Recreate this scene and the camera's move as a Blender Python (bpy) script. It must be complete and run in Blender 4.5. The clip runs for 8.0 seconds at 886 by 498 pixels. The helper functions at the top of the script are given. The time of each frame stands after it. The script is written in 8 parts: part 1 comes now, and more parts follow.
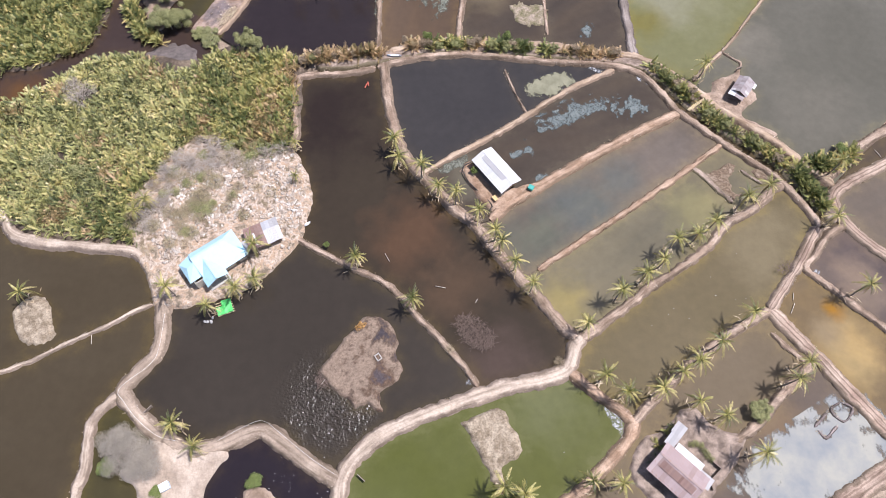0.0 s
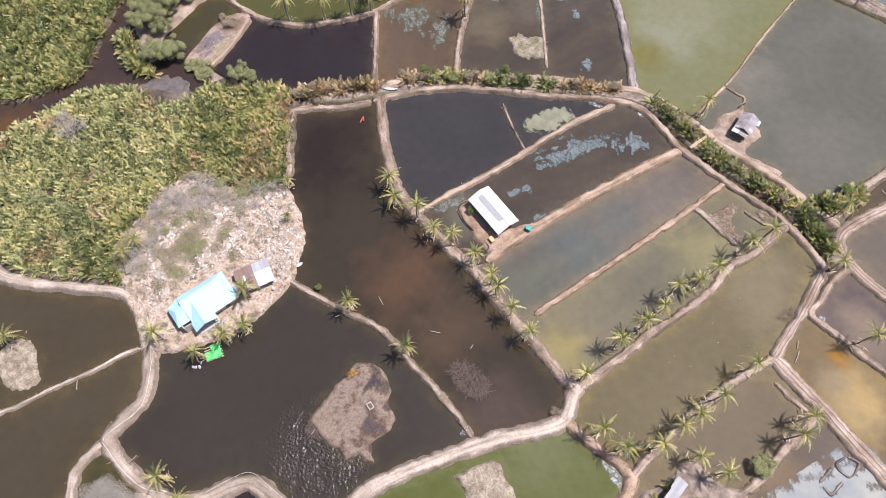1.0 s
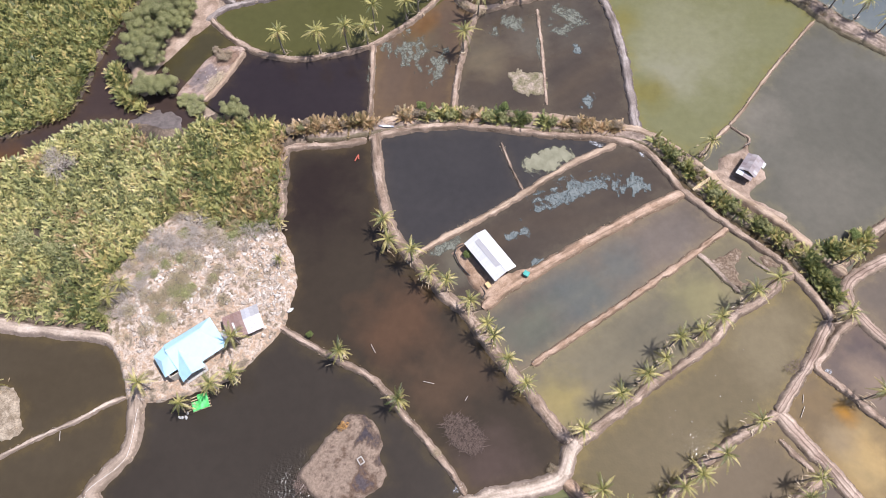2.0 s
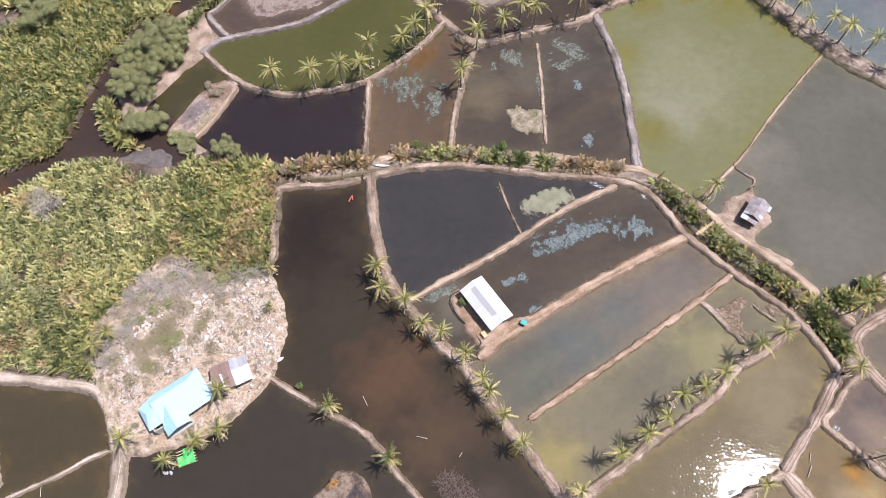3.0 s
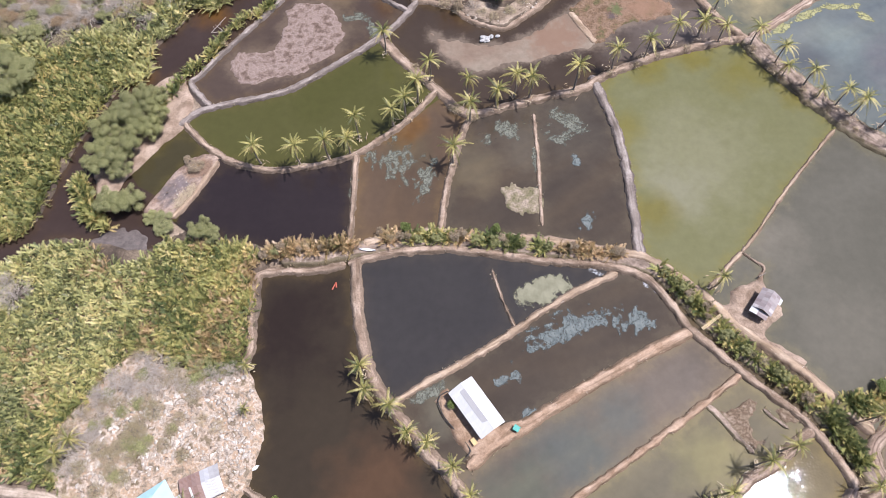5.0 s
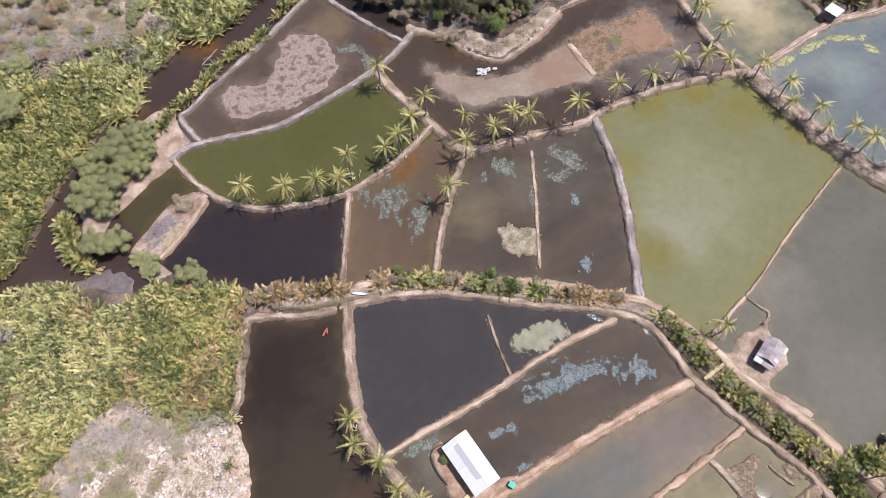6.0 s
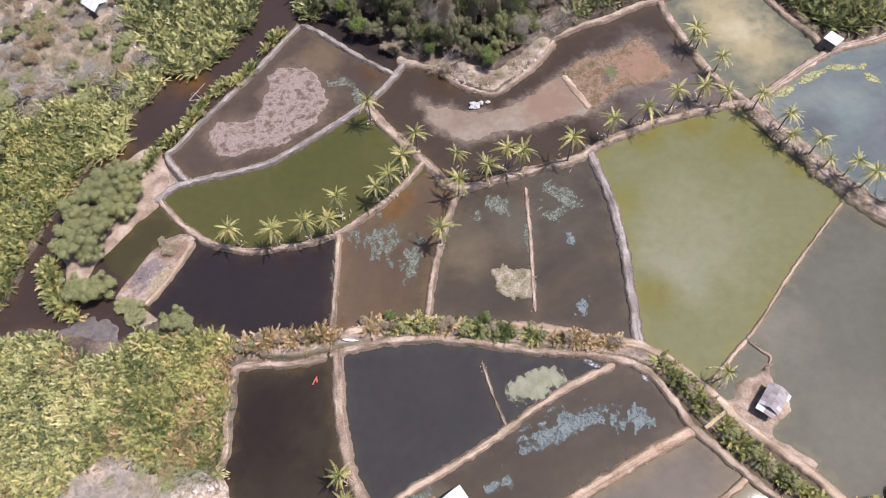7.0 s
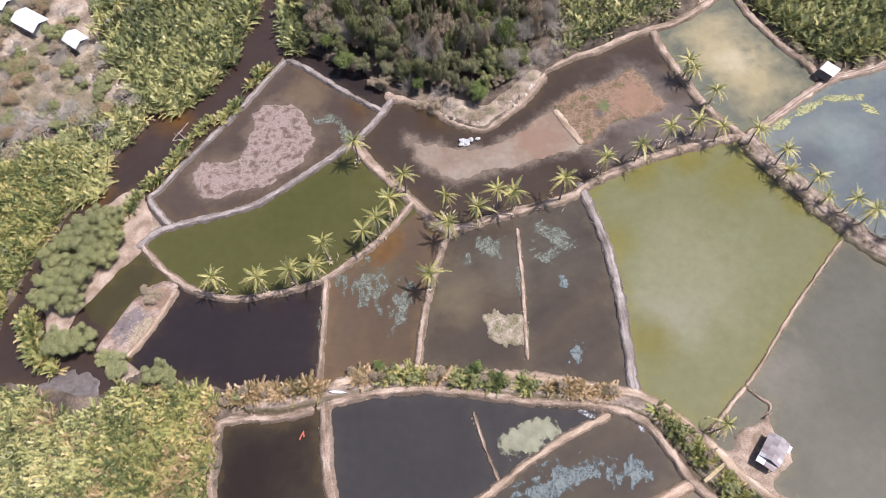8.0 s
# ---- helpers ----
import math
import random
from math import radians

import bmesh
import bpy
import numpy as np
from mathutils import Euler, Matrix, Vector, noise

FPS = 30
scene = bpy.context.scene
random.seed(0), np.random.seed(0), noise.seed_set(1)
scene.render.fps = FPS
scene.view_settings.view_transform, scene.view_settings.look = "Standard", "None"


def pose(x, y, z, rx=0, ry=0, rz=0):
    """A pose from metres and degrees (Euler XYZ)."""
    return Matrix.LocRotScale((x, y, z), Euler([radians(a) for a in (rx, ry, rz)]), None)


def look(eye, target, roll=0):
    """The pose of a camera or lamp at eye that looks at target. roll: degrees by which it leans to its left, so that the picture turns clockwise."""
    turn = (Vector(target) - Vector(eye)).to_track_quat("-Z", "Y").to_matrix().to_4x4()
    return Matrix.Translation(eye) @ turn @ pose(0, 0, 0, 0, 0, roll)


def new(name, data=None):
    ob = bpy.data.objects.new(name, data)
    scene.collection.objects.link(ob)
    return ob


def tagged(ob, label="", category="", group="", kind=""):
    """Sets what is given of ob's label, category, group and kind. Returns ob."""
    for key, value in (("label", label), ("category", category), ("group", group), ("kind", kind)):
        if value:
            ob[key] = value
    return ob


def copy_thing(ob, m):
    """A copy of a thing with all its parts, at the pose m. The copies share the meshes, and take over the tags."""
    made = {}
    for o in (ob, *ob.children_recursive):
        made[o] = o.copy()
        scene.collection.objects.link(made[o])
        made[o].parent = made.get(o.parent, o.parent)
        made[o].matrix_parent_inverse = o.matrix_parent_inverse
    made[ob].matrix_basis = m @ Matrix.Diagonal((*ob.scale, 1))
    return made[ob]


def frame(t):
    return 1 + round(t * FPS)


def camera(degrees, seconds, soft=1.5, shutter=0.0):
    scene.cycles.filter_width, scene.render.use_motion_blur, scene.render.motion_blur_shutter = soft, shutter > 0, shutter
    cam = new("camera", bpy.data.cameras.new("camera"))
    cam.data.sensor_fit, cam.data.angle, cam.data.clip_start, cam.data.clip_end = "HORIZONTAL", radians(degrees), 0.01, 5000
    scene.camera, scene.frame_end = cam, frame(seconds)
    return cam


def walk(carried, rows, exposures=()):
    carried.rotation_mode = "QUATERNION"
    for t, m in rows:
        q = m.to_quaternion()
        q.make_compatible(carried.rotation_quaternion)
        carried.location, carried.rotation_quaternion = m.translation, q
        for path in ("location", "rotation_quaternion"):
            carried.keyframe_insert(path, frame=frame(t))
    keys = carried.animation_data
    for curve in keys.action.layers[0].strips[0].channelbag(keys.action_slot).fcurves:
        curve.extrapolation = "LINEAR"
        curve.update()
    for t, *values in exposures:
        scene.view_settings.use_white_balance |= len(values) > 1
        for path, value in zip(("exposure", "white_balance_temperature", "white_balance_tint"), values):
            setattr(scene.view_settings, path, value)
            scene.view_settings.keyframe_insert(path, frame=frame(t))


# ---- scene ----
from mathutils import geometry

cam = camera(68.2, 8.0, soft=0.72)
PATH = [
    (0, (0.007, -0.061, 126.538), (-0.009, 1.539, 122.87), -0.1),
    (0.5, (0.857, 4.276, 126.654), (0.829, 5.878, 122.988), -0.3),
    (1, (1.663, 8.841, 126.816), (1.625, 10.455, 123.158), -0.5),
    (1.5, (2.418, 13.416, 126.951), (2.37, 15.042, 123.297), -0.6),
    (3, (4.587, 27.786, 126.888), (4.507, 29.446, 123.248), -1.1),
    (3.5, (5.283, 32.554, 126.824), (5.193, 34.222, 123.19), -1.3),
    (4, (6.003, 37.536, 126.697), (5.903, 39.218, 123.071), -1.5),
    (4.5, (6.755, 42.285, 126.59), (6.645, 43.975, 122.968), -1.8),
    (6, (8.732, 56.214, 126.317), (8.6, 57.94, 122.711), -2.3),
    (6.5, (9.316, 60.687, 126.485), (9.182, 62.413, 122.879), -2.7),
    (7, (9.968, 65.359, 126.794), (9.836, 67.099, 123.196), -2.8),
    (7.5, (10.765, 70.013, 127.107), (10.635, 71.761, 123.511), -3.1),
    (8, (11.699, 74.836, 127.354), (11.573, 76.594, 123.764), -3.3),
]
walk(cam, [(t, look(eye, target, roll)) for t, eye, target, roll in PATH], [(0, 0.4, 6090, 18), (4.5, 0.38, 6090, 18), (6.5, 0.34, 6090, 18), (8, 0.44, 6090, 18)])

# ---- sky, sun and exposure ----
SUN_UP, SUN_TURN = 66.6, 78.2  # elevation, and bearing clockwise from +y
world = bpy.data.worlds.new("sky")
scene.world = world
world.use_nodes = True
wt = world.node_tree
sky = wt.nodes.new("ShaderNodeTexSky")
sky.sky_type = "NISHITA"
sky.sun_disc = False
sky.sun_elevation, sky.sun_rotation = radians(SUN_UP), radians(SUN_TURN)
sky.dust_density = 2.0
wt.links.new(sky.outputs[0], wt.nodes["Background"].inputs[0])
wt.nodes["Background"].inputs[1].default_value = 0.091
sun_way = Vector((math.cos(radians(SUN_UP)) * math.sin(radians(SUN_TURN)), math.cos(radians(SUN_UP)) * math.cos(radians(SUN_TURN)), math.sin(radians(SUN_UP))))
sun = new("sun", bpy.data.lights.new("sun", "SUN"))
sun.data.energy, sun.data.angle, sun.data.color = 4.45, radians(0.55), (1.0, 0.97, 0.92)
sun.matrix_world = look(sun_way * 300, (0, 0, 0))


# ---- materials ----
def nodes_of(name):
    m = bpy.data.materials.new(name)
    m.use_nodes = True
    t = m.node_tree
    return m, t, t.nodes["Principled BSDF"]


def noise_node(t, scale, detail=4.0, rough=0.55, coord="Object", distort=0.0):
    c = t.nodes.new("ShaderNodeTexCoord")
    n = t.nodes.new("ShaderNodeTexNoise")
    n.inputs["Scale"].default_value, n.inputs["Detail"].default_value = scale, detail
    n.inputs["Roughness"].default_value, n.inputs["Distortion"].default_value = rough, distort
    t.links.new(c.outputs[coord], n.inputs["Vector"])
    return n.outputs["Fac"]


def ramp(t, fac, stops):
    r = t.nodes.new("ShaderNodeValToRGB")
    els = r.color_ramp.elements
    while len(els) < len(stops):
        els.new(0.5)
    for e, (p, c) in zip(els, stops):
        e.position, e.color = p, (*c, 1) if len(c) == 3 else c
    t.links.new(fac, r.inputs[0])
    return r.outputs[0]


def mix(t, fac, a, b, kind="MIX"):
    n = t.nodes.new("ShaderNodeMix")
    n.data_type, n.blend_type = "RGBA", kind
    for sock, v in ((n.inputs[0], fac), (n.inputs[6], a), (n.inputs[7], b)):
        if isinstance(v, (int, float)):
            sock.default_value = v
        elif isinstance(v, tuple):
            sock.default_value = (*v, 1)
        else:
            t.links.new(v, sock)
    return n.outputs[2]


def bump(t, bsdf, fac, strength, distance):
    b = t.nodes.new("ShaderNodeBump")
    b.inputs["Strength"].default_value, b.inputs["Distance"].default_value = strength, distance
    t.links.new(fac, b.inputs["Height"])
    t.links.new(b.outputs[0], bsdf.inputs["Normal"])


def mathy(t, kind, a, b):
    n = t.nodes.new("ShaderNodeMath")
    n.operation = kind
    for sock, v in zip(n.inputs, (a, b)):
        if isinstance(v, (int, float)):
            sock.default_value = v
        else:
            t.links.new(v, sock)
    return n.outputs[0]


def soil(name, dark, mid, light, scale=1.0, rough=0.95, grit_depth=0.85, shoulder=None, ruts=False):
    """Dry earth: broad patches, clods and fine grit. shoulder: a second, mostly darker tone towards the sides of a
    dyke.
    """
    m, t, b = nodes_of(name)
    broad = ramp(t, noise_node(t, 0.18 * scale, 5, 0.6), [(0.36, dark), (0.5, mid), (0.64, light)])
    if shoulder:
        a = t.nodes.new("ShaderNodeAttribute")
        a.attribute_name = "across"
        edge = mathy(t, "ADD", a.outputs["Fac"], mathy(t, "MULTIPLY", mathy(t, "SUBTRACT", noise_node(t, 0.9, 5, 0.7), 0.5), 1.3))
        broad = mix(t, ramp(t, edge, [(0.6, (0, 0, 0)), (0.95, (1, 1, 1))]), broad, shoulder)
        lane = t.nodes.new("ShaderNodeAttribute")  # worn lanes that run with the dyke
        lane.attribute_name = "lane"
        worn_in = t.nodes.new("ShaderNodeTexNoise")
        worn_in.inputs["Scale"].default_value, worn_in.inputs["Detail"].default_value = 1.0, 5.0
        t.links.new(lane.outputs["Vector"], worn_in.inputs["Vector"])
        broad = mix(t, 1.0, broad, ramp(t, worn_in.outputs["Fac"], [(0.34, (0.66, 0.64, 0.61)), (0.5, (1, 1, 1)), (0.66, (1.2, 1.19, 1.18))]), "MULTIPLY")
    if ruts:  # two wheel tracks worn into the top
        a2 = t.nodes.new("ShaderNodeAttribute")
        a2.attribute_name = "across"
        worn = mathy(t, "ADD", a2.outputs["Fac"], mathy(t, "MULTIPLY", mathy(t, "SUBTRACT", noise_node(t, 0.6, 3), 0.5), 0.25))
        broad = mix(t, 1.0, broad, ramp(t, worn, [(0.2, (1, 1, 1)), (0.3, (0.62, 0.6, 0.58)), (0.42, (0.62, 0.6, 0.58)), (0.52, (1.1, 1.1, 1.1))]), "MULTIPLY")
    grit = ramp(t, noise_node(t, 2.6 * scale, 6, 0.7), [(0.32, (0.45, 0.43, 0.4)), (0.55, (1, 1, 1)), (0.7, (1.35, 1.32, 1.3))])
    t.links.new(mix(t, grit_depth, broad, grit, "MULTIPLY"), b.inputs["Base Color"])
    b.inputs["Roughness"].default_value = rough
    b.inputs["Specular IOR Level"].default_value = 0.2
    bump(t, b, noise_node(t, 3.5 * scale, 6, 0.7), 0.6, 0.12)
    return m


def water(name, deep, shoal, shoal_at=0.62, ripple=0.0012, rough=0.02, ruffle=None, silt_and_reflections=(), grain=None, waves_per_m=1.9, film=False, gusts=False, shallow=None, shelf=None, shelf_reach=3.0):
    """Still turbid pond water: silty clouds and painted reflections under a glossy face with faint ripples."""
    m, t, b = nodes_of(name)
    col = ramp(t, noise_node(t, 0.045, 3, 0.5, distort=0.6), [(shoal_at - 0.22, deep), (shoal_at + 0.16, shoal)])
    if silt_and_reflections:
        c = t.nodes.new("ShaderNodeTexCoord")
        ragged = mathy(t, "MULTIPLY", mathy(t, "SUBTRACT", noise_node(t, 0.13, 5, 0.6), 0.5), 1.5)
    for x, y, reach, tone in silt_and_reflections:  # stirred silt, darker water and painted reflections: middle, reach, colour
        d = t.nodes.new("ShaderNodeVectorMath")
        d.operation = "DISTANCE"
        d.inputs[1].default_value = (x, y, 0)
        t.links.new(c.outputs["Object"], d.inputs[0])
        far = mathy(t, "ADD", mathy(t, "DIVIDE", d.outputs["Value"], reach), ragged)
        col = mix(t, ramp(t, far, [(0.25, (0.9, 0.9, 0.9)), (1.0, (0, 0, 0))]), col, tone)
    if grain is not None:  # drawn-out streaks of silt that follow the pond's length
        c2 = t.nodes.new("ShaderNodeTexCoord")
        mp = t.nodes.new("ShaderNodeMapping")
        mp.vector_type = "TEXTURE"
        mp.inputs["Rotation"].default_value = (0, 0, radians(grain))
        mp.inputs["Scale"].default_value = (30, 7, 1)
        n2 = t.nodes.new("ShaderNodeTexNoise")
        n2.inputs["Scale"].default_value, n2.inputs["Detail"].default_value = 1.0, 4.0
        t.links.new(c2.outputs["Object"], mp.inputs["Vector"])
        t.links.new(mp.outputs["Vector"], n2.inputs["Vector"])
        col = mix(t, 1.0, col, ramp(t, n2.outputs["Fac"], [(0.3, (0.84, 0.86, 0.9)), (0.5, (1, 1, 1)), (0.7, (1.18, 1.14, 1.06))]), "MULTIPLY")
    # the bottom shows through over the shallows: along the banks and round mud flats
    tint = shallow or tuple(min(0.3, c * k + d) for c, k, d in zip(deep, (1.55, 1.5, 1.25), (0.018, 0.012, 0.0)))
    stirred = mathy(t, "MULTIPLY", mathy(t, "SUBTRACT", noise_node(t, 0.26, 6, 0.68), 0.5), 8.0)
    for key, reach, most, tone in (("shore", 2.4, 0.42, tint), ("shelf", shelf_reach, 0.8, shelf)):
        if tone is None:
            continue
        a = t.nodes.new("ShaderNodeAttribute")
        a.attribute_name = key
        out = mathy(t, "DIVIDE", mathy(t, "ADD", a.outputs["Fac"], stirred), reach)
        col = mix(t, ramp(t, out, [(0.0, (most,) * 3), (0.45, (most * 0.3,) * 3), (1.0, (0, 0, 0))]), col, tone)
    fine = ramp(t, noise_node(t, 0.5, 5, 0.6), [(0.3, (0.93, 0.93, 0.93)), (0.7, (1.06, 1.06, 1.06))])
    t.links.new(mix(t, 1.0, col, fine, "MULTIPLY"), b.inputs["Base Color"])
    b.inputs["Roughness"].default_value, b.inputs["IOR"].default_value = rough, 1.33
    if film:  # a dull skin of silt and scum that takes the gloss away
        b.inputs["Roughness"].default_value, b.inputs["Specular IOR Level"].default_value = 0.6, 0.08
    waves = noise_node(t, waves_per_m, *((0.0, 0.5) if gusts else (1.4, 0.5)))
    height = mathy(t, "MULTIPLY", waves, ripple)
    if gusts:  # puffs of wind that roughen some stretches more than others
        height = mathy(t, "MULTIPLY", height, ramp(t, noise_node(t, 0.16, 3, 0.6), [(0.4, (0.75, 0.75, 0.75)), (0.62, (1.3, 1.3, 1.3))]))
    if ruffle:  # wind-ruffled patch: middle, reach, height of the chop
        c = t.nodes.new("ShaderNodeTexCoord")
        d = t.nodes.new("ShaderNodeVectorMath")
        d.operation = "DISTANCE"
        d.inputs[1].default_value = (*ruffle[0], 0)
        t.links.new(c.outputs["Object"], d.inputs[0])
        near = ramp(t, mathy(t, "DIVIDE", d.outputs["Value"], ruffle[1]), [(0.35, (1, 1, 1)), (1.0, (0, 0, 0))])
        broken = ramp(t, noise_node(t, 0.3, 3), [(0.3, (0, 0, 0)), (0.5, (1, 1, 1))])
        chop = mathy(t, "MULTIPLY", mix(t, 1.0, near, broken, "MULTIPLY"), noise_node(t, 1.8, 1.0, 0.5))
        height = mathy(t, "ADD", height, mathy(t, "MULTIPLY", chop, ruffle[2]))
    bump(t, b, height, 1.0, 1.0)
    return m


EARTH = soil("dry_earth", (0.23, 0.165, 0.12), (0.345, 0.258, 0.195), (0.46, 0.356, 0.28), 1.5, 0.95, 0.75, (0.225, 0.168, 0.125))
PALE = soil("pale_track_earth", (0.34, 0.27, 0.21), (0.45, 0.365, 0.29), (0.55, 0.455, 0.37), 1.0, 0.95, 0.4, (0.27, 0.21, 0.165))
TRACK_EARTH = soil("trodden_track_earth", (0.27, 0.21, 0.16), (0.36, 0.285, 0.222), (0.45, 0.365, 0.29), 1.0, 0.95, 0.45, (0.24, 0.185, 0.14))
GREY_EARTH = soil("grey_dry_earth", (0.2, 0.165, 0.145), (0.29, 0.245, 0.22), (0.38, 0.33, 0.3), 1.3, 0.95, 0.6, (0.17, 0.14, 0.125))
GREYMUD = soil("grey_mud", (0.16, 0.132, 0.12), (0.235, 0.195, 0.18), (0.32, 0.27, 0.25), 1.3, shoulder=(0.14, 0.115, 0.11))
GROUND = soil("scrub_ground", (0.19, 0.145, 0.105), (0.32, 0.25, 0.19), (0.46, 0.37, 0.29), 0.9)
LITTER = soil("leaf_litter", (0.055, 0.042, 0.034), (0.12, 0.092, 0.07), (0.22, 0.17, 0.125), 1.2)
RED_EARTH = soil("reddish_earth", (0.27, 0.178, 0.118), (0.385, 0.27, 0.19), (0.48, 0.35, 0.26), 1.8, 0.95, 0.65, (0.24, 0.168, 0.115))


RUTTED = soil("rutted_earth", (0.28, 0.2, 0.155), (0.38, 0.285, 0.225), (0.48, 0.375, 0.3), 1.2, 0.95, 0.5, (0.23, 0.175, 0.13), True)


def mottled(name, tones, scale, fine=3.0, rough=0.9):
    """Mud or stubble in several tones with ragged borders."""
    m, t, b = nodes_of(name)
    n = len(tones) - 1
    col = ramp(t, noise_node(t, scale, 6, 0.62, distort=0.15), [(0.37 + 0.26 * i / n, c) for i, c in enumerate(tones)])
    grit = ramp(t, noise_node(t, fine, 6, 0.75), [(0.32, (0.5, 0.48, 0.46)), (0.55, (1, 1, 1)), (0.72, (1.35, 1.3, 1.26))])
    t.links.new(mix(t, 0.9, col, grit, "MULTIPLY"), b.inputs["Base Color"])
    b.inputs["Roughness"].default_value = rough
    b.inputs["Specular IOR Level"].default_value = 0.25
    bump(t, b, noise_node(t, fine * 1.4, 6, 0.7), 0.7, 0.12)
    return m


TAN_EARTH = soil("tan_earth", (0.31, 0.225, 0.155), (0.4, 0.3, 0.215), (0.48, 0.375, 0.285), 1.0, 0.95, 0.4, (0.26, 0.19, 0.14))
DIRTY_EARTH = soil("dirty_earth", (0.17, 0.13, 0.105), (0.29, 0.225, 0.18), (0.42, 0.33, 0.27), 3.0, 0.95, 0.8, (0.17, 0.14, 0.09))
YARD_EARTH = mottled("rubble_earth", [(0.2, 0.155, 0.1), (0.36, 0.28, 0.21), (0.54, 0.45, 0.37), (0.43, 0.3, 0.2), (0.39, 0.31, 0.235), (0.22, 0.175, 0.125)], 0.4, 2.2)
ISLET_MUD = mottled("islet_mud", [(0.06, 0.05, 0.055), (0.12, 0.084, 0.062), (0.265, 0.198, 0.148), (0.225, 0.168, 0.126), (0.115, 0.074, 0.05), (0.085, 0.068, 0.07)], 0.13, 2.2)
WET_MUD = mottled("wet_mud", [(0.12, 0.1, 0.092), (0.15, 0.125, 0.115), (0.135, 0.115, 0.105)], 0.15, 0.8, 0.45)
STUBBLE = mottled("dry_stubble", [(0.2, 0.155, 0.105), (0.31, 0.25, 0.18), (0.42, 0.35, 0.26)], 0.7, 2.6)
SALT_MUD = mottled("salty_mud", [(0.13, 0.09, 0.07), (0.22, 0.16, 0.132), (0.31, 0.238, 0.205), (0.19, 0.138, 0.114)], 0.5, 3.0)
SHOAL_MUD = soil("shoal_mud", (0.19, 0.132, 0.096), (0.222, 0.168, 0.126), (0.25, 0.206, 0.158), 0.3, 0.7, 0.3)
CLAY_MUD = mottled("red_clay", [(0.12, 0.105, 0.05), (0.18, 0.118, 0.072), (0.24, 0.162, 0.112), (0.155, 0.1, 0.06)], 0.3, 1.8)
LILY_MUD = mottled("weedy_mud", [(0.14, 0.13, 0.065), (0.25, 0.21, 0.14), (0.37, 0.3, 0.235)], 0.5, 2.5)
ASH_GROUND = mottled("ashy_ground", [(0.2, 0.14, 0.108), (0.32, 0.235, 0.185), (0.41, 0.315, 0.26), (0.26, 0.18, 0.135)], 0.4, 2.4)

CORNER_MUD = mottled("drying_mud", [(0.19, 0.14, 0.095), (0.25, 0.19, 0.135), (0.14, 0.095, 0.062), (0.31, 0.24, 0.18)], 0.5, 2.6)


def stain(m, x, y, reach, tone):
    """A stain of ash, weed or wet clay on bare ground, with a ragged border."""
    t = m.node_tree
    b = t.nodes["Principled BSDF"]
    src = b.inputs["Base Color"].links[0].from_socket
    d = t.nodes.new("ShaderNodeVectorMath")
    d.operation = "DISTANCE"
    d.inputs[1].default_value = (x, y, 0.6)
    t.links.new(t.nodes.new("ShaderNodeTexCoord").outputs["Object"], d.inputs[0])
    far = mathy(t, "ADD", mathy(t, "DIVIDE", d.outputs["Value"], reach), mathy(t, "MULTIPLY", mathy(t, "SUBTRACT", noise_node(t, 1.8 / reach, 7, 0.72), 0.5), 3.0))
    t.links.new(mix(t, ramp(t, far, [(0.4, (0.8,) * 3), (1.1, (0, 0, 0))]), src, tone), b.inputs["Base Color"])


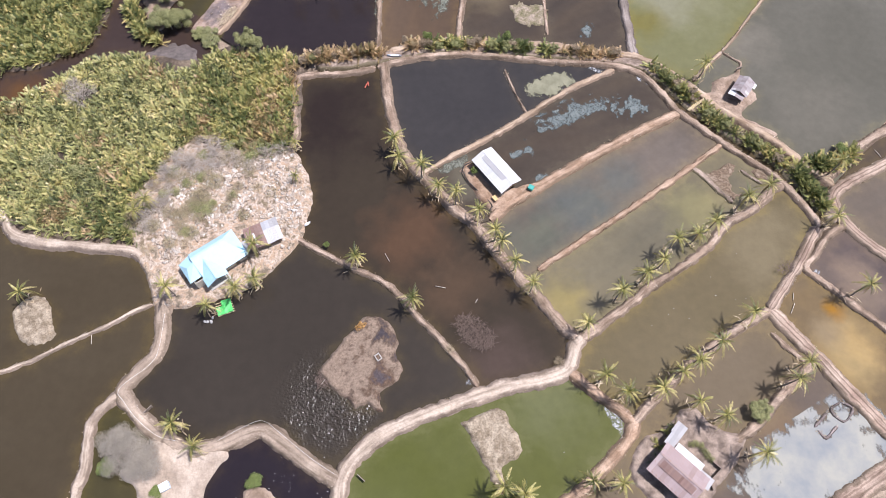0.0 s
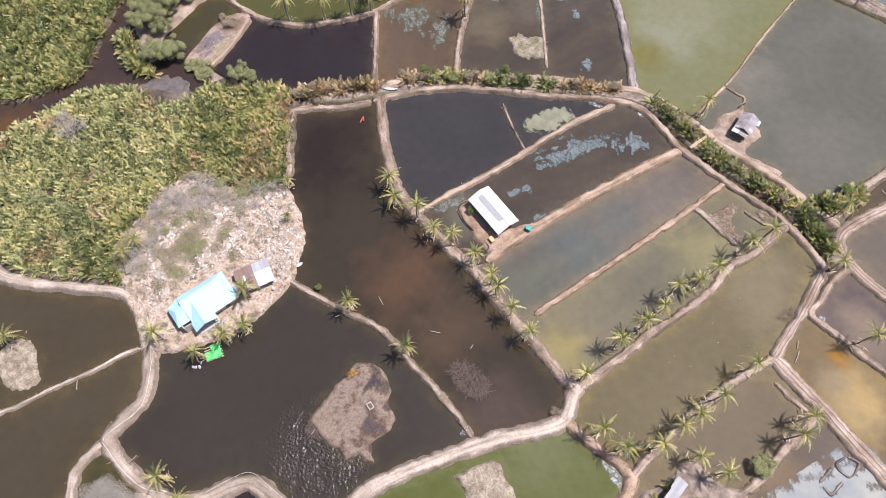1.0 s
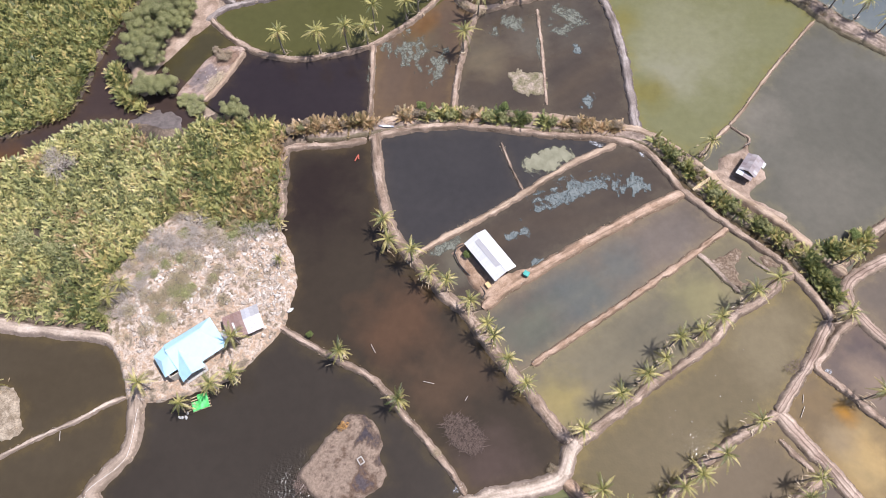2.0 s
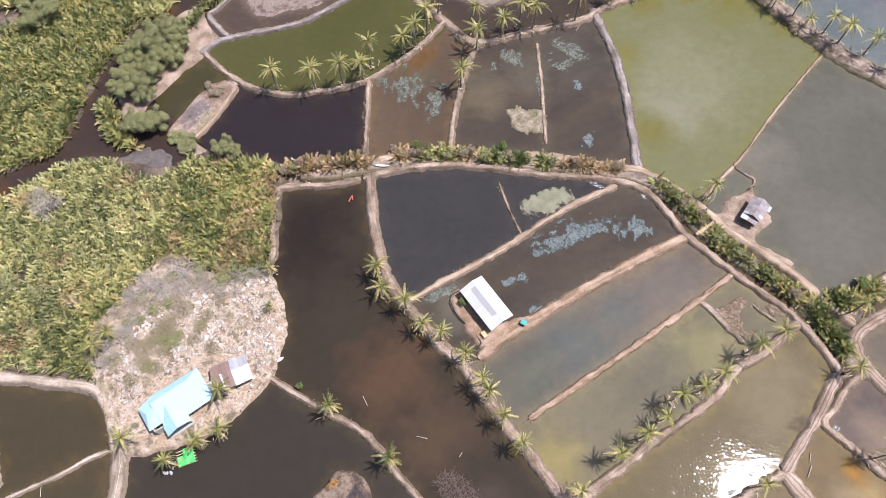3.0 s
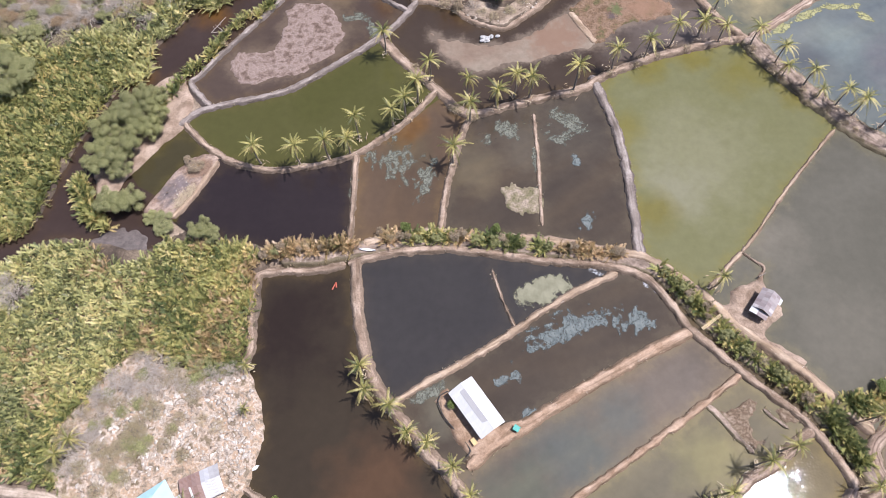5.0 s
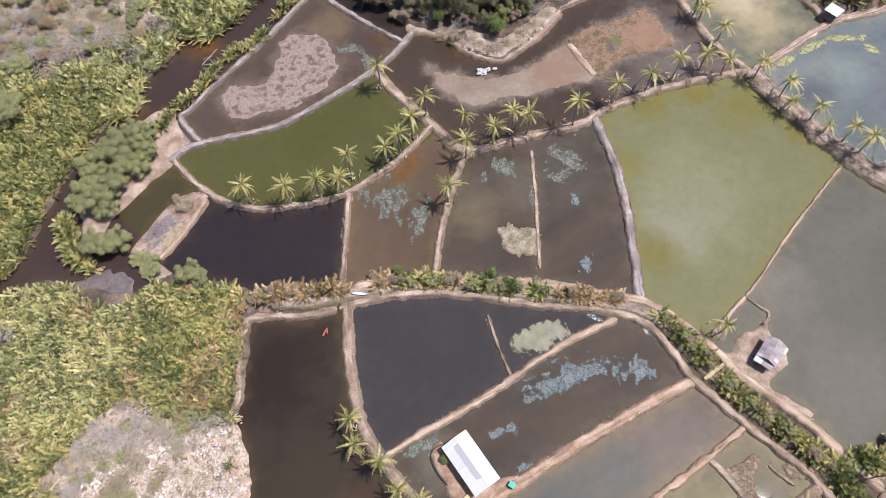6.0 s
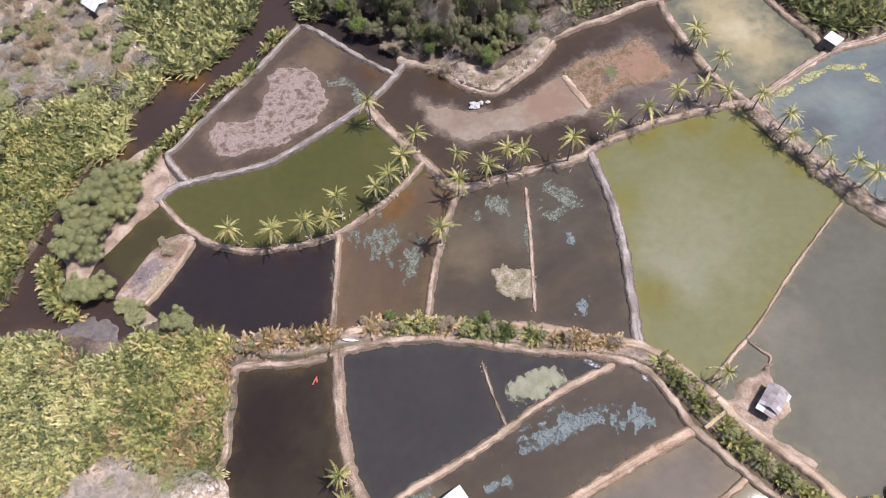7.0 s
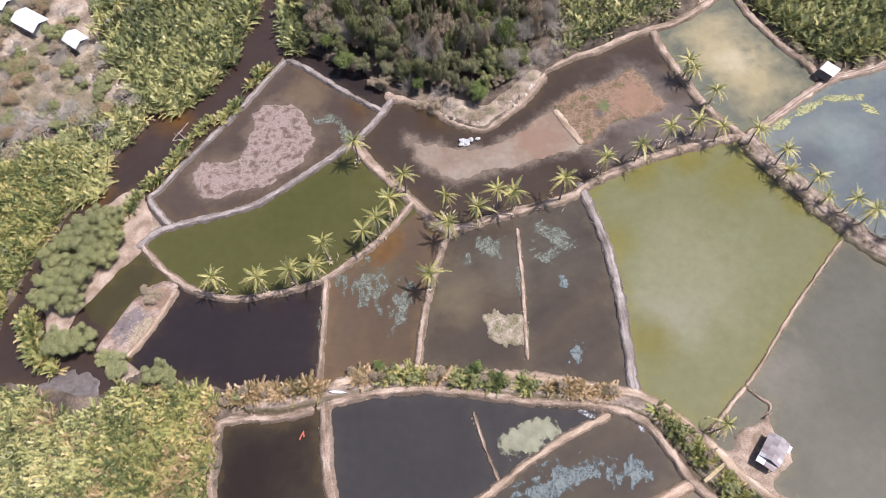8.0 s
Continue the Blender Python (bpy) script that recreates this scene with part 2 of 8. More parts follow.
stain(ASH_GROUND, -58.6, 118.2, 3.6, (0.115, 0.098, 0.102))
stain(CLAY_MUD, 43.8, 173.3, 1.6, (0.085, 0.068, 0.072))
stain(SHOAL_MUD, 29, 165.5, 9.0, (0.2, 0.122, 0.082))
stain(CLAY_MUD, 53, 177.5, 7.0, (0.24, 0.145, 0.095))
stain(CLAY_MUD, 45, 175.8, 2.2, (0.1, 0.125, 0.05))
stain(ASH_GROUND, -56.2, 121.0, 2.6, (0.15, 0.125, 0.13))
WATERS = {
    "brown": water("brown_pond_water", (0.036, 0.027, 0.018), (0.042, 0.032, 0.021), shallow=(0.085, 0.06, 0.028), silt_and_reflections=[(-28, 88, 16, (0.022, 0.015, 0.012)), (-7, 58, 12, (0.08, 0.046, 0.026)), (2, 47, 10, (0.07, 0.045, 0.027)), (11, 31, 10, (0.065, 0.045, 0.035))]),
    "brown_dark": water("dark_brown_pond_water", (0.036, 0.029, 0.022), (0.042, 0.034, 0.026), rough=0.18, ruffle=((-22.8, 23.4), 12.0, 0.46)),
    "green": water("green_pond_water", (0.076, 0.083, 0.02), (0.092, 0.098, 0.034), shallow=(0.13, 0.13, 0.055), silt_and_reflections=[(19, 25, 12, (0.11, 0.115, 0.05))]),
    "purple": water("black_pond_water", (0.016, 0.012, 0.016), (0.022, 0.017, 0.02)),
    "olive_dark": water("dark_olive_pond_water", (0.047, 0.04, 0.018), (0.057, 0.048, 0.023)),
    "olive_brown": water("olive_brown_pond_water", (0.054, 0.041, 0.024), (0.063, 0.049, 0.03)),
    "slate": water("slate_pond_water", (0.037, 0.034, 0.033), (0.044, 0.04, 0.038), shallow=(0.06, 0.05, 0.04)),
    "slate_dark": water("dark_slate_pond_water", (0.024, 0.018, 0.019), (0.029, 0.022, 0.022)),
    "taupe": water("taupe_pond_water", (0.057, 0.044, 0.033), (0.071, 0.056, 0.041), shallow=(0.1, 0.08, 0.055), silt_and_reflections=[(5, 73, 7, (0.12, 0.11, 0.08)), (32, 138, 14, (0.078, 0.064, 0.048)), (9, 127, 9, (0.1, 0.082, 0.055)), (21, 133, 8, (0.09, 0.075, 0.056))], grain=30),
    "grey_olive": water("grey_olive_pond_water", (0.115, 0.092, 0.07), (0.125, 0.105, 0.08), silt_and_reflections=[(49, 76, 12, (0.14, 0.115, 0.092)), (30, 64, 13, (0.088, 0.094, 0.084)), (20, 57, 10, (0.098, 0.1, 0.074)), (39, 73, 7, (0.1, 0.1, 0.088))], grain=34),
    "khaki": water("khaki_pond_water", (0.125, 0.108, 0.07), (0.15, 0.13, 0.085), silt_and_reflections=[(24, 43, 8, (0.2, 0.165, 0.07)), (54, 65, 9, (0.2, 0.175, 0.085))], grain=34),
    "khaki_brown": water("khaki_brown_pond_water", (0.108, 0.086, 0.045), (0.122, 0.097, 0.054), ripple=0.0135, rough=0.03, waves_per_m=2.4, gusts=True, shallow=(0.2, 0.15, 0.055), silt_and_reflections=[(67, 58, 14, (0.16, 0.13, 0.075))]),
    "clay": water("clay_pond_water", (0.125, 0.097, 0.063), (0.138, 0.108, 0.072), film=True),
    "scum": water("grey_clay_pond_water", (0.1, 0.078, 0.062), (0.125, 0.098, 0.078), film=True, silt_and_reflections=[(62, 21, 8, (0.15, 0.105, 0.065))]),
    "ochre": water("ochre_pond_water", (0.12, 0.085, 0.045), (0.14, 0.1, 0.05), 0.55, silt_and_reflections=[(80, 33, 10, (0.31, 0.22, 0.095)), (76, 38, 5, (0.2, 0.15, 0.085)), (78.6, 42.5, 3, (0.25, 0.125, 0.02)), (70, 50, 5, (0.095, 0.075, 0.058))], grain=-40),
    "umber": water("umber_pond_water", (0.085, 0.065, 0.058), (0.11, 0.085, 0.07), silt_and_reflections=[(86, 48, 8, (0.19, 0.14, 0.1))], grain=-40),
    "ditch": water("ditch_water", (0.06, 0.045, 0.03), (0.08, 0.06, 0.045)),
    "amber": water("amber_pond_water", (0.085, 0.058, 0.038), (0.105, 0.072, 0.048), silt_and_reflections=[(-6, 132, 8, (0.1, 0.075, 0.045)), (-8, 140, 8, (0.12, 0.06, 0.022))], grain=80),
    # amber patches by the banks paint palm reflections; the pale ones are silt
    "lime": water("lime_pond_water", (0.138, 0.135, 0.062), (0.15, 0.147, 0.075), shallow=(0.17, 0.145, 0.04), silt_and_reflections=[(59, 131, 20, (0.18, 0.174, 0.1)), (55, 123, 9, (0.2, 0.192, 0.125)), (49, 117, 7, (0.14, 0.122, 0.036)), (74, 157, 10, (0.14, 0.125, 0.036)), (45, 140, 6, (0.15, 0.132, 0.04)), (86, 150, 6, (0.14, 0.122, 0.033)), (62, 160, 6, (0.14, 0.122, 0.033)), (52, 157, 6, (0.14, 0.122, 0.033))]),
    # lighter patches paint clouds mirrored in the grey water
    "pewter": water("pewter_pond_water", (0.094, 0.088, 0.067), (0.118, 0.11, 0.086), silt_and_reflections=[(72, 112, 10, (0.15, 0.135, 0.105)), (86, 90, 14, (0.12, 0.11, 0.085))]),
    "moss": water("moss_pond_water", (0.063, 0.062, 0.019), (0.074, 0.071, 0.025), shallow=(0.09, 0.078, 0.028)),
    "moss_dark": water("dark_moss_pond_water", (0.045, 0.038, 0.018), (0.052, 0.044, 0.022)),
    "plum": water("plum_pond_water", (0.062, 0.044, 0.034), (0.078, 0.056, 0.044), shelf=(0.13, 0.096, 0.07), silt_and_reflections=[(-30, 168, 12, (0.12, 0.09, 0.06)), (-27, 179, 8, (0.125, 0.09, 0.055)), (-45, 158, 7, (0.11, 0.08, 0.055)), (-14, 176, 5, (0.07, 0.038, 0.018))]),
    # the wide grey patch in the east paints the sky's reflection
    "mire": water("mire_pond_water", (0.047, 0.033, 0.024), (0.058, 0.043, 0.032), shelf=(0.17, 0.132, 0.1), shelf_reach=2.4, silt_and_reflections=[(62, 166, 26, (0.13, 0.105, 0.09)), (5, 172, 7, (0.05, 0.03, 0.016))]),
    "teal": water("teal_pond_water", (0.098, 0.1, 0.075), (0.125, 0.125, 0.095), silt_and_reflections=[(71, 203, 8, (0.22, 0.19, 0.115)), (76, 194, 13, (0.32, 0.265, 0.15)), (82.5, 184, 12, (0.3, 0.25, 0.14)), (79, 190, 6, (0.36, 0.31, 0.2))]),
    "blue_scum": water("blue_grey_pond_water", (0.108, 0.122, 0.12), (0.142, 0.156, 0.152), grain=30, silt_and_reflections=[(100, 166, 9, (0.15, 0.175, 0.165)), (91, 160, 7, (0.095, 0.1, 0.1)), (112, 160, 10, (0.12, 0.115, 0.12))]),
    "creek": water("creek_water", (0.042, 0.028, 0.023), (0.05, 0.034, 0.028), silt_and_reflections=[(-58.6, 171.7, 6, (0.1, 0.05, 0.015)), (-72, 150, 5, (0.085, 0.045, 0.018)), (-100, 92, 8, (0.1, 0.05, 0.018))]),
}


# ---- mesh helpers ----
def mesh_from(name, verts, faces, mats=(), smooth=False):
    me = bpy.data.meshes.new(name)
    me.from_pydata([tuple(map(float, v)) for v in verts], [], faces)
    for m in mats:
        me.materials.append(m)
    if smooth:
        me.shade_smooth()
    me.update()
    return me


def quick_mesh(name, v, f, look):
    """A mesh from arrays of points and of faces that all have as many corners."""
    me = bpy.data.meshes.new(name)
    me.vertices.add(len(v))
    me.vertices.foreach_set("co", np.asarray(v, np.float32).ravel())
    me.loops.add(f.size)
    me.loops.foreach_set("vertex_index", f.astype(np.int32).ravel())
    me.polygons.add(len(f))
    me.polygons.foreach_set("loop_start", np.arange(0, f.size, f.shape[1], dtype=np.int32))
    me.materials.append(look)
    me.update(calc_edges=True)
    return me


def part(name, bm, material, parent, label=""):
    """Links a bmesh as one mesh object under a thing or a part."""
    me = bpy.data.meshes.new(name)
    bm.to_mesh(me)
    bm.free()
    me.materials.append(material)
    ob = new(name, me)
    ob.parent = parent
    return tagged(ob, label)


def wobble(x, y, scale, seed=0.0):
    return noise.noise(Vector((x * scale + seed, y * scale - seed, seed * 0.37)))


def glide(points, step):
    """Points along a smooth line through the given ones, about step apart."""
    p = [Vector((*q, 0)) for q in points]
    p = [p[0] * 2 - p[1]] + p + [p[-1] * 2 - p[-2]]
    out = []
    for a, b, c, d in zip(p, p[1:], p[2:], p[3:]):
        n = max(1, round((c - b).length / step))
        for i in range(n):
            t = i / n
            out.append(0.5 * (2 * b + (c - a) * t + (2 * a - 5 * b + 4 * c - d) * t * t + (3 * b - a - 3 * c + d) * t ** 3))
    out.append(p[-2])
    return out


# ---- the ground and its kinds of form ----
def ground_sheet():
    """One sheet out to the horizon, a little under the water line."""
    v = [(-2500, -2400, -0.5), (2500, -2400, -0.5), (2500, 2600, -0.5), (-2500, 2600, -0.5)]
    ob = new("ground", mesh_from("ground", v, [(0, 1, 2, 3)], [GROUND]))
    tagged(ob, "dry scrubby ground round the fish ponds", "ground", kind="structure")


DYKE_LINES, LAND_SHORES = [], []


def dyke(name, width, height, line):
    """An earth bank along a line: flat trodden top, sloping uneven sides."""
    seed = sum(map(ord, name)) % 97 + line[0][0] * 0.1
    width = max(0.35, width - 0.42)
    DYKE_LINES.append((line, width, height))
    slim = min(1.0, 0.35 + width * 0.45)
    pts = glide(line, 0.45)
    prof = [(-0.5, -1.0, -0.45), (-0.5, -0.46, 0.08), (-0.5, -0.22, 0.48), (-0.44, 0, 0.82), (-0.22, 0, 0.96), (0, 0, 0.93), (0.22, 0, 0.96), (0.44, 0, 0.82), (0.5, 0.22, 0.48), (0.5, 0.46, 0.08), (0.5, 1.0, -0.45)]
    verts, faces, across, lane, run, n = [], [], [], [], line[0][1], len(prof)
    for i, p in enumerate(pts):
        run += (p - pts[max(0, i - 1)]).length
        a, b = pts[max(0, i - 1)], pts[min(len(pts) - 1, i + 1)]
        side = Vector((b.y - a.y, a.x - b.x, 0)).normalized()
        w = width * (1 + 0.2 * wobble(p.x, p.y, 0.25, seed))
        near_end = min(1.0, (min((p - pts[0]).length, (p - pts[-1]).length) + 0.08) / 1.1)
        round_off = math.sqrt(1 - (1 - near_end) ** 2)
        for k, (f, extra, h) in enumerate(prof):
            s = f * w + extra * height * 0.9
            edge = slim * 0.42 * abs(f) * 2 * wobble(p.x + (f > 0) * 9, p.y, 0.6, seed) + slim * 0.26 * abs(f) * 2 * wobble(p.x, p.y + k * 5, 2.2, seed)
            s = (s + edge) * round_off
            z = h * height * (0.25 + 0.75 * round_off) if h > 0 else h
            if h > 0.5:
                z += 0.08 * wobble(p.x + s, p.y, 0.8, seed) + 0.06 * wobble(p.x, p.y + s, 2.4, seed)
            q = p + side * s
            verts.append((q.x, q.y, z))
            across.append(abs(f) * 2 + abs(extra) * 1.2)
            lane += (run * 0.14, s * 1.5, seed)
    for i in range(len(pts) - 1):
        for k in range(n - 1):
            j = i * n + k
            faces.append((j, j + 1, j + n + 1, j + n))
    for j0 in (0, (len(pts) - 1) * n):
        faces.append(tuple(range(j0, j0 + n)))
    mat = DYKE_LOOK.get(name, EARTH)
    me = mesh_from(name, verts, faces, [mat], True)
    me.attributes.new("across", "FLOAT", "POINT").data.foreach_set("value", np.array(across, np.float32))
    me.attributes.new("lane", "FLOAT_VECTOR", "POINT").data.foreach_set("vector", np.array(lane, np.float32))
    ob = new(name, me)
    return tagged(ob, DYKE_SAYS.get(name, "low earth dyke of dry trodden soil between fish ponds"), "dyke", "dykes between the ponds", "structure")


def signed(xs, ys, poly):
    """How far inside the outline each place lies (outside: minus)."""
    best = np.full(xs.shape, 1e9)
    inside = np.zeros(xs.shape, bool)
    for (x0, y0), (x1, y1) in zip(poly, poly[1:] + poly[:1]):
        dx, dy = x1 - x0, y1 - y0
        f = np.clip(((xs - x0) * dx + (ys - y0) * dy) / (dx * dx + dy * dy + 1e-9), 0, 1)
        best = np.minimum(best, np.hypot(xs - x0 - f * dx, ys - y0 - f * dy))
        if y0 != y1:
            inside ^= ((y0 > ys) != (y1 > ys)) & (xs < (x1 - x0) * (ys - y0) / (y1 - y0) + x0)
    return np.where(inside, best, -best)


def rough_field(xs, ys, seed, sizes):
    """Smooth uneven heights, from sums of turned waves."""
    r = random.Random(seed)
    out = np.zeros(xs.shape)
    for size, amount in sizes:
        for _ in range(7):
            a, ph = r.uniform(0, 6.28), r.uniform(0, 6.28)
            k = 6.28 / (size * r.uniform(0.7, 1.5))
            out += amount / 2.6 * np.sin(k * (xs * math.cos(a) + ys * math.sin(a)) + ph)
    return out


def outline(points):
    ring = glide(list(points) + [points[0]], 1.5)
    return [(p.x, p.y) for p in ring[:-1]]


def land(name, height, shore):
    """Raised land: an uneven top that slopes down past the water line."""
    poly = outline(shore)
    LAND_SHORES.append((height, poly))
    px, py = [p[0] for p in poly], [p[1] for p in poly]
    span = max(max(px) - min(px), max(py) - min(py))
    step = 0.25 if span < 22 else 0.35 if span < 45 else 0.5
    xs, ys = np.meshgrid(np.arange(min(px) - 2, max(px) + 2, step), np.arange(min(py) - 2, max(py) + 2, step))
    seed = sum(map(ord, name))
    frayed = [(7, 0.4), (2.6, 0.25), (1.0, 0.15)] if height < 0.45 else [(5, 0.2), (1.6, 0.09)]
    d = signed(xs, ys, poly) + rough_field(xs, ys, seed, frayed)
    slope = 0.9 if height > 0.35 else 0.5
    z = np.where(d > -slope, height * (1 - np.clip(1 - (d + 0.15) / slope, 0, 2) ** 2 * 1.0), -0.45)
    z = np.clip(z, -0.45, height) + np.where(d > 0.3, rough_field(xs, ys, seed + 1, [(6, 0.12), (1.3, 0.05)]), 0) * min(1, height * height * 2)
    keep = d > -slope * 1.2
    idx = -np.ones(xs.shape, int)
    idx[keep] = np.arange(keep.sum())
    verts = np.stack([xs[keep], ys[keep], z[keep]], 1)
    q = keep[:-1, :-1] & keep[1:, :-1] & keep[:-1, 1:] & keep[1:, 1:]
    faces = np.stack([idx[:-1, :-1][q], idx[:-1, 1:][q], idx[1:, 1:][q], idx[1:, :-1][q]], 1).tolist()
    ob = new(name, mesh_from(name, verts, faces, [LAND_LOOK.get(name, EARTH)], True))
    return tagged(ob, LAND_SAYS.get(name, "bare dry earth raised above the pond water"), "ground", kind="structure")


POND_COUNT = []


def from_lines(xs, ys, lines):
    """How far each place lies from the banks: (line, half width) pairs."""
    best = np.full(xs.shape, 30.0)
    lo, hi = (xs.min() - 30, ys.min() - 30), (xs.max() + 30, ys.max() + 30)
    for line, half in lines:
        for (x0, y0), (x1, y1) in zip(line, line[1:]):
            if max(x0, x1) < lo[0] or min(x0, x1) > hi[0] or max(y0, y1) < lo[1] or min(y0, y1) > hi[1]:
                continue
            dx, dy = x1 - x0, y1 - y0
            f = np.clip(((xs - x0) * dx + (ys - y0) * dy) / (dx * dx + dy * dy + 1e-9), 0, 1)
            best = np.minimum(best, np.hypot(xs - x0 - f * dx, ys - y0 - f * dy) - half)
    return best


def pond(kind, edge):
    """A sheet of water that knows how far it lies from the banks and from low mud flats."""
    POND_COUNT.append(kind)
    level = 0.004 * len(POND_COUNT)
    rim = []
    for (x0, y0), (x1, y1) in zip(edge, edge[1:] + edge[:1]):
        n = max(1, round(math.hypot(x1 - x0, y1 - y0) / 1.6))
        rim += [(x0 + (x1 - x0) * i / n, y0 + (y1 - y0) * i / n) for i in range(n)]
    px, py = [p[0] for p in edge], [p[1] for p in edge]
    gx, gy = np.meshgrid(np.arange(min(px), max(px), 1.25), np.arange(min(py), max(py), 1.25))
    gx[1::2] += 0.6
    ok = signed(gx, gy, edge) > 0.6
    spots = [Vector(q) for q in rim] + [Vector((x, y)) for x, y in zip(gx[ok].tolist(), gy[ok].tolist())]
    ring = [(i, (i + 1) % len(rim)) for i in range(len(rim))]
    flat, _, tris, *_ = geometry.delaunay_2d_cdt(spots, ring, [], 1, 1e-5)
    me = mesh_from("water", [(q.x, q.y, level) for q in flat], [tuple(f) for f in tris], [WATERS[kind]])
    xs, ys = np.array([q.x for q in flat]), np.array([q.y for q in flat])
    shore = from_lines(xs, ys, [(line, w / 2 + 0.5 * h) for line, w, h in DYKE_LINES])
    shelf = np.full(xs.shape, 30.0)
    for height, poly in LAND_SHORES:
        out = -signed(xs, ys, poly)
        if height < 0.45:
            shelf = np.minimum(shelf, out)
        else:
            shore = np.minimum(shore, out)
    for key, values in (("shore", shore), ("shelf", shelf)):
        me.attributes.new(key, "FLOAT", "POINT").data.foreach_set("value", values.astype(np.float32))
    return tagged(new("water", me), WATER_SAYS.get(kind, "still turbid fish pond water"), "water", kind="structure")


DYKE_LOOK = {"clay_bund": TAN_EARTH, "mud_bund": DIRTY_EARTH, "reed_line": TAN_EARTH, "small_bund": TAN_EARTH, "mud_frame": GREYMUD, "west_branch": PALE, "thin_west": PALE, "west_track": PALE, "main_track": TRACK_EARTH, "south_track": PALE, "grey_divider": GREY_EARTH, "palm_dyke_foot": PALE, "creek_dyke": GREY_EARTH, "woods_dyke": GREY_EARTH, "far_west_dyke": GREY_EARTH, "thin_middle": RED_EARTH, "hut_dyke": RED_EARTH, "inner_dyke": TAN_EARTH, "outer_dyke": TAN_EARTH, "east_palm_dyke": DIRTY_EARTH, "islet_path": TAN_EARTH, "shrub_bank": DIRTY_EARTH, "link_dyke": RED_EARTH, "hook_dyke": RED_EARTH, "corner_track": RUTTED, "furrow_track": RUTTED, "cart_track": RUTTED, "east_path": RUTTED, "right_lower_dyke": RUTTED}
DYKE_SAYS = {"mud_frame": "low rectangular mud kerb standing in the pond", "main_track": "pale sandy track on a broad earth dyke", "west_track": "pale sandy track beside the nipa thicket", "south_track": "pale curving track on an earth dyke", "grey_divider": "grey mud dyke between two ponds", "creek_dyke": "grey mud dyke along the creek", "woods_dyke": "grey mud dyke below the woods", "shrub_bank": "overgrown earth bank along the ditch", "furrow_track": "earth dyke with cart ruts", "reed_line": "thin line of reeds and mud across the pond"}
LAND_LOOK = {"wooded_shore": GROUND, "nipa_flat": LITTER, "creek_north_bank": LITTER, "hillside": GROUND, "woods_hill": LITTER, "reed_bank": LITTER, "mangrove_bank": EARTH, "creek_mud": WET_MUD, "salt_flat": SALT_MUD, "mud_flat": SHOAL_MUD, "clay_flat": CLAY_MUD, "pond_islet": ISLET_MUD, "thatch_islet": STUBBLE, "grass_islet": STUBBLE, "lily_islet": LILY_MUD, "stone_islet": ASH_GROUND, "rubble_yard": YARD_EARTH, "house_terrace": DIRTY_EARTH, "tree_islet": PALE, "hut_platform": RED_EARTH, "hut_islet": EARTH, "mud_corner": CORNER_MUD}
LAND_SAYS = {"wooded_shore": "dry straw-coloured slope below the woods", "rubble_yard": "stony bare yard with pale rubble", "nipa_flat": "dark leaf litter under the nipa palms", "woods_hill": "dry scrubby ground under the woods", "pond_islet": "mottled brown and grey mud islet", "mud_flat": "shallow brown mud bank in the pond", "clay_flat": "reddish clay bank in the pond", "salt_flat": "pale crusted mud bank in the pond", "grass_islet": "islet of dry grey stubble", "thatch_islet": "islet of dry straw-coloured stubble"}
WATER_SAYS = {"green": "still bright olive-green pond water", "lime": "still yellow-green pond water", "moss": "still dark green pond water", "creek": "dark brown creek water", "ochre": "shallow ochre pond water clouded with silt", "purple": "still black pond water", "pewter": "still grey pond water", "blue_scum": "blue-grey pond water with a dull film", "slate": "still dark slate-brown pond water", "slate_dark": "still dark slate-brown pond water", "brown": "still dark brown pond water"}

ground_sheet()
# ---- dykes: name, top width, height, centre line ----
dyke("west_track", 2.3, 1.14, [(-108.5, 68.7), (-100.3, 66), (-94.7, 61.3), (-92.2, 57.9), (-86.7, 56), (-78.1, 55.2), (-70.9, 54.6), (-65, 53.7), (-61.6, 50.7), (-58.4, 46.7)])
dyke("main_track", 3.0, 0.9, [(-57.7, 43.8), (-56.6, 37.8), (-56.6, 32.4), (-59.7, 28.3), (-62, 24.8), (-59.1, 21.1), (-53.9, 17), (-48.1, 13.8), (-42.5, 14.6), (-37.5, 16.6), (-33.9, 17.4), (-30, 15.2), (-24.4, 11.4), (-18.8, 8.3)])
dyke("south_track", 2.9, 0.9, [(-18.6, 2.2), (-18.8, 8.3), (-16.7, 12.6), (-12.2, 16.6), (-7, 19.3), (-0.7, 21.7), (5.8, 24.1), (12.3, 26.1), (18.9, 27.5), (23.2, 29), (24.9, 30.8)])
dyke("west_branch", 2.0, 0.85, [(-62.1, 24.1), (-64.6, 22), (-66.6, 18.5), (-66.4, 14.4), (-66.1, 10.4), (-66.7, 6.3), (-67, 2.2)])
dyke("thin_west", 1.0, 0.6, [(-94, 24.4), (-86.4, 28.2), (-80.4, 30.8), (-74.6, 34.2), (-68.5, 37.3), (-62.5, 40.9), (-59.3, 42.3)])
dyke("middle_dyke", 1.3, 0.7, [(-32.1, 57.3), (-27.1, 54.7), (-23.2, 52.7), (-18.3, 50), (-14, 48.2), (-9.9, 45.1), (-5.8, 40.5), (-2, 36.6), (1.6, 32.5), (4.7, 28.7), (6.4, 25.9)])
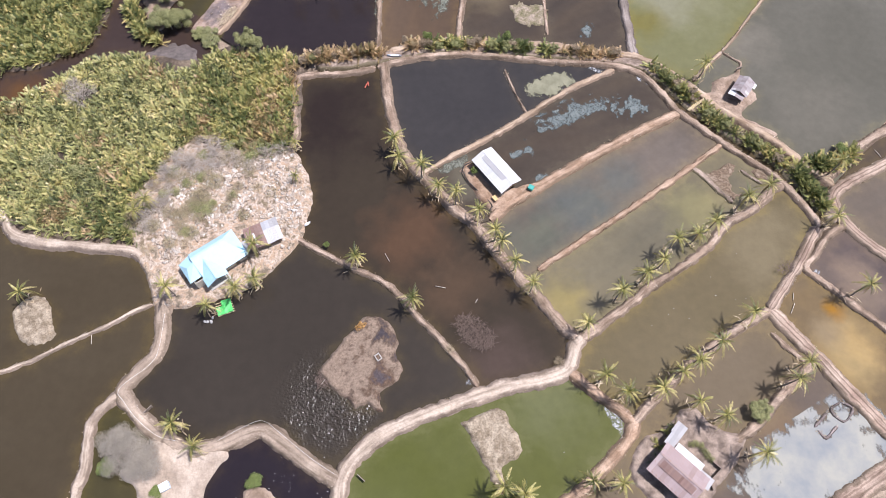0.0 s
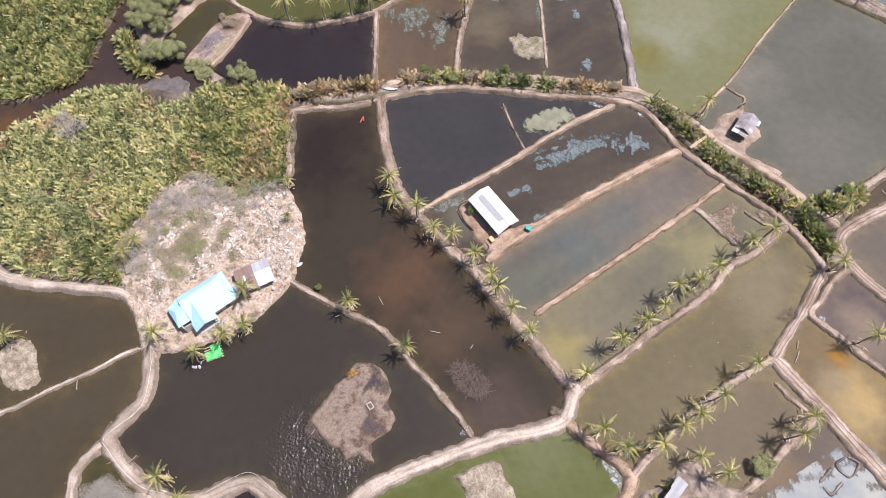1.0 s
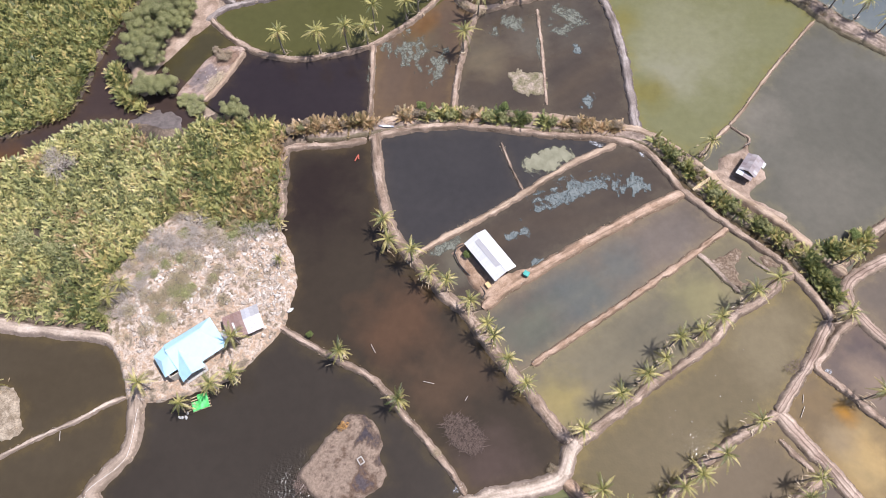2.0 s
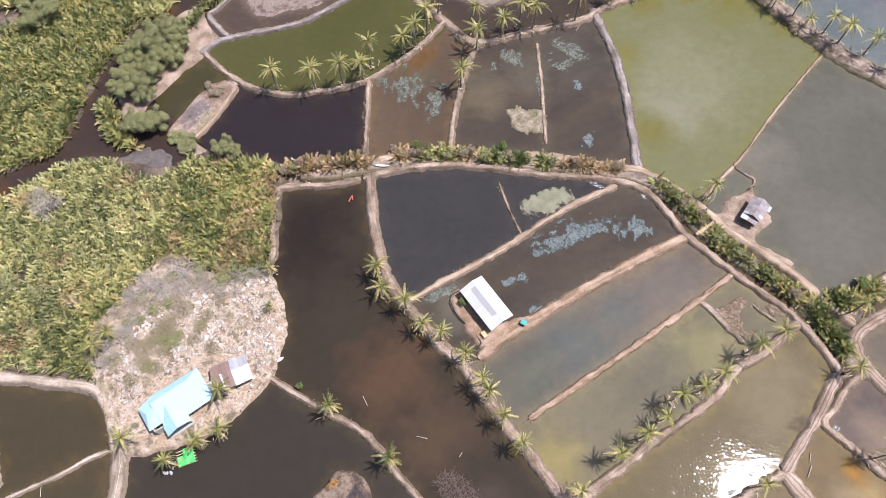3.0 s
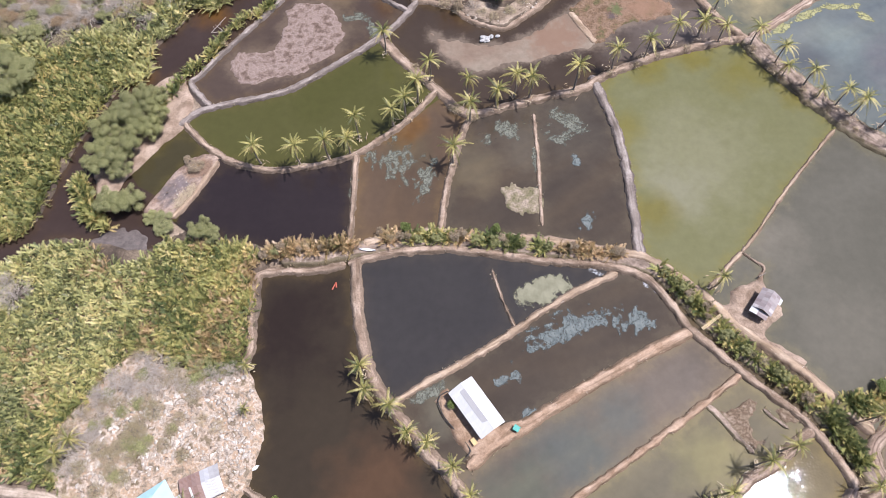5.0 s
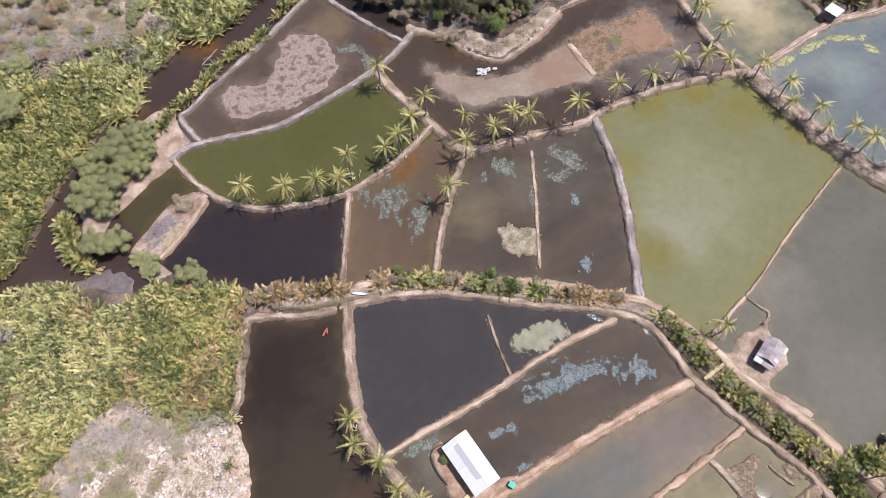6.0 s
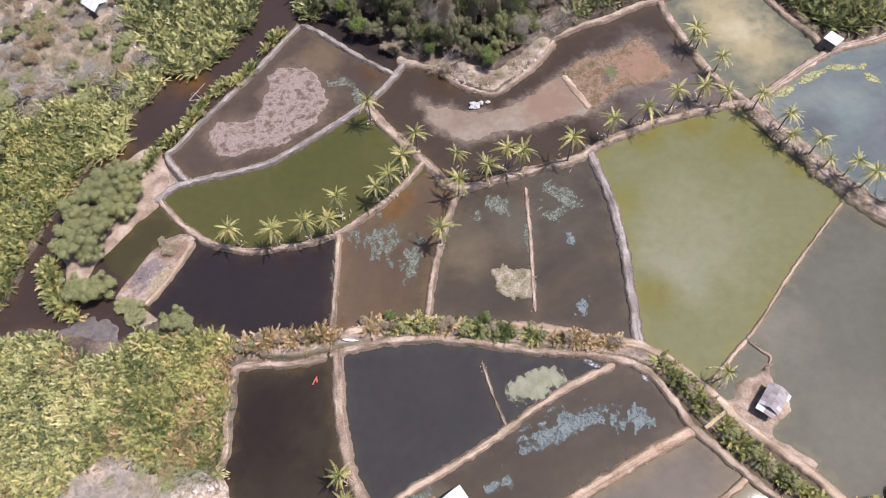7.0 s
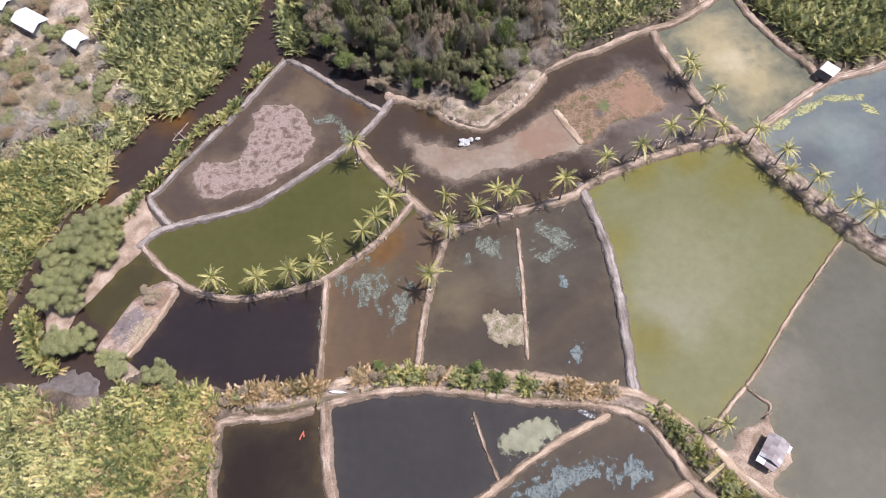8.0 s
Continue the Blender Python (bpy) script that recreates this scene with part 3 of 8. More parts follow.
dyke("palm_dyke", 2.25, 0.9, [(-15.1, 103.8), (-14.3, 96.8), (-13.2, 90.4), (-11.8, 84.9), (-9.8, 79.2), (-6.3, 73.8), (-2.1, 69), (1.9, 64.7), (6.2, 60.7), (9.5, 56.2), (12.5, 52.2), (15.6, 48.4), (18.9, 44.5), (21.7, 40.7), (24.2, 37.7), (26.5, 35.6)])
dyke("palm_dyke_foot", 2.8, 0.9, [(27.4, 36.5), (25.9, 34.2), (24.8, 31), (23.3, 28.6)])
dyke("east_palm_row", 1.9, 0.85, [(26.2, 35.4), (28.9, 37), (33.1, 40.1), (37.4, 43.1), (43, 47.4), (49.6, 51.7), (55.8, 56.4), (60.4, 61.7), (66, 64.7), (71.6, 69.5), (74.6, 71.2)])
dyke("thin_middle", 1.5, 0.55, [(19.2, 50.5), (25.1, 54.5), (32.6, 59.8), (40.4, 65.2), (48.5, 71), (55.4, 76.1), (62.3, 81.4)])
dyke("hut_dyke", 2.45, 0.8, [(9.6, 61.9), (14.2, 66.1), (19.8, 69.8), (26.3, 74), (34.2, 79), (42.3, 83.7), (49.2, 87.4), (54.1, 89.9)])
dyke("inner_dyke", 1.45, 0.7, [(-5.2, 73.2), (1.3, 77.6), (7.7, 81.5), (14.2, 85.8), (18.4, 88.8), (25, 93.6), (31.9, 98), (40, 102)])
dyke("short_dyke", 0.75, 0.5, [(13.8, 102), (15.2, 97.4), (17.1, 92.6), (18.7, 89.1)])
dyke("north_path", 1.7, 0.9, [(-16.6, 102.4), (-12.3, 103.8), (-8.3, 105), (-1.5, 106.1), (5.3, 106.5), (12.1, 105.9), (20.2, 104.9), (28.3, 104.1), (36.4, 103.7), (42.3, 102.7), (46.8, 100.3), (50.2, 95.7), (53.2, 90.7), (57.1, 86.8), (62.5, 81.8), (68, 77.1), (72.3, 73.4), (75.3, 69.6), (77.5, 65.9), (79.3, 62.4), (79.4, 60.5)])
dyke("east_path", 2.2, 0.85, [(79.5, 60.8), (76.3, 56.2), (73.7, 52.3), (69.8, 47.3), (65.6, 42.1)])
dyke("outer_dyke", 2.1, 0.9, [(-13.8, 107.2), (-7, 109), (1.2, 110.5), (9.4, 109.8), (21.8, 109.4), (29.9, 108.6), (38, 106.9), (44.7, 106.1), (49.8, 103.6), (54.7, 99.7), (58.5, 96.1), (61.8, 92.3), (65.2, 89.2), (69.8, 86), (74.3, 82.4), (78.2, 78.1), (81.5, 74.6), (85.2, 71)])
dyke("shrub_bank", 3.6, 0.65, [(-31.3, 103.2), (-23.2, 103.9), (-15.1, 105.7), (-7, 107.5), (1.2, 108.6), (9.4, 108.1), (20.3, 107.4), (29.8, 106.4), (39.3, 105.3), (45.9, 104.2), (49.7, 101.5), (53.1, 97.2), (56.7, 92.4), (60.8, 88.4), (65.5, 84.1), (70.6, 80.3), (75.3, 75.3), (78.6, 70.5), (81.4, 66), (83.7, 62)])
dyke("west_bank", 1.6, 0.8, [(-17, 102.2), (-24.3, 100.5), (-31, 100.1), (-35.2, 99.1), (-35.5, 94.3), (-35.2, 88.8), (-34.2, 83.4), (-35.3, 79.3)])
dyke("north_divider", 1.3, 0.75, [(-16.8, 107.6), (-16.9, 113.7), (-17.2, 121.2), (-17.4, 130.1)])
dyke("second_divider", 1.5, 0.8, [(2.7, 111), (3.2, 117.2), (4.2, 124.9), (5.5, 131.3), (7.2, 137.9), (9.3, 142.8)])
dyke("pond_bund", 1.05, 0.45, [(24.6, 112.7), (24.4, 119.5), (24.2, 127.3), (23.8, 135.3), (23.3, 142.4)])
dyke("grey_divider", 2.2, 0.8, [(45.3, 105.4), (44.9, 108.8), (44.6, 116.9), (44, 127.6), (42.2, 138.9), (39.6, 148.3), (37.5, 154.1)])
dyke("curved_dyke", 1.5, 0.85, [(-59.3, 137.8), (-53.7, 132.1), (-49, 128.8), (-44, 126.4), (-37.1, 125.1), (-30.6, 125.8), (-24.2, 127.2), (-17.5, 130), (-12.5, 133.9), (-7.4, 138.5), (-2.8, 144.3), (0.8, 149.5)])
dyke("creek_dyke", 1.5, 0.8, [(-33.8, 190.2), (-37.9, 183.7), (-42.4, 175.7), (-46.8, 169), (-51.1, 162.8), (-55.2, 156.6), (-58, 151.6), (-59.8, 149.3), (-56.9, 145.5), (-53.2, 141.9)])
dyke("far_west_dyke", 1.7, 0.85, [(-59.9, 136.4), (-56.7, 140.3), (-53.2, 142.1), (-48.1, 143.7), (-41.5, 145.6), (-35.4, 147.9), (-29.6, 152.1), (-23.6, 157), (-17.6, 162.3), (-12.6, 167.2), (-8.7, 172.8), (-5.4, 178.6)])
dyke("woods_dyke", 1.6, 0.85, [(-33.7, 190.2), (-28.4, 187.6), (-20.7, 181.8), (-13.4, 177.2), (-7.9, 173.8)])
dyke("palm_link", 2.3, 0.85, [(-14.3, 164.3), (-10.8, 160.1), (-7.3, 156.3), (-2.2, 151.3), (1.8, 147.1), (5.7, 142.7), (9.1, 141.8)])
dyke("far_palm_row", 2.1, 0.9, [(1.8, 147.1), (7.9, 142.1), (15.3, 143.7), (21.6, 145.9), (29.1, 148.2), (35.5, 150.3), (39.5, 153.3), (47.5, 157.7), (55.5, 160.9), (63.6, 163.6), (71.6, 165.7), (76.8, 166.9)])
dyke("east_palm_dyke", 5.4, 1.0, [(77, 167.2), (80.4, 160.8), (85.6, 154.1), (90.4, 147.9), (95.1, 142.6), (99.3, 138.3), (106.6, 133.1), (113.1, 128.4)])
dyke("north_palm_dyke", 2.3, 0.9, [(59.5, 199.6), (62, 191.5), (65.2, 184.1), (68.2, 177.3), (71.7, 172.1), (76.9, 166.3)])
dyke("cart_track", 2.2, 0.9, [(77.7, 166.9), (86, 173.1), (92.3, 178), (97.1, 181.4), (102, 184.2), (107.6, 185.7), (115, 188.2), (125.6, 192.1)])
dyke("far_bank", 2.0, 0.9, [(28, 184.3), (38.1, 190.3), (45.4, 193.2), (51.4, 196.7), (58.8, 199.9), (66.3, 202.6), (74.4, 208.5), (82.9, 215.8)])
dyke("far_corner_bank", 2.0, 0.9, [(81.4, 215.8), (84.2, 206.6), (88.4, 198.8), (92.7, 192.3), (96.5, 187.7), (97.5, 183.3)])
dyke("reed_line", 0.95, 0.45, [(92.8, 139.9), (86.1, 132.3), (78.3, 122.8), (70.7, 112.7), (66.6, 107.8)])
dyke("hut_bund", 0.8, 0.5, [(66.6, 107.8), (68.8, 105.7), (70.5, 104.2), (69.1, 101.6)])
dyke("small_bund", 1.1, 0.6, [(66.5, 107.8), (62.5, 103.6), (58.3, 99)])
dyke("right_upper_dyke", 2.2, 0.85, [(115, 93.9), (97, 83.5), (91.4, 79.6), (86.5, 74.9), (82.6, 72.2)])
dyke("right_lower_dyke", 2.6, 0.85, [(112, 83.8), (94.9, 75), (89.7, 72.3), (85.5, 69.6), (84.1, 66.7), (85.5, 62.1), (90.1, 56.3), (98.6, 49.5)])
dyke("right_fork", 1.6, 0.8, [(85.7, 61.5), (80.9, 58.4), (77.6, 54.3), (74.9, 51.4), (77.4, 48.5), (80.7, 45.5), (84.4, 41.9), (88.2, 38.2), (97.4, 28.6)])
dyke("furrow_track", 2.9, 0.85, [(65.6, 42.1), (68.8, 38), (73.2, 32.4), (77.3, 26.4), (81.3, 21), (88.2, 11.7)])
dyke("lower_palm_row", 1.9, 0.85, [(65.8, 42.1), (61.3, 39.7), (56.3, 36.8), (51.3, 33.3), (46.3, 29.6), (42.6, 26.1), (39, 22.9), (35.6, 19.3)])
dyke("link_dyke", 2.0, 0.85, [(24, 29.4), (28.5, 25.5), (32.5, 22.3), (36.3, 19.5)])
dyke("hook_dyke", 2.3, 0.85, [(36.1, 20.3), (34.2, 16.2), (31.2, 13.2), (28.3, 10.6), (26, 8), (21.8, 5.3), (17.5, 1.6)])
dyke("house_path", 2.0, 0.8, [(72.4, 31.2), (66.8, 27), (62.8, 23.2), (58.6, 19), (53.9, 16.2)])
dyke("corner_track", 3.6, 0.9, [(94.7, 19.8), (80.5, 10.8), (75.9, 8.1), (71.2, 5.3), (65.3, 1)])
dyke("stub_bund", 1.4, 0.5, [(65.1, 37.4), (67.7, 34.4), (70.5, 31.5)])
dyke("woods_shore", 3.4, 0.9, [(-7.9, 178.9), (-0.3, 177.5), (3.9, 176), (8, 172.1), (15.5, 169.5), (20.6, 173.1), (26.5, 178.9), (31.2, 185.9)])
dyke("mud_bund", 1.5, 0.5, [(54.7, 75.4), (56.7, 73.6), (59.5, 69.8), (62.4, 66.6)])
dyke("clay_bund", 2.0, 0.55, [(33.3, 174.5), (36.2, 169.6), (39.2, 164.5)])
dyke("islet_path", 1.6, 0.75, [(-48.9, 127.1), (-51.2, 121.8), (-53.6, 116.8), (-56.5, 112.1)])
dyke("mud_bund", 1.0, 0.45, [(65.5, 74.8), (67.1, 73.1), (69.6, 71.2)])
dyke("mud_frame", 0.75, 0.4, [(75.6, 23.8), (77.7, 22.4), (75.4, 20.1), (73.6, 22.2), (75.6, 23.8)])
dyke("mud_frame", 0.8, 0.35, [(72.6, 21.6), (71.2, 20.4), (69.7, 19)])
dyke("mud_frame", 0.8, 0.35, [(70.3, 18.5), (71.4, 17.1), (72.8, 18.2), (74.2, 19.4)])
dyke("south_bank", 3.5, 0.9, [(-130, -2), (-90, -3), (-40, -2), (10, -3), (60, -2), (110, -3)])
dyke("east_bank", 3.5, 0.9, [(128, -5), (130, 30), (128, 70), (132, 110), (130, 150), (135, 200)])

# ---- raised land and islets: height and shore line ----
land("rubble_yard", 1.0, [(-35.1, 80.2), (-31.4, 73.7), (-29.3, 66.6), (-30, 60.5), (-31.1, 56.5), (-34.5, 52), (-37.8, 48.6), (-40.6, 45.9), (-45.3, 43.8), (-50.5, 42.2), (-55.5, 41.3), (-58.9, 42.1), (-60.9, 46.8), (-64.7, 53), (-67.8, 59.5), (-67.9, 66.3), (-64.3, 73.4), (-58.6, 80.8), (-49.5, 79.1), (-41.9, 79.1)])
land("nipa_flat", 0.45, [(-150, 95), (-104, 90.5), (-97, 93.5), (-89, 99), (-82.5, 106), (-73, 106), (-60.6, 104.5), (-53.5, 108), (-45, 108), (-35, 105.5), (-34.4, 100), (-34, 80), (-40, 70), (-50, 70), (-60, 60), (-62, 54), (-66, 55), (-79, 56.5), (-89, 57.5), (-97, 60), (-150, 66)])
land("hut_islet", 0.7, [(58.7, 95), (62.4, 96), (63, 98.4), (64.6, 99.5), (68.7, 101.6), (69.8, 103), (70.3, 101.4), (70.7, 98.2), (73, 95.4), (72.4, 93.8), (69.6, 91.5), (68.3, 89.4), (70.5, 87.4), (75.6, 84.2), (73.7, 83), (67.1, 87.6), (63.1, 91.3)])
land("house_terrace", 0.7, [(34.4, 11.6), (36.8, 15.9), (42.5, 19.2), (44.9, 21.9), (47.8, 22.4), (51, 18.7), (55.1, 17.6), (56.2, 16.8), (55, 14.2), (52.4, 10.8), (49.8, 8.2), (45.1, 3.2), (39.5, 3.6), (35.0, 8.6)])
land("tree_islet", 0.8, [(-49, 14.5), (-52.9, 16.7), (-58.9, 10), (-56.6, 7.4), (-51.2, 1.9), (-45.2, 2), (-42.6, 9.6), (-40.5, 14)])
land("pond_islet", 0.75, [(-16.2, 39.7), (-13.1, 40), (-10.4, 37.6), (-9.6, 34.8), (-9.6, 31.4), (-8.1, 29.1), (-10.5, 26.4), (-12.6, 24.7), (-11.9, 21.4), (-13.6, 21.8), (-14.9, 22.9), (-17.3, 21.3), (-18.2, 23.6), (-21.3, 25.2), (-24.3, 28.5), (-22.9, 31.2), (-20.1, 35.3)])
land("thatch_islet", 0.7, [(-87.4, 40.3), (-85.3, 43), (-82, 43.6), (-78.5, 37.7), (-77.8, 35.9), (-81.1, 33.5), (-83.7, 34.2), (-86.3, 37)])
land("grass_islet", 0.7, [(3.4, 19.1), (8.1, 21.5), (11.6, 21.6), (12.6, 18.6), (14.6, 14.5), (10.8, 11.4), (11.2, 8.1), (8.7, 9.1), (7.9, 11.2)])
land("tip_islet", 0.6, [(-36.4, 3.4), (-36.1, 6.6), (-33.8, 7.6), (-31.1, 6.2), (-29.8, 3.5)])
land("lily_islet", 0.3, [(15.8, 122.1), (17.9, 122.8), (20.5, 121.8), (24.1, 122.4), (24.9, 118.9), (24.7, 116.1), (19.8, 116.1), (16.8, 117)])
land("stone_islet", 0.6, [(-63.1, 113.6), (-61.1, 118.5), (-58.3, 124.1), (-53.5, 128.5), (-49.2, 128.6), (-51.1, 121.1), (-53.6, 115.4), (-55.9, 112.4), (-60.7, 111)])
land("mangrove_bank", 0.6, [(-75.5, 119.4), (-78.3, 128.3), (-76.9, 139.3), (-74.6, 144.2), (-69.1, 147.9), (-65.3, 151.7), (-61.6, 151.2), (-58.8, 141.8), (-58.7, 136.3), (-63.6, 130.4), (-67.4, 124.3), (-69.8, 120.1), (-70, 114), (-72.3, 113.7)])
land("creek_north_bank", 0.6, [(-150, 97), (-103, 100.5), (-93, 105), (-87.5, 108), (-86, 112), (-84.6, 118), (-83.8, 125.4), (-82, 132.5), (-78.8, 140.5), (-76.5, 147.3), (-69.5, 152.5), (-71, 159), (-65.5, 169), (-66.5, 173), (-56.5, 175.2), (-49.5, 186.5), (-46.5, 199), (-47, 235), (-150, 240)])
land("hillside", 1.0, [(-72, 178), (-84, 170), (-116, 166), (-150, 166), (-150, 238), (-108, 236), (-88, 206), (-82, 196), (-76, 186)])
land("woods_hill", 1.1, [(-35.1, 196), (-25.9, 191.8), (-18.2, 188.4), (-13.8, 187), (-11.2, 183), (-6.5, 178.9), (-0.2, 176.7), (3.9, 175.3), (8.1, 171), (15.4, 168.2), (20.6, 172), (26.4, 177.9), (30.8, 184.7), (39.6, 191.4), (51.4, 197.9), (66.7, 205.5), (73.7, 213.6), (83.1, 254.3), (-48, 256.5), (-37.5, 214.5)])
land("wooded_shore", 1.25, [(1.5, 177), (8, 171.6), (15.4, 168.8), (21, 172.6), (26.8, 178.5), (30.8, 184.9), (28.5, 186.8), (23, 181.5), (17, 176), (12, 177), (5, 180)])
land("reed_bank", 0.6, [(82.7, 214), (86.9, 204.9), (93.5, 195.3), (97.5, 188.5), (101.4, 187.4), (108.4, 188.5), (115.6, 191), (138.6, 197.9), (153.7, 244.2), (88.1, 245.1)])
land("mud_flat", 0.24, [(-2.4, 167.1), (0.8, 165.1), (4.6, 164.5), (9.6, 163.4), (17, 163.8), (23.2, 166.8), (28.3, 170.8), (33.5, 174.2), (38.6, 164.2), (33, 162.3), (24.3, 158.7), (15.8, 157.1), (9.7, 154.3), (4.8, 156.9), (1, 160.9)])
land("clay_flat", 0.4, [(33.2, 175.7), (36.2, 178.3), (48.2, 183.9), (53.9, 187.1), (56.9, 181.1), (59.5, 175), (52.2, 172.3), (45.8, 169.8), (39.2, 164.6)])
land("salt_flat", 0.3, [(-39.7, 173), (-36.4, 176), (-31, 176.3), (-27.5, 173.4), (-25.9, 168.5), (-24.2, 164.7), (-26, 160.4), (-29.6, 156.2), (-34.2, 153.2), (-40, 151.5), (-43.7, 149.7), (-47.8, 150.3), (-51.5, 154.9), (-49.4, 158.8), (-43.3, 159.1), (-40.2, 162.8), (-39.3, 168.5)])
land("creek_mud", 0.26, [(-73.1, 106), (-69.8, 108.5), (-67.5, 109.3), (-63.8, 108.7), (-61.2, 106.7), (-60.2, 102.6), (-65, 101.7), (-70.1, 102.8)])
land("mud_corner", 0.3, [(57.2, 73.1), (60, 74.9), (63.2, 76.8), (64.3, 75.9), (62.6, 73.2), (62.8, 69.2), (64.2, 68.2), (62.8, 66.8), (59.5, 69.8)])
land("mud_corner", 0.3, [(67.4, 74.5), (70.2, 76), (73.1, 74), (70.8, 72.5), (69.3, 72.1)])
land("hut_platform", 0.75, [(2.8, 74.1), (5.3, 76.4), (7.6, 74.1), (14.3, 69.9), (18.1, 71.1), (20.5, 70.7), (14.1, 65.5), (10.1, 64.1)])

# ---- ponds, their edges running under the dykes ----
pond("brown", [(-36.1, 100.4), (-25.6, 100.5), (-15.7, 103.2), (-14.6, 96.9), (-13.5, 90.5), (-12.1, 84.9), (-10.1, 79.2), (-6.6, 73.8), (-2.4, 69), (1.6, 64.8), (5.9, 60.8), (9.2, 56.3), (12.2, 52.2), (15.3, 48.4), (18.6, 44.5), (21.4, 40.7), (23.9, 37.7), (25.7, 35), (23.9, 29.4), (18.9, 27.5), (12.3, 26.1), (6.4, 25.2), (4.7, 28.7), (1.6, 32.5), (-2, 36.5), (-5.8, 40.5), (-9.9, 45), (-14, 48.2), (-18.3, 49.9), (-23.1, 52.7), (-30.2, 56), (-34.8, 59.9), (-37.5, 73.7), (-36.5, 82.6)])
pond("brown_dark", [(-30.2, 56.2), (-23.1, 52.7), (-18.3, 49.9), (-14, 48.2), (-9.9, 45), (-5.8, 40.5), (-2, 36.5), (1.6, 32.5), (4.7, 28.7), (6.4, 24.6), (-0.7, 21.7), (-7, 19.3), (-12.2, 16.6), (-16.7, 12.6), (-18.8, 8.8), (-24.4, 11.4), (-30, 15.2), (-33.9, 17.4), (-37.5, 16.6), (-42.5, 14.6), (-48.2, 13.8), (-54, 17), (-59.1, 21.1), (-62, 24.9), (-59.7, 28.4), (-56.6, 32.4), (-56.7, 37.8), (-57.9, 44.4), (-45.3, 49.5), (-36.6, 54.6)])
pond("green", [(-18.8, 7.9), (-16.7, 12.6), (-12.2, 16.6), (-7, 19.3), (-0.7, 21.7), (5.8, 24.1), (12.3, 26.1), (18.9, 27.5), (24, 28.8), (28.5, 25.5), (32.5, 22.3), (35.9, 19.5), (34.2, 16.2), (31.2, 13.2), (28.3, 10.6), (26, 8), (21.8, 5.3), (17.5, 1.1), (-18.5, 0.8)])
pond("purple", [(-18.8, 8.3), (-24.4, 11.4), (-30, 15.2), (-33.9, 17.4), (-37.5, 16.6), (-42.5, 14.6), (-45.3, 12.5), (-46.3, 5.7), (-48, -1.7), (-18.1, -1.5)])
pond("olive_dark", [(-62.1, 24.1), (-64.6, 22), (-66.6, 18.5), (-66.4, 14.4), (-66.1, 10.4), (-66.7, 6.3), (-67.3, -0.1), (-45.1, -1.7), (-44, 10.6), (-54, 17), (-59.1, 21.1)])
pond("olive_brown", [(-101.5, 27.8), (-86.2, 28.2), (-80.3, 30.8), (-74.5, 34.1), (-68.4, 37.3), (-62.4, 40.9), (-58.7, 42.5), (-56.7, 37.8), (-56.6, 32.4), (-59.7, 28.4), (-62.3, 24.9), (-64.6, 22), (-66.6, 18.5), (-66.4, 14.4), (-66.1, 10.4), (-66.7, 6.3), (-67.9, -1.9), (-97.6, -2.1)])
pond("olive_brown", [(-111.8, 59.3), (-93.8, 59.4), (-86.9, 56.2), (-78.3, 55.3), (-71, 54.7), (-65.2, 53.9), (-61.7, 50.8), (-57.7, 46.9), (-57.9, 43.2), (-62.4, 40.9), (-68.4, 37.3), (-74.5, 34.1), (-80.3, 30.8), (-86.2, 28.2), (-100.1, 23.5)])
pond("slate", [(-15.4, 103.9), (-9.7, 104.8), (-1.5, 106.2), (5.3, 106.6), (12.1, 106), (20.2, 105), (28.3, 104.2), (36.4, 103.8), (41.5, 103.2), (31.9, 97.9), (25, 93.5), (18.4, 88.7), (14.2, 85.8), (7.7, 81.5), (1.3, 77.5), (-5.9, 72.8), (-10.1, 79.2), (-12.1, 84.9), (-13.5, 90.5), (-14.6, 96.9)])
pond("taupe", [(-5.9, 72.8), (1.3, 77.5), (7.7, 81.5), (14.2, 85.8), (18.4, 88.7), (25, 93.5), (31.9, 97.9), (40, 102.3), (46.8, 100.4), (50.2, 95.8), (53.2, 90.3), (49.2, 87.4), (42.3, 83.7), (34.2, 79), (26.3, 74), (19.8, 69.8), (14.2, 66.1), (9.6, 61.9), (5.9, 60.8), (1.6, 64.8), (-2.4, 69)])
pond("grey_olive", [(9.6, 61.9), (14.2, 66.1), (19.8, 69.8), (26.3, 74), (34.2, 79), (42.3, 83.7), (49.2, 87.4), (53.7, 90.3), (57.1, 86.9), (62.2, 81.6), (55.3, 75.9), (48.4, 70.9), (40.3, 65.1), (32.5, 59.6), (25, 54.3), (18.3, 50), (15.3, 48.4), (12.2, 52.2), (9.2, 56.3), (6.8, 60.2)])
pond("khaki", [(16.5, 48.7), (25, 54.3), (32.5, 59.6), (40.3, 65.1), (48.4, 70.9), (55.3, 75.9), (62.2, 81.6), (68.1, 77.2), (72.4, 73.5), (74.9, 70.6), (66.1, 64.8), (60.5, 61.7), (55.8, 56.4), (49.7, 51.7), (43.1, 47.4), (37.4, 43.1), (33.1, 40.1), (28.9, 37), (26, 35.4), (23.9, 37.7), (21.4, 40.7), (18.6, 44.5)])
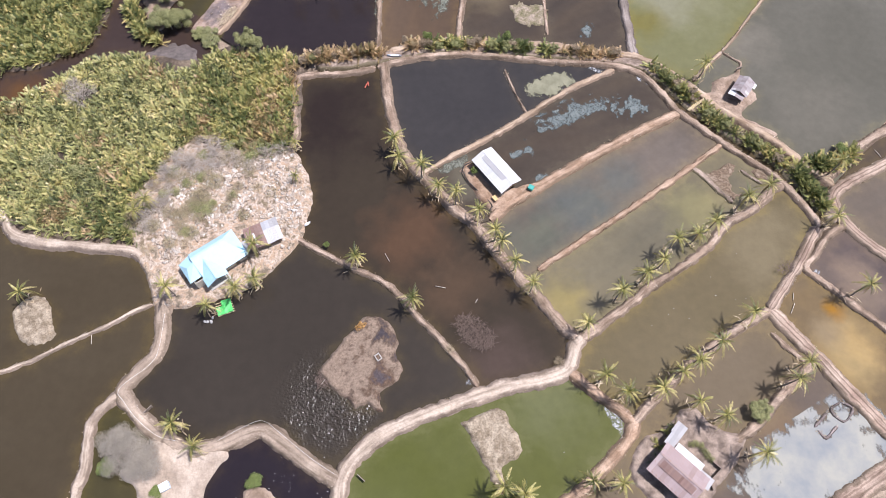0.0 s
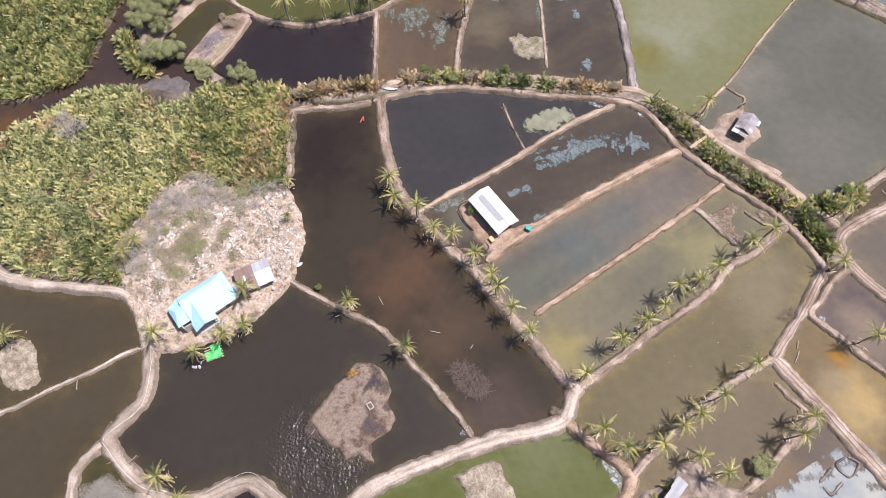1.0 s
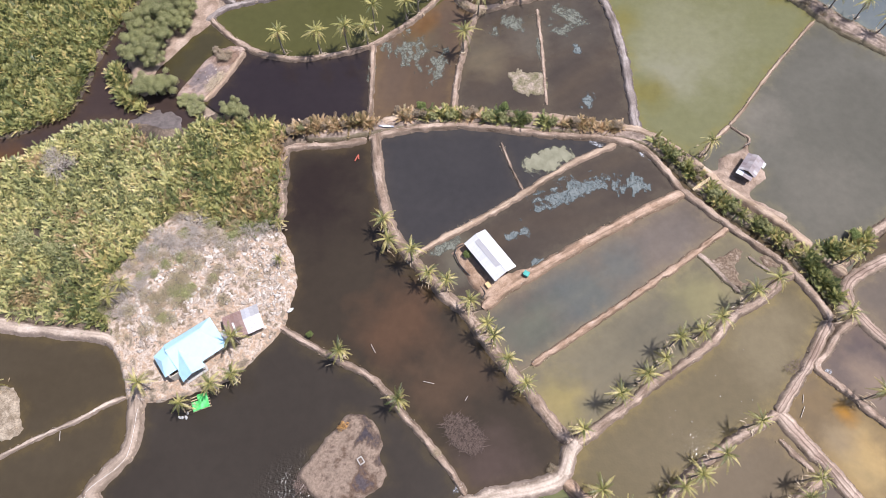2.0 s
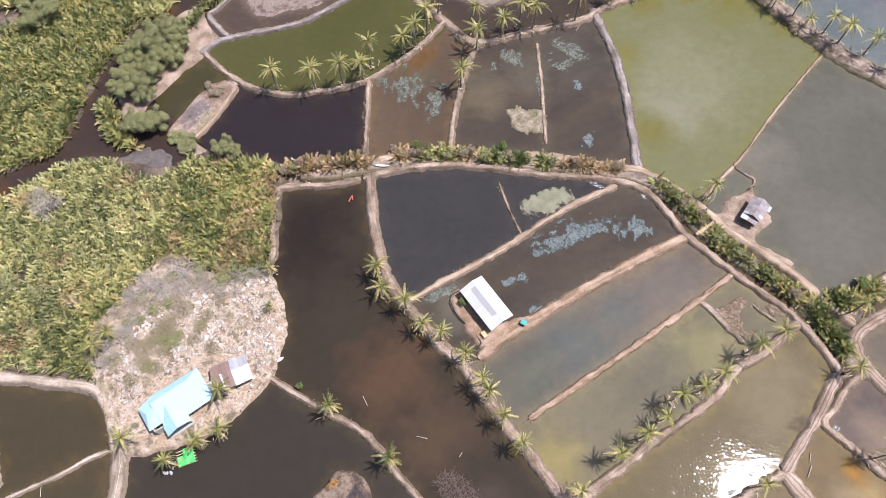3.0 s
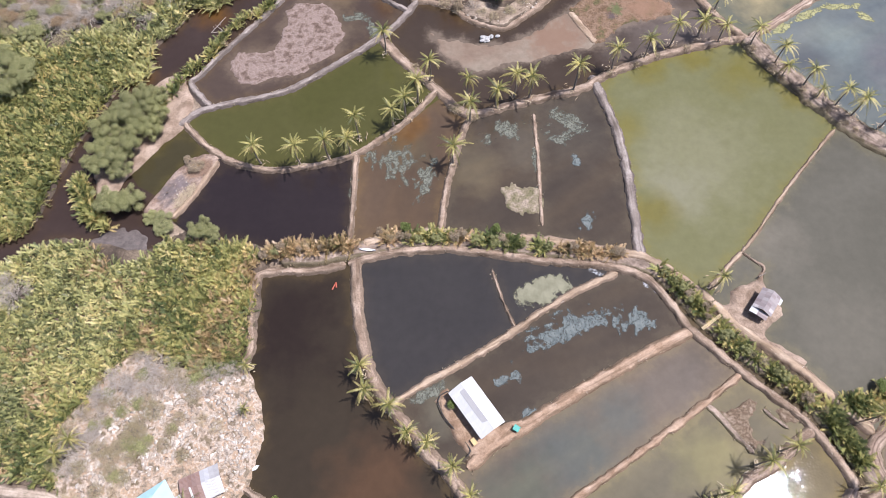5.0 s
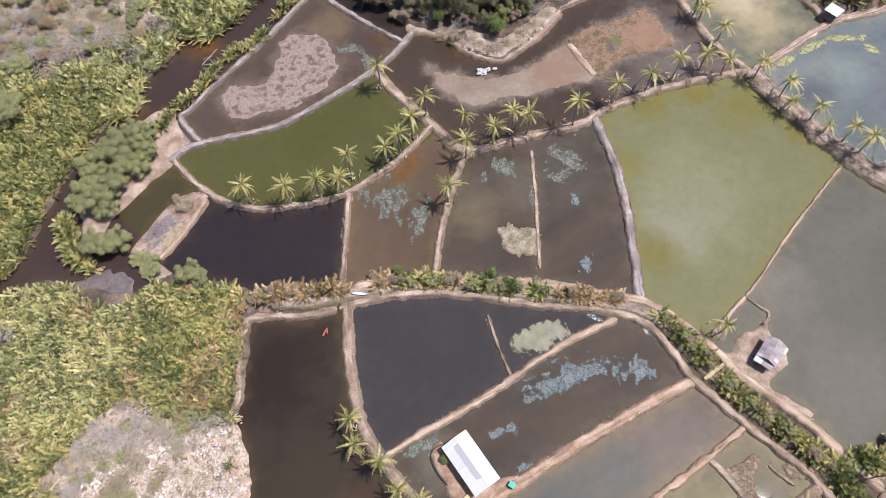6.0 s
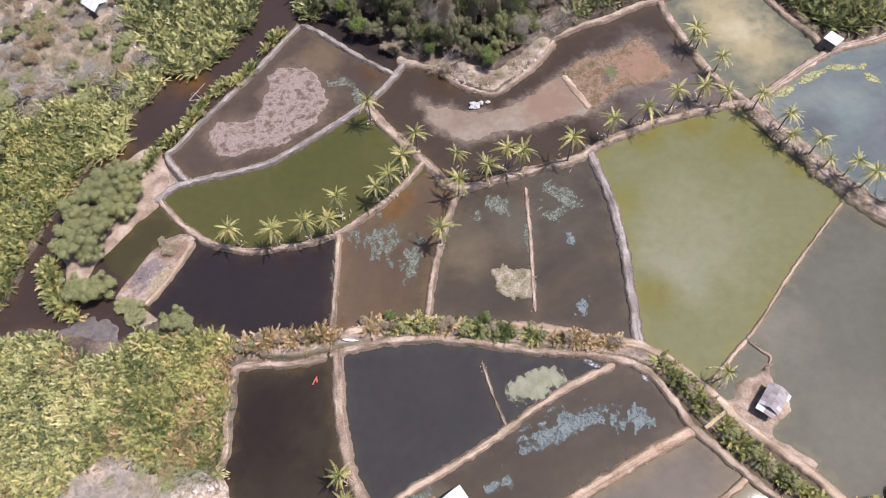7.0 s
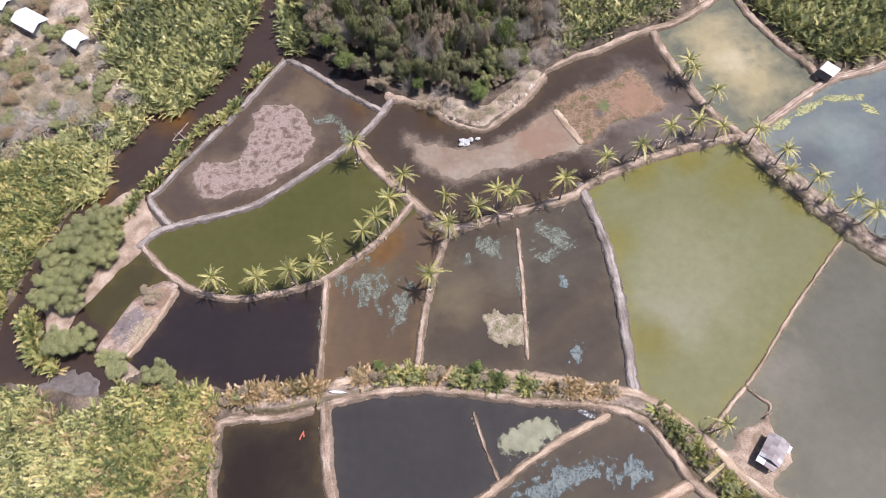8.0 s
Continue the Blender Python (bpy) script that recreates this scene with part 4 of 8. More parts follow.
pond("khaki_brown", [(26, 35.4), (28.9, 37), (33.1, 40.1), (37.4, 43.1), (43.1, 47.4), (49.7, 51.7), (55.8, 56.4), (60.5, 61.7), (66.1, 64.8), (71.6, 69.5), (75, 70.4), (77.6, 65.9), (79.4, 62.4), (79.5, 60.5), (76.4, 56.2), (73.8, 52.3), (69.8, 47.3), (65.6, 42.2), (61.3, 39.7), (56.3, 36.8), (51.3, 33.3), (46.4, 29.6), (42.6, 26.2), (39, 22.9), (36.1, 19.5), (32.5, 22.3), (28.5, 25.5), (24, 28.8)])
pond("clay", [(36.1, 19.5), (39, 22.9), (42.6, 26.2), (46.4, 29.6), (51.3, 33.3), (56.3, 36.8), (61.3, 39.7), (65.6, 42.2), (68.9, 38), (73.2, 32.4), (66.8, 27), (62.8, 23.2), (58.6, 19), (53.9, 16.2), (48.4, 14.3), (41.4, 0.8), (17.5, 0.6), (26, 8), (28.3, 10.6), (31.2, 13.2), (34.2, 16.2)])
pond("scum", [(73.2, 32.4), (77.3, 26.4), (81.4, 21), (89, 10.7), (80.6, 10.8), (76, 8.1), (71.3, 5.3), (62.9, -0.8), (40.2, -1), (48.4, 14.3), (53.9, 16.2), (58.6, 19), (62.8, 23.2), (66.8, 27)])
pond("ochre", [(65.6, 42.2), (69.8, 47.3), (73.8, 52.3), (74.9, 51.4), (77.4, 48.5), (80.7, 45.5), (84.4, 41.9), (88.2, 38.2), (97.4, 28.6), (91.2, 7.8), (81.4, 21), (77.3, 26.4), (73.2, 32.4), (68.9, 38)])
pond("umber", [(85, 61.1), (88.5, 58.2), (95.4, 53.1), (103.3, 48.2), (97.4, 28.6), (88.2, 38.2), (84.4, 41.9), (80.7, 45.5), (77.4, 48.5), (74.9, 51.4), (77.6, 54.3), (80.9, 58.4)])
pond("grey_olive", [(84.2, 66.7), (85.6, 69.7), (89.7, 72.3), (94.9, 75.1), (112, 83.8), (117.6, 74.4), (107.5, 43), (98.6, 49.5), (90.2, 56.4), (85.5, 62.1)])
pond("ditch", [(-13.8, 107.3), (-7, 109.1), (1.2, 110.5), (9.4, 109.9), (21.8, 109.5), (30, 108.7), (38, 107), (44.7, 106.2), (49.9, 103.7), (54.7, 99.8), (58.5, 96.2), (61.9, 92.4), (65.3, 89.3), (69.9, 86), (74.3, 82.4), (78.3, 78.2), (81.6, 74.7), (86.6, 70.5), (84.5, 61.5), (79.5, 60.5), (77.6, 65.9), (75.3, 69.7), (72.4, 73.5), (68.1, 77.2), (62.5, 81.9), (57.1, 86.9), (53.3, 90.7), (50.2, 95.8), (46.8, 100.4), (42.4, 102.8), (36.4, 103.8), (28.3, 104.2), (12.1, 106), (5.3, 106.6), (-1.5, 106.2), (-12.3, 103.9)])
pond("slate_dark", [(-16.7, 106.7), (-16.9, 113.7), (-17.2, 121.2), (-17.4, 130), (-24.2, 127.3), (-30.6, 125.8), (-37.2, 125.2), (-44, 126.4), (-49.1, 128.8), (-52.1, 120.2), (-55.5, 111.1), (-45.4, 104.2), (-28.1, 105.4)])
pond("amber", [(-16.8, 107.6), (-16.9, 113.7), (-17.2, 121.2), (-17.4, 130), (-12.5, 133.9), (-7.4, 138.6), (-2.8, 144.3), (0.8, 149.6), (9.3, 142.8), (7.2, 137.9), (5.5, 131.3), (4.2, 124.9), (3.2, 117.2), (2.8, 109.9), (-8.4, 108.1)])
pond("taupe", [(2.8, 109.9), (3.2, 117.2), (4.2, 124.9), (5.5, 131.3), (7.2, 137.9), (9.3, 142.8), (16.7, 145.4), (25.1, 148.8), (37.5, 154.1), (39.6, 148.3), (42.2, 138.9), (44, 127.6), (44.6, 116.9), (45.2, 105.8), (36, 106.8), (28, 108.3), (22.7, 109), (11.5, 109.8)])
pond("lime", [(37.5, 154.1), (39.6, 148.3), (42.2, 138.9), (44, 127.6), (44.6, 116.9), (43.9, 106.3), (49.5, 104), (55.6, 98.7), (58.1, 95.7), (61.8, 102.5), (66.5, 107.6), (70.4, 112.4), (78, 122.5), (85.9, 132.1), (92.6, 139.6), (94.9, 142), (88.3, 150.4), (84.1, 157.5), (78.5, 165.7), (75, 170.5), (63.2, 168.3), (52.7, 164.5), (45.2, 159.3)])
pond("pewter", [(59.1, 97.8), (61.8, 102.5), (66.5, 107.6), (70.4, 112.4), (78, 122.5), (85.9, 132.1), (92.6, 139.6), (94.9, 142), (99.2, 138.8), (107.7, 130.9), (123.6, 116.3), (119.2, 102.3), (113.4, 99.6), (100.7, 87.5), (94.2, 81.4), (88.6, 74.7), (85.2, 71), (81.6, 74.7), (78.3, 78.2), (74.3, 82.4), (69.9, 86), (65.3, 89.3), (61.9, 92.4), (58.5, 96.2)])
pond("moss", [(-59.9, 136.4), (-56.8, 140.4), (-53.2, 142.1), (-48.2, 143.7), (-41.5, 145.6), (-35.5, 148), (-29.6, 152.1), (-23.6, 157), (-17.6, 162.4), (-14.3, 164.3), (-10.8, 160.2), (-7.3, 156.3), (-2.2, 151.4), (2.1, 147.1), (-0.9, 144.5), (-4.4, 140.7), (-10.3, 136.1), (-14.8, 132.1), (-17.7, 129.8), (-22.8, 127.4), (-28.6, 125.8), (-34.5, 125.4), (-40.6, 126), (-45.7, 127.2), (-51.3, 131.1), (-56.5, 135.1)])
pond("moss_dark", [(-59.3, 137.9), (-53.7, 132.1), (-49.1, 128.8), (-52.1, 120.2), (-55.5, 111.1), (-70.1, 118.2), (-74.2, 118.8), (-67.2, 124.2), (-63.5, 130.2)])
pond("plum", [(-33.8, 190.2), (-37.9, 183.7), (-42.4, 175.7), (-46.8, 169), (-51.1, 162.8), (-55.2, 156.6), (-58, 151.6), (-59.8, 149.3), (-56.9, 145.5), (-53.2, 141.9), (-48.2, 143.7), (-41.5, 145.6), (-35.5, 148), (-29.6, 152.1), (-23.6, 157), (-17.6, 162.4), (-12.6, 167.2), (-8.7, 172.9), (-7.9, 173.9), (-13.4, 177.3), (-20.7, 181.8), (-28.4, 187.6)])
pond("mire", [(-14.3, 164.3), (-10.8, 160.2), (-7.3, 156.3), (-2.2, 151.4), (1.8, 147.1), (7.9, 142.2), (15.3, 143.8), (21.6, 146), (29.1, 148.3), (35.5, 150.4), (39.5, 153.3), (47.5, 157.7), (55.5, 161), (63.6, 163.7), (71.7, 165.7), (76.8, 167), (71.7, 172.2), (68.3, 177.4), (65.2, 184.2), (62.1, 191.6), (59.5, 199.7), (51.5, 198.2), (38.2, 190.7), (30.9, 186.2), (25.1, 180), (19.5, 174), (15.5, 170.7), (8.7, 173.2), (3.2, 177.4), (-5.4, 178.7), (-8.7, 172.9), (-12.6, 167.2)])
pond("slate_dark", [(-35.1, 195.1), (-33.8, 190.2), (-28.4, 187.6), (-20.7, 181.8), (-13.4, 177.3), (-7.9, 173.9), (-6, 178.3), (-14.4, 190.9), (-26.4, 195.5)])
pond("teal", [(59.6, 200.4), (74.6, 209.4), (83.3, 218), (84.3, 206.7), (88.5, 198.9), (92.8, 192.4), (96.6, 187.8), (97.2, 181.5), (92.4, 178.1), (86.1, 173.2), (77.3, 166.7), (71.7, 172.2), (68.3, 177.4), (65.2, 184.2), (62.1, 191.6)])
pond("blue_scum", [(77.3, 166.7), (86.1, 173.2), (92.4, 178.1), (97.2, 181.5), (102.1, 184.3), (107.6, 185.8), (115, 188.3), (128.8, 193.3), (135.1, 157.6), (112, 127.4), (105.5, 132.2), (98.2, 137.3), (94, 141.6), (89.2, 146.9), (84.5, 153.2), (79.6, 160)])
pond("creek", [(-160, 80), (-100, 86), (-88, 96), (-78, 104), (-58, 103), (-56, 115), (-66, 120), (-72, 128), (-66, 138), (-60, 150), (-52, 162), (-44, 172), (-36, 186), (-33, 200), (-33, 240), (-50, 240), (-50, 200), (-56, 180), (-72, 176), (-78, 150), (-88, 138), (-92, 116), (-104, 106), (-160, 102)])
pond("ditch", [(85.5, 71.2), (93.7, 79.2), (105.2, 89.1), (121.4, 99.6), (126.2, 90), (108, 80.8), (97.7, 76.3), (87.8, 70.5)])

# ---- plants ----
def leaf_look(name, young, mid, old, through_it=0.25, key="random", rough=0.42, gloss=0.5):
    """Leaves from green to yellow by age, dull gloss, some light passing through."""
    m, t, b = nodes_of(name)
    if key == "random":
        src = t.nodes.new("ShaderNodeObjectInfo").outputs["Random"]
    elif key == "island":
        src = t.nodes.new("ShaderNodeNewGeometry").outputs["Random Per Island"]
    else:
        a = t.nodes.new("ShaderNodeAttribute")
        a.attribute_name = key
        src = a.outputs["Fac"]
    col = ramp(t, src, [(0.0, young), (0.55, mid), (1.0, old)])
    col = mix(t, 0.6, col, ramp(t, noise_node(t, 1.3, 3), [(0.3, (0.7, 0.72, 0.7)), (0.7, (1.25, 1.22, 1.1))]), "MULTIPLY")
    t.links.new(col, b.inputs["Base Color"])
    b.inputs["Roughness"].default_value = rough
    b.inputs["Specular IOR Level"].default_value = gloss
    tr = t.nodes.new("ShaderNodeBsdfTranslucent")
    t.links.new(col, tr.inputs["Color"])
    mx = t.nodes.new("ShaderNodeMixShader")
    mx.inputs[0].default_value = through_it
    t.links.new(b.outputs[0], mx.inputs[1])
    t.links.new(tr.outputs[0], mx.inputs[2])
    t.links.new(mx.outputs[0], t.nodes["Material Output"].inputs["Surface"])
    return m


def tint_by_tree(m, other, most=0.75):
    """Shifts a leaf colour towards another by a chance of its own for each tree."""
    t = m.node_tree
    for link in [q for q in t.links if q.to_socket.name in ("Base Color", "Color") and q.to_node.type in ("BSDF_PRINCIPLED", "BSDF_TRANSLUCENT")]:
        src, dst = link.from_socket, link.to_socket
        fac = ramp(t, t.nodes.new("ShaderNodeObjectInfo").outputs["Random"], [(0.2, (0, 0, 0)), (1.0, (most, most, most))])
        t.links.new(mix(t, fac, src, other), dst)
    return m


def bark_look(name, dark, light, scale=6.0):
    m, t, b = nodes_of(name)
    t.links.new(ramp(t, noise_node(t, scale, 5, 0.65), [(0.3, dark), (0.7, light)]), b.inputs["Base Color"])
    b.inputs["Roughness"].default_value = 0.9
    bump(t, b, noise_node(t, scale * 2, 4), 0.5, 0.05)
    return m


PALM_LEAF = leaf_look("palm_leaf", (0.1, 0.11, 0.034), (0.47, 0.405, 0.14), (0.78, 0.66, 0.31))
# young leaf green, darkened further to paint the shaded core of each crown
YOUNG_SHADED_PALM_LEAF = leaf_look("young_shaded_palm_leaf", (0.07, 0.09, 0.028), (0.26, 0.255, 0.078), (0.6, 0.53, 0.2))
DEAD_LEAF = leaf_look("dead_palm_leaf", (0.3, 0.2, 0.09), (0.4, 0.28, 0.14), (0.5, 0.38, 0.22))
DEAD_LEAF_LITTER = leaf_look("fallen_dry_leaf", (0.22, 0.16, 0.1), (0.42, 0.33, 0.23), (0.6, 0.5, 0.38), 0.1, "island", 0.7, 0.15)
PALM_BARK = bark_look("palm_bark", (0.16, 0.13, 0.105), (0.34, 0.29, 0.24))
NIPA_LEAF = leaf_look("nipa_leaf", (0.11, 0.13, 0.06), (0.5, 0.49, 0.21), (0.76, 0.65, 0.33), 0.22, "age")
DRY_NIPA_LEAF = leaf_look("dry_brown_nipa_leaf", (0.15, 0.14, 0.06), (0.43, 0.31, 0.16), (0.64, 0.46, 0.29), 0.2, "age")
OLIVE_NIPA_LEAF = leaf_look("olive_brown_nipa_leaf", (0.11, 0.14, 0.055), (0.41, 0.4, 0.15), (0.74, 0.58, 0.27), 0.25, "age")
TREE_BARK = bark_look("tree_bark", (0.1, 0.085, 0.07), (0.24, 0.2, 0.17))
TWIG_GREY = bark_look("grey_twigs", (0.36, 0.31, 0.26), (0.6, 0.53, 0.46), 2.0)
TWIG_STRAW = bark_look("straw_twigs", (0.34, 0.27, 0.17), (0.58, 0.48, 0.33), 1.2)
MANGROVE_LEAF = leaf_look("mangrove_leaf", (0.15, 0.165, 0.075), (0.31, 0.318, 0.15), (0.5, 0.475, 0.26), 0.25, "island", 0.6, 0.25)
WOOD_LEAF = leaf_look("woodland_leaf", (0.1, 0.12, 0.05), (0.25, 0.265, 0.115), (0.48, 0.455, 0.245), 0.25, "island", 0.65, 0.2)
GREY_SPRAY = leaf_look("grey_twig_spray", (0.35, 0.31, 0.265), (0.41, 0.365, 0.315), (0.48, 0.43, 0.375), 0.25, "island")
tint_by_tree(WOOD_LEAF, (0.28, 0.25, 0.165), 0.8)
tint_by_tree(MANGROVE_LEAF, (0.4, 0.4, 0.17), 0.5)
FRESH_LEAF = leaf_look("fresh_green_leaf", (0.11, 0.15, 0.045), (0.2, 0.255, 0.08), (0.36, 0.4, 0.16), 0.3, "island", 0.6, 0.25)
BROWN_LEAF = leaf_look("dry_brown_leaf", (0.26, 0.2, 0.145), (0.4, 0.32, 0.235), (0.54, 0.45, 0.34), 0.25, "island", 0.7, 0.15)
RUST_LEAF = leaf_look("rust_brown_leaf", (0.27, 0.185, 0.11), (0.41, 0.295, 0.185), (0.55, 0.43, 0.3), 0.25, "island", 0.7, 0.15)
SCRUB_LEAF = leaf_look("straw_scrub_leaf", (0.24, 0.195, 0.115), (0.4, 0.33, 0.22), (0.58, 0.49, 0.36), 0.2, "island", 0.7, 0.15)
tint_by_tree(SCRUB_LEAF, (0.31, 0.29, 0.15), 0.5)
ORANGE_LEAF = leaf_look("orange_dry_leaf", (0.4, 0.2, 0.05), (0.55, 0.3, 0.09), (0.62, 0.42, 0.18), 0.2, "island")


def frond_shape(length, spread, droop, pairs, leaflet_width, seed, broad=False):
    """Points and faces of one feather leaf along +x: a bent rib with leaflets on both sides."""
    r = random.Random(seed)
    v, f = [], []

    def rib(s):
        return np.array((length * (s - 0.12 * droop * s * s), 0, length * (0.16 * s - droop * s * s)))

    steps = 6
    for i in range(steps + 1):
        s = i / steps
        c, w = rib(s), 0.045 * (1 - 0.8 * s)
        v += [c + (0, w, 0.01), c - (0, w, -0.01)]
        if i:
            k = len(v)
            f.append((k - 4, k - 3, k - 1, k - 2))
    for i in range(pairs):
        s = 0.12 + 0.88 * (i + 0.5) / pairs
        c, d = rib(s), rib(min(1, s + 0.04)) - rib(s)
        d = d / (np.linalg.norm(d) + 1e-9)
        reach = spread * math.sin(math.pi * min(1, 0.18 + 0.76 * s)) ** 0.7
        for sg in (-1, 1):
            fl = reach * r.uniform(0.8, 1.15)
            out = np.array((d[0] * 0.62, sg * 0.78, d[2] * 0.62 - r.uniform(0.1, 0.42)))
            wid = d * leaflet_width * r.uniform(0.8, 1.2)
            tip = c + out * fl
            mid = c + out * fl * 0.55 + (0, 0, 0.06 * fl)
            k = len(v)
            v += [c - wid * 0.4, c + wid * 0.4, mid + wid * 0.6, tip, mid - wid * 0.6]
            f += [(k, k + 1, k + 2, k + 4), (k + 4, k + 2, k + 3)]
    return np.array(v), f


def tube(points, radii, sides=8):
    """Points and faces of a bent tapering stem."""
    v, f = [], []
    for i, (p, rad) in enumerate(zip(points, radii)):
        a = Vector(points[min(i + 1, len(points) - 1)]) - Vector(points[max(i - 1, 0)])
        u = a.cross(Vector((0.3, 1, 0.2))).normalized()
        w = a.cross(u).normalized()
        for k in range(sides):
            q = Vector(p) + rad * (math.cos(6.2832 * k / sides) * u + math.sin(6.2832 * k / sides) * w)
            v.append(tuple(q))
        if i:
            b = (i - 1) * sides
            for k in range(sides):
                k2 = (k + 1) % sides
                f.append((b + k, b + k2, b + sides + k2, b + sides + k))
    f.append(tuple(range(len(v) - sides, len(v))))
    return v, f


FRONDS = [mesh_from("frond", *frond_shape(2.6 + 0.18 * k, 0.4, 0.38 + 0.2 * k, 20, 0.068, 40 + k), [YOUNG_SHADED_PALM_LEAF if k < 2 else PALM_LEAF]) for k in range(4)]
DRY_FRONDS = [mesh_from("dry_frond", *frond_shape(2.3, 0.4, 0.6, 10, 0.12, 60), [DEAD_LEAF])]
NUT_LOOK = bark_look("green_nut_husk", (0.2, 0.2, 0.05), (0.4, 0.33, 0.1))


def coconut_mesh():
    bm = bmesh.new()
    bmesh.ops.create_icosphere(bm, subdivisions=1, radius=0.14)
    me = bpy.data.meshes.new("coconut")
    bm.to_mesh(me)
    bm.free()
    me.materials.append(NUT_LOOK)
    return me


NUTS = coconut_mesh()
PALM_KINDS, PALM_FEET = {}, []


def build_palm(height, seed):
    """A coconut palm: ringed leaning trunk, crown of arching fronds, nuts."""
    r = random.Random(seed)
    root = new("coconut_palm")
    a = r.uniform(0, 6.28)
    lean = r.uniform(0.04, 0.13) * height
    pts, rad = [], []
    for i in range(9):
        s = i / 8
        pts.append((lean * math.cos(a) * (s - 1) * s * 1.5, lean * math.sin(a) * (s - 1) * s * 1.5, height * s - 0.15))
        rad.append((0.24 if i == 0 else 0.15 + 0.03 * (i % 2)) * (1 - 0.3 * s))
    trunk = new("trunk", mesh_from("trunk", *tube(pts, rad), [PALM_BARK], True))
    trunk.parent = root
    count = r.randint(23, 29)
    for i in range(count):
        tier = i / count
        up = 58 - 82 * tier + r.uniform(-8, 8)
        k = 0 if tier < 0.2 else (1 if tier < 0.42 else (2 if tier < 0.74 else 3))
        ob = new("frond", FRONDS[k])
        ob.parent = root
        sz = r.uniform(0.66, 1.12) * (0.85 if tier < 0.2 else 1.0)
        ob.matrix_basis = pose(0, 0, height - 0.1, r.uniform(-20, 20), -up, i * 137.5 + r.uniform(-24, 24)) @ Matrix.Scale(sz, 4)
    for i in range(r.randint(2, 4)):
        ob = new("dry_frond", DRY_FRONDS[0])
        ob.parent = root
        ob.matrix_basis = pose(0, 0, height - 0.25, 0, r.uniform(30, 60), r.uniform(0, 360)) @ Matrix.Scale(r.uniform(0.7, 0.95), 4)
    for k in range(r.randint(2, 5)):
        nut = new("coconut", NUTS)
        nut.parent = root
        nut.location = (0.27 * math.cos(k * 1.3), 0.27 * math.sin(k * 1.3), height - 0.3 - 0.08 * (k % 2))
    return root


def palm_row(group, feet, spread=0.9):
    for x, y, h in feet:
        PALM_FEET.append((x, y))
        kind = min((4.5, 5.5, 6.5, 7.5, 8.7), key=lambda q: abs(q - h))
        variant = (kind, int(abs(x * 7 + y * 3)) % 2)
        m = pose(x, y, 0.75, 0, 0, (x * 37 + y * 91) % 360)
        girth = min(1.06, h / kind) * (0.94 + 0.14 * ((x * 13 + y * 5) % 1))
        if variant not in PALM_KINDS:
            root = PALM_KINDS[variant] = build_palm(kind, int(kind * 10) + variant[1] * 7)
            root.matrix_basis = m
        else:
            root = copy_thing(PALM_KINDS[variant], m @ Matrix.Diagonal((spread * girth, spread * girth, girth, 1)))
        tall = "tall" if h > 7.2 else ("short young" if h < 5.3 else "slender")
        tagged(root, f"{tall} coconut palm with yellow-green arching fronds on a dyke", "palm tree", group)


def spread_leaves(name, look, blobs, count, size, seed, flat=0.35, narrow=1.0, outward=0.6):
    """A crown of many small leaves on uneven clumps (x, y, z, radius)."""
    rng = np.random.default_rng(seed)
    share = np.array([b[3] ** 2 for b in blobs])
    pick = rng.choice(len(blobs), count, p=share / share.sum())
    b = np.array(blobs)[pick]
    d = rng.normal(size=(count, 3))
    d /= np.linalg.norm(d, axis=1, keepdims=True)
    d[:, 2] = np.where(d[:, 2] < -0.35, -d[:, 2], d[:, 2])
    rad = b[:, 3] * (rng.uniform(0.55, 1.08, count)) * (1 + 0.16 * np.sin(5 * d[:, 0] + seed) * np.cos(6 * d[:, 1]))
    c = b[:, :3] + d * rad[:, None] * np.array((1, 1, 0.8))
    n = d * outward + rng.normal(size=(count, 3)) * 0.6 + np.array((0, 0, flat))
    n /= np.linalg.norm(n, axis=1, keepdims=True)
    u = np.cross(n, rng.normal(size=(count, 3)))
    u /= np.linalg.norm(u, axis=1, keepdims=True)
    w = np.cross(n, u) * narrow
    s = size * rng.uniform(0.6, 1.35, count)[:, None]
    v = np.stack([c - u * s, c + w * s * 0.55, c + u * s, c - w * s * 0.55], 1).reshape(-1, 3)
    return quick_mesh(name, v, np.arange(count * 4).reshape(-1, 4), look)


def limbs(name, height, spread, seed, count=7, thick=0.16, look=None, low=0.35):
    """A trunk with tapering limbs, joined into one mesh."""
    r = random.Random(seed)
    v, f = tube([(0, 0, -0.2), (0.05, 0, height * 0.3), (0, 0.08, height * 0.6), (0.05, 0.05, height * 0.85)], [thick, thick * 0.8, thick * 0.55, thick * 0.2], 7)
    for i in range(count):
        a = i * 2.4 + r.uniform(-0.4, 0.4)
        z0 = height * r.uniform(low, 0.7)
        ln = spread * r.uniform(0.6, 1.0)
        p = [(0, 0, z0), (ln * 0.45 * math.cos(a), ln * 0.45 * math.sin(a), z0 + height * 0.12), (ln * math.cos(a + 0.2), ln * math.sin(a + 0.2), z0 + height * r.uniform(0.15, 0.3))]
        v2, f2 = tube(p, [thick * 0.45, thick * 0.3, thick * 0.08], 5)
        f += [tuple(k + len(v) for k in q) for q in f2]
        v += v2
    return mesh_from(name, v, f, [look or TREE_BARK], True)


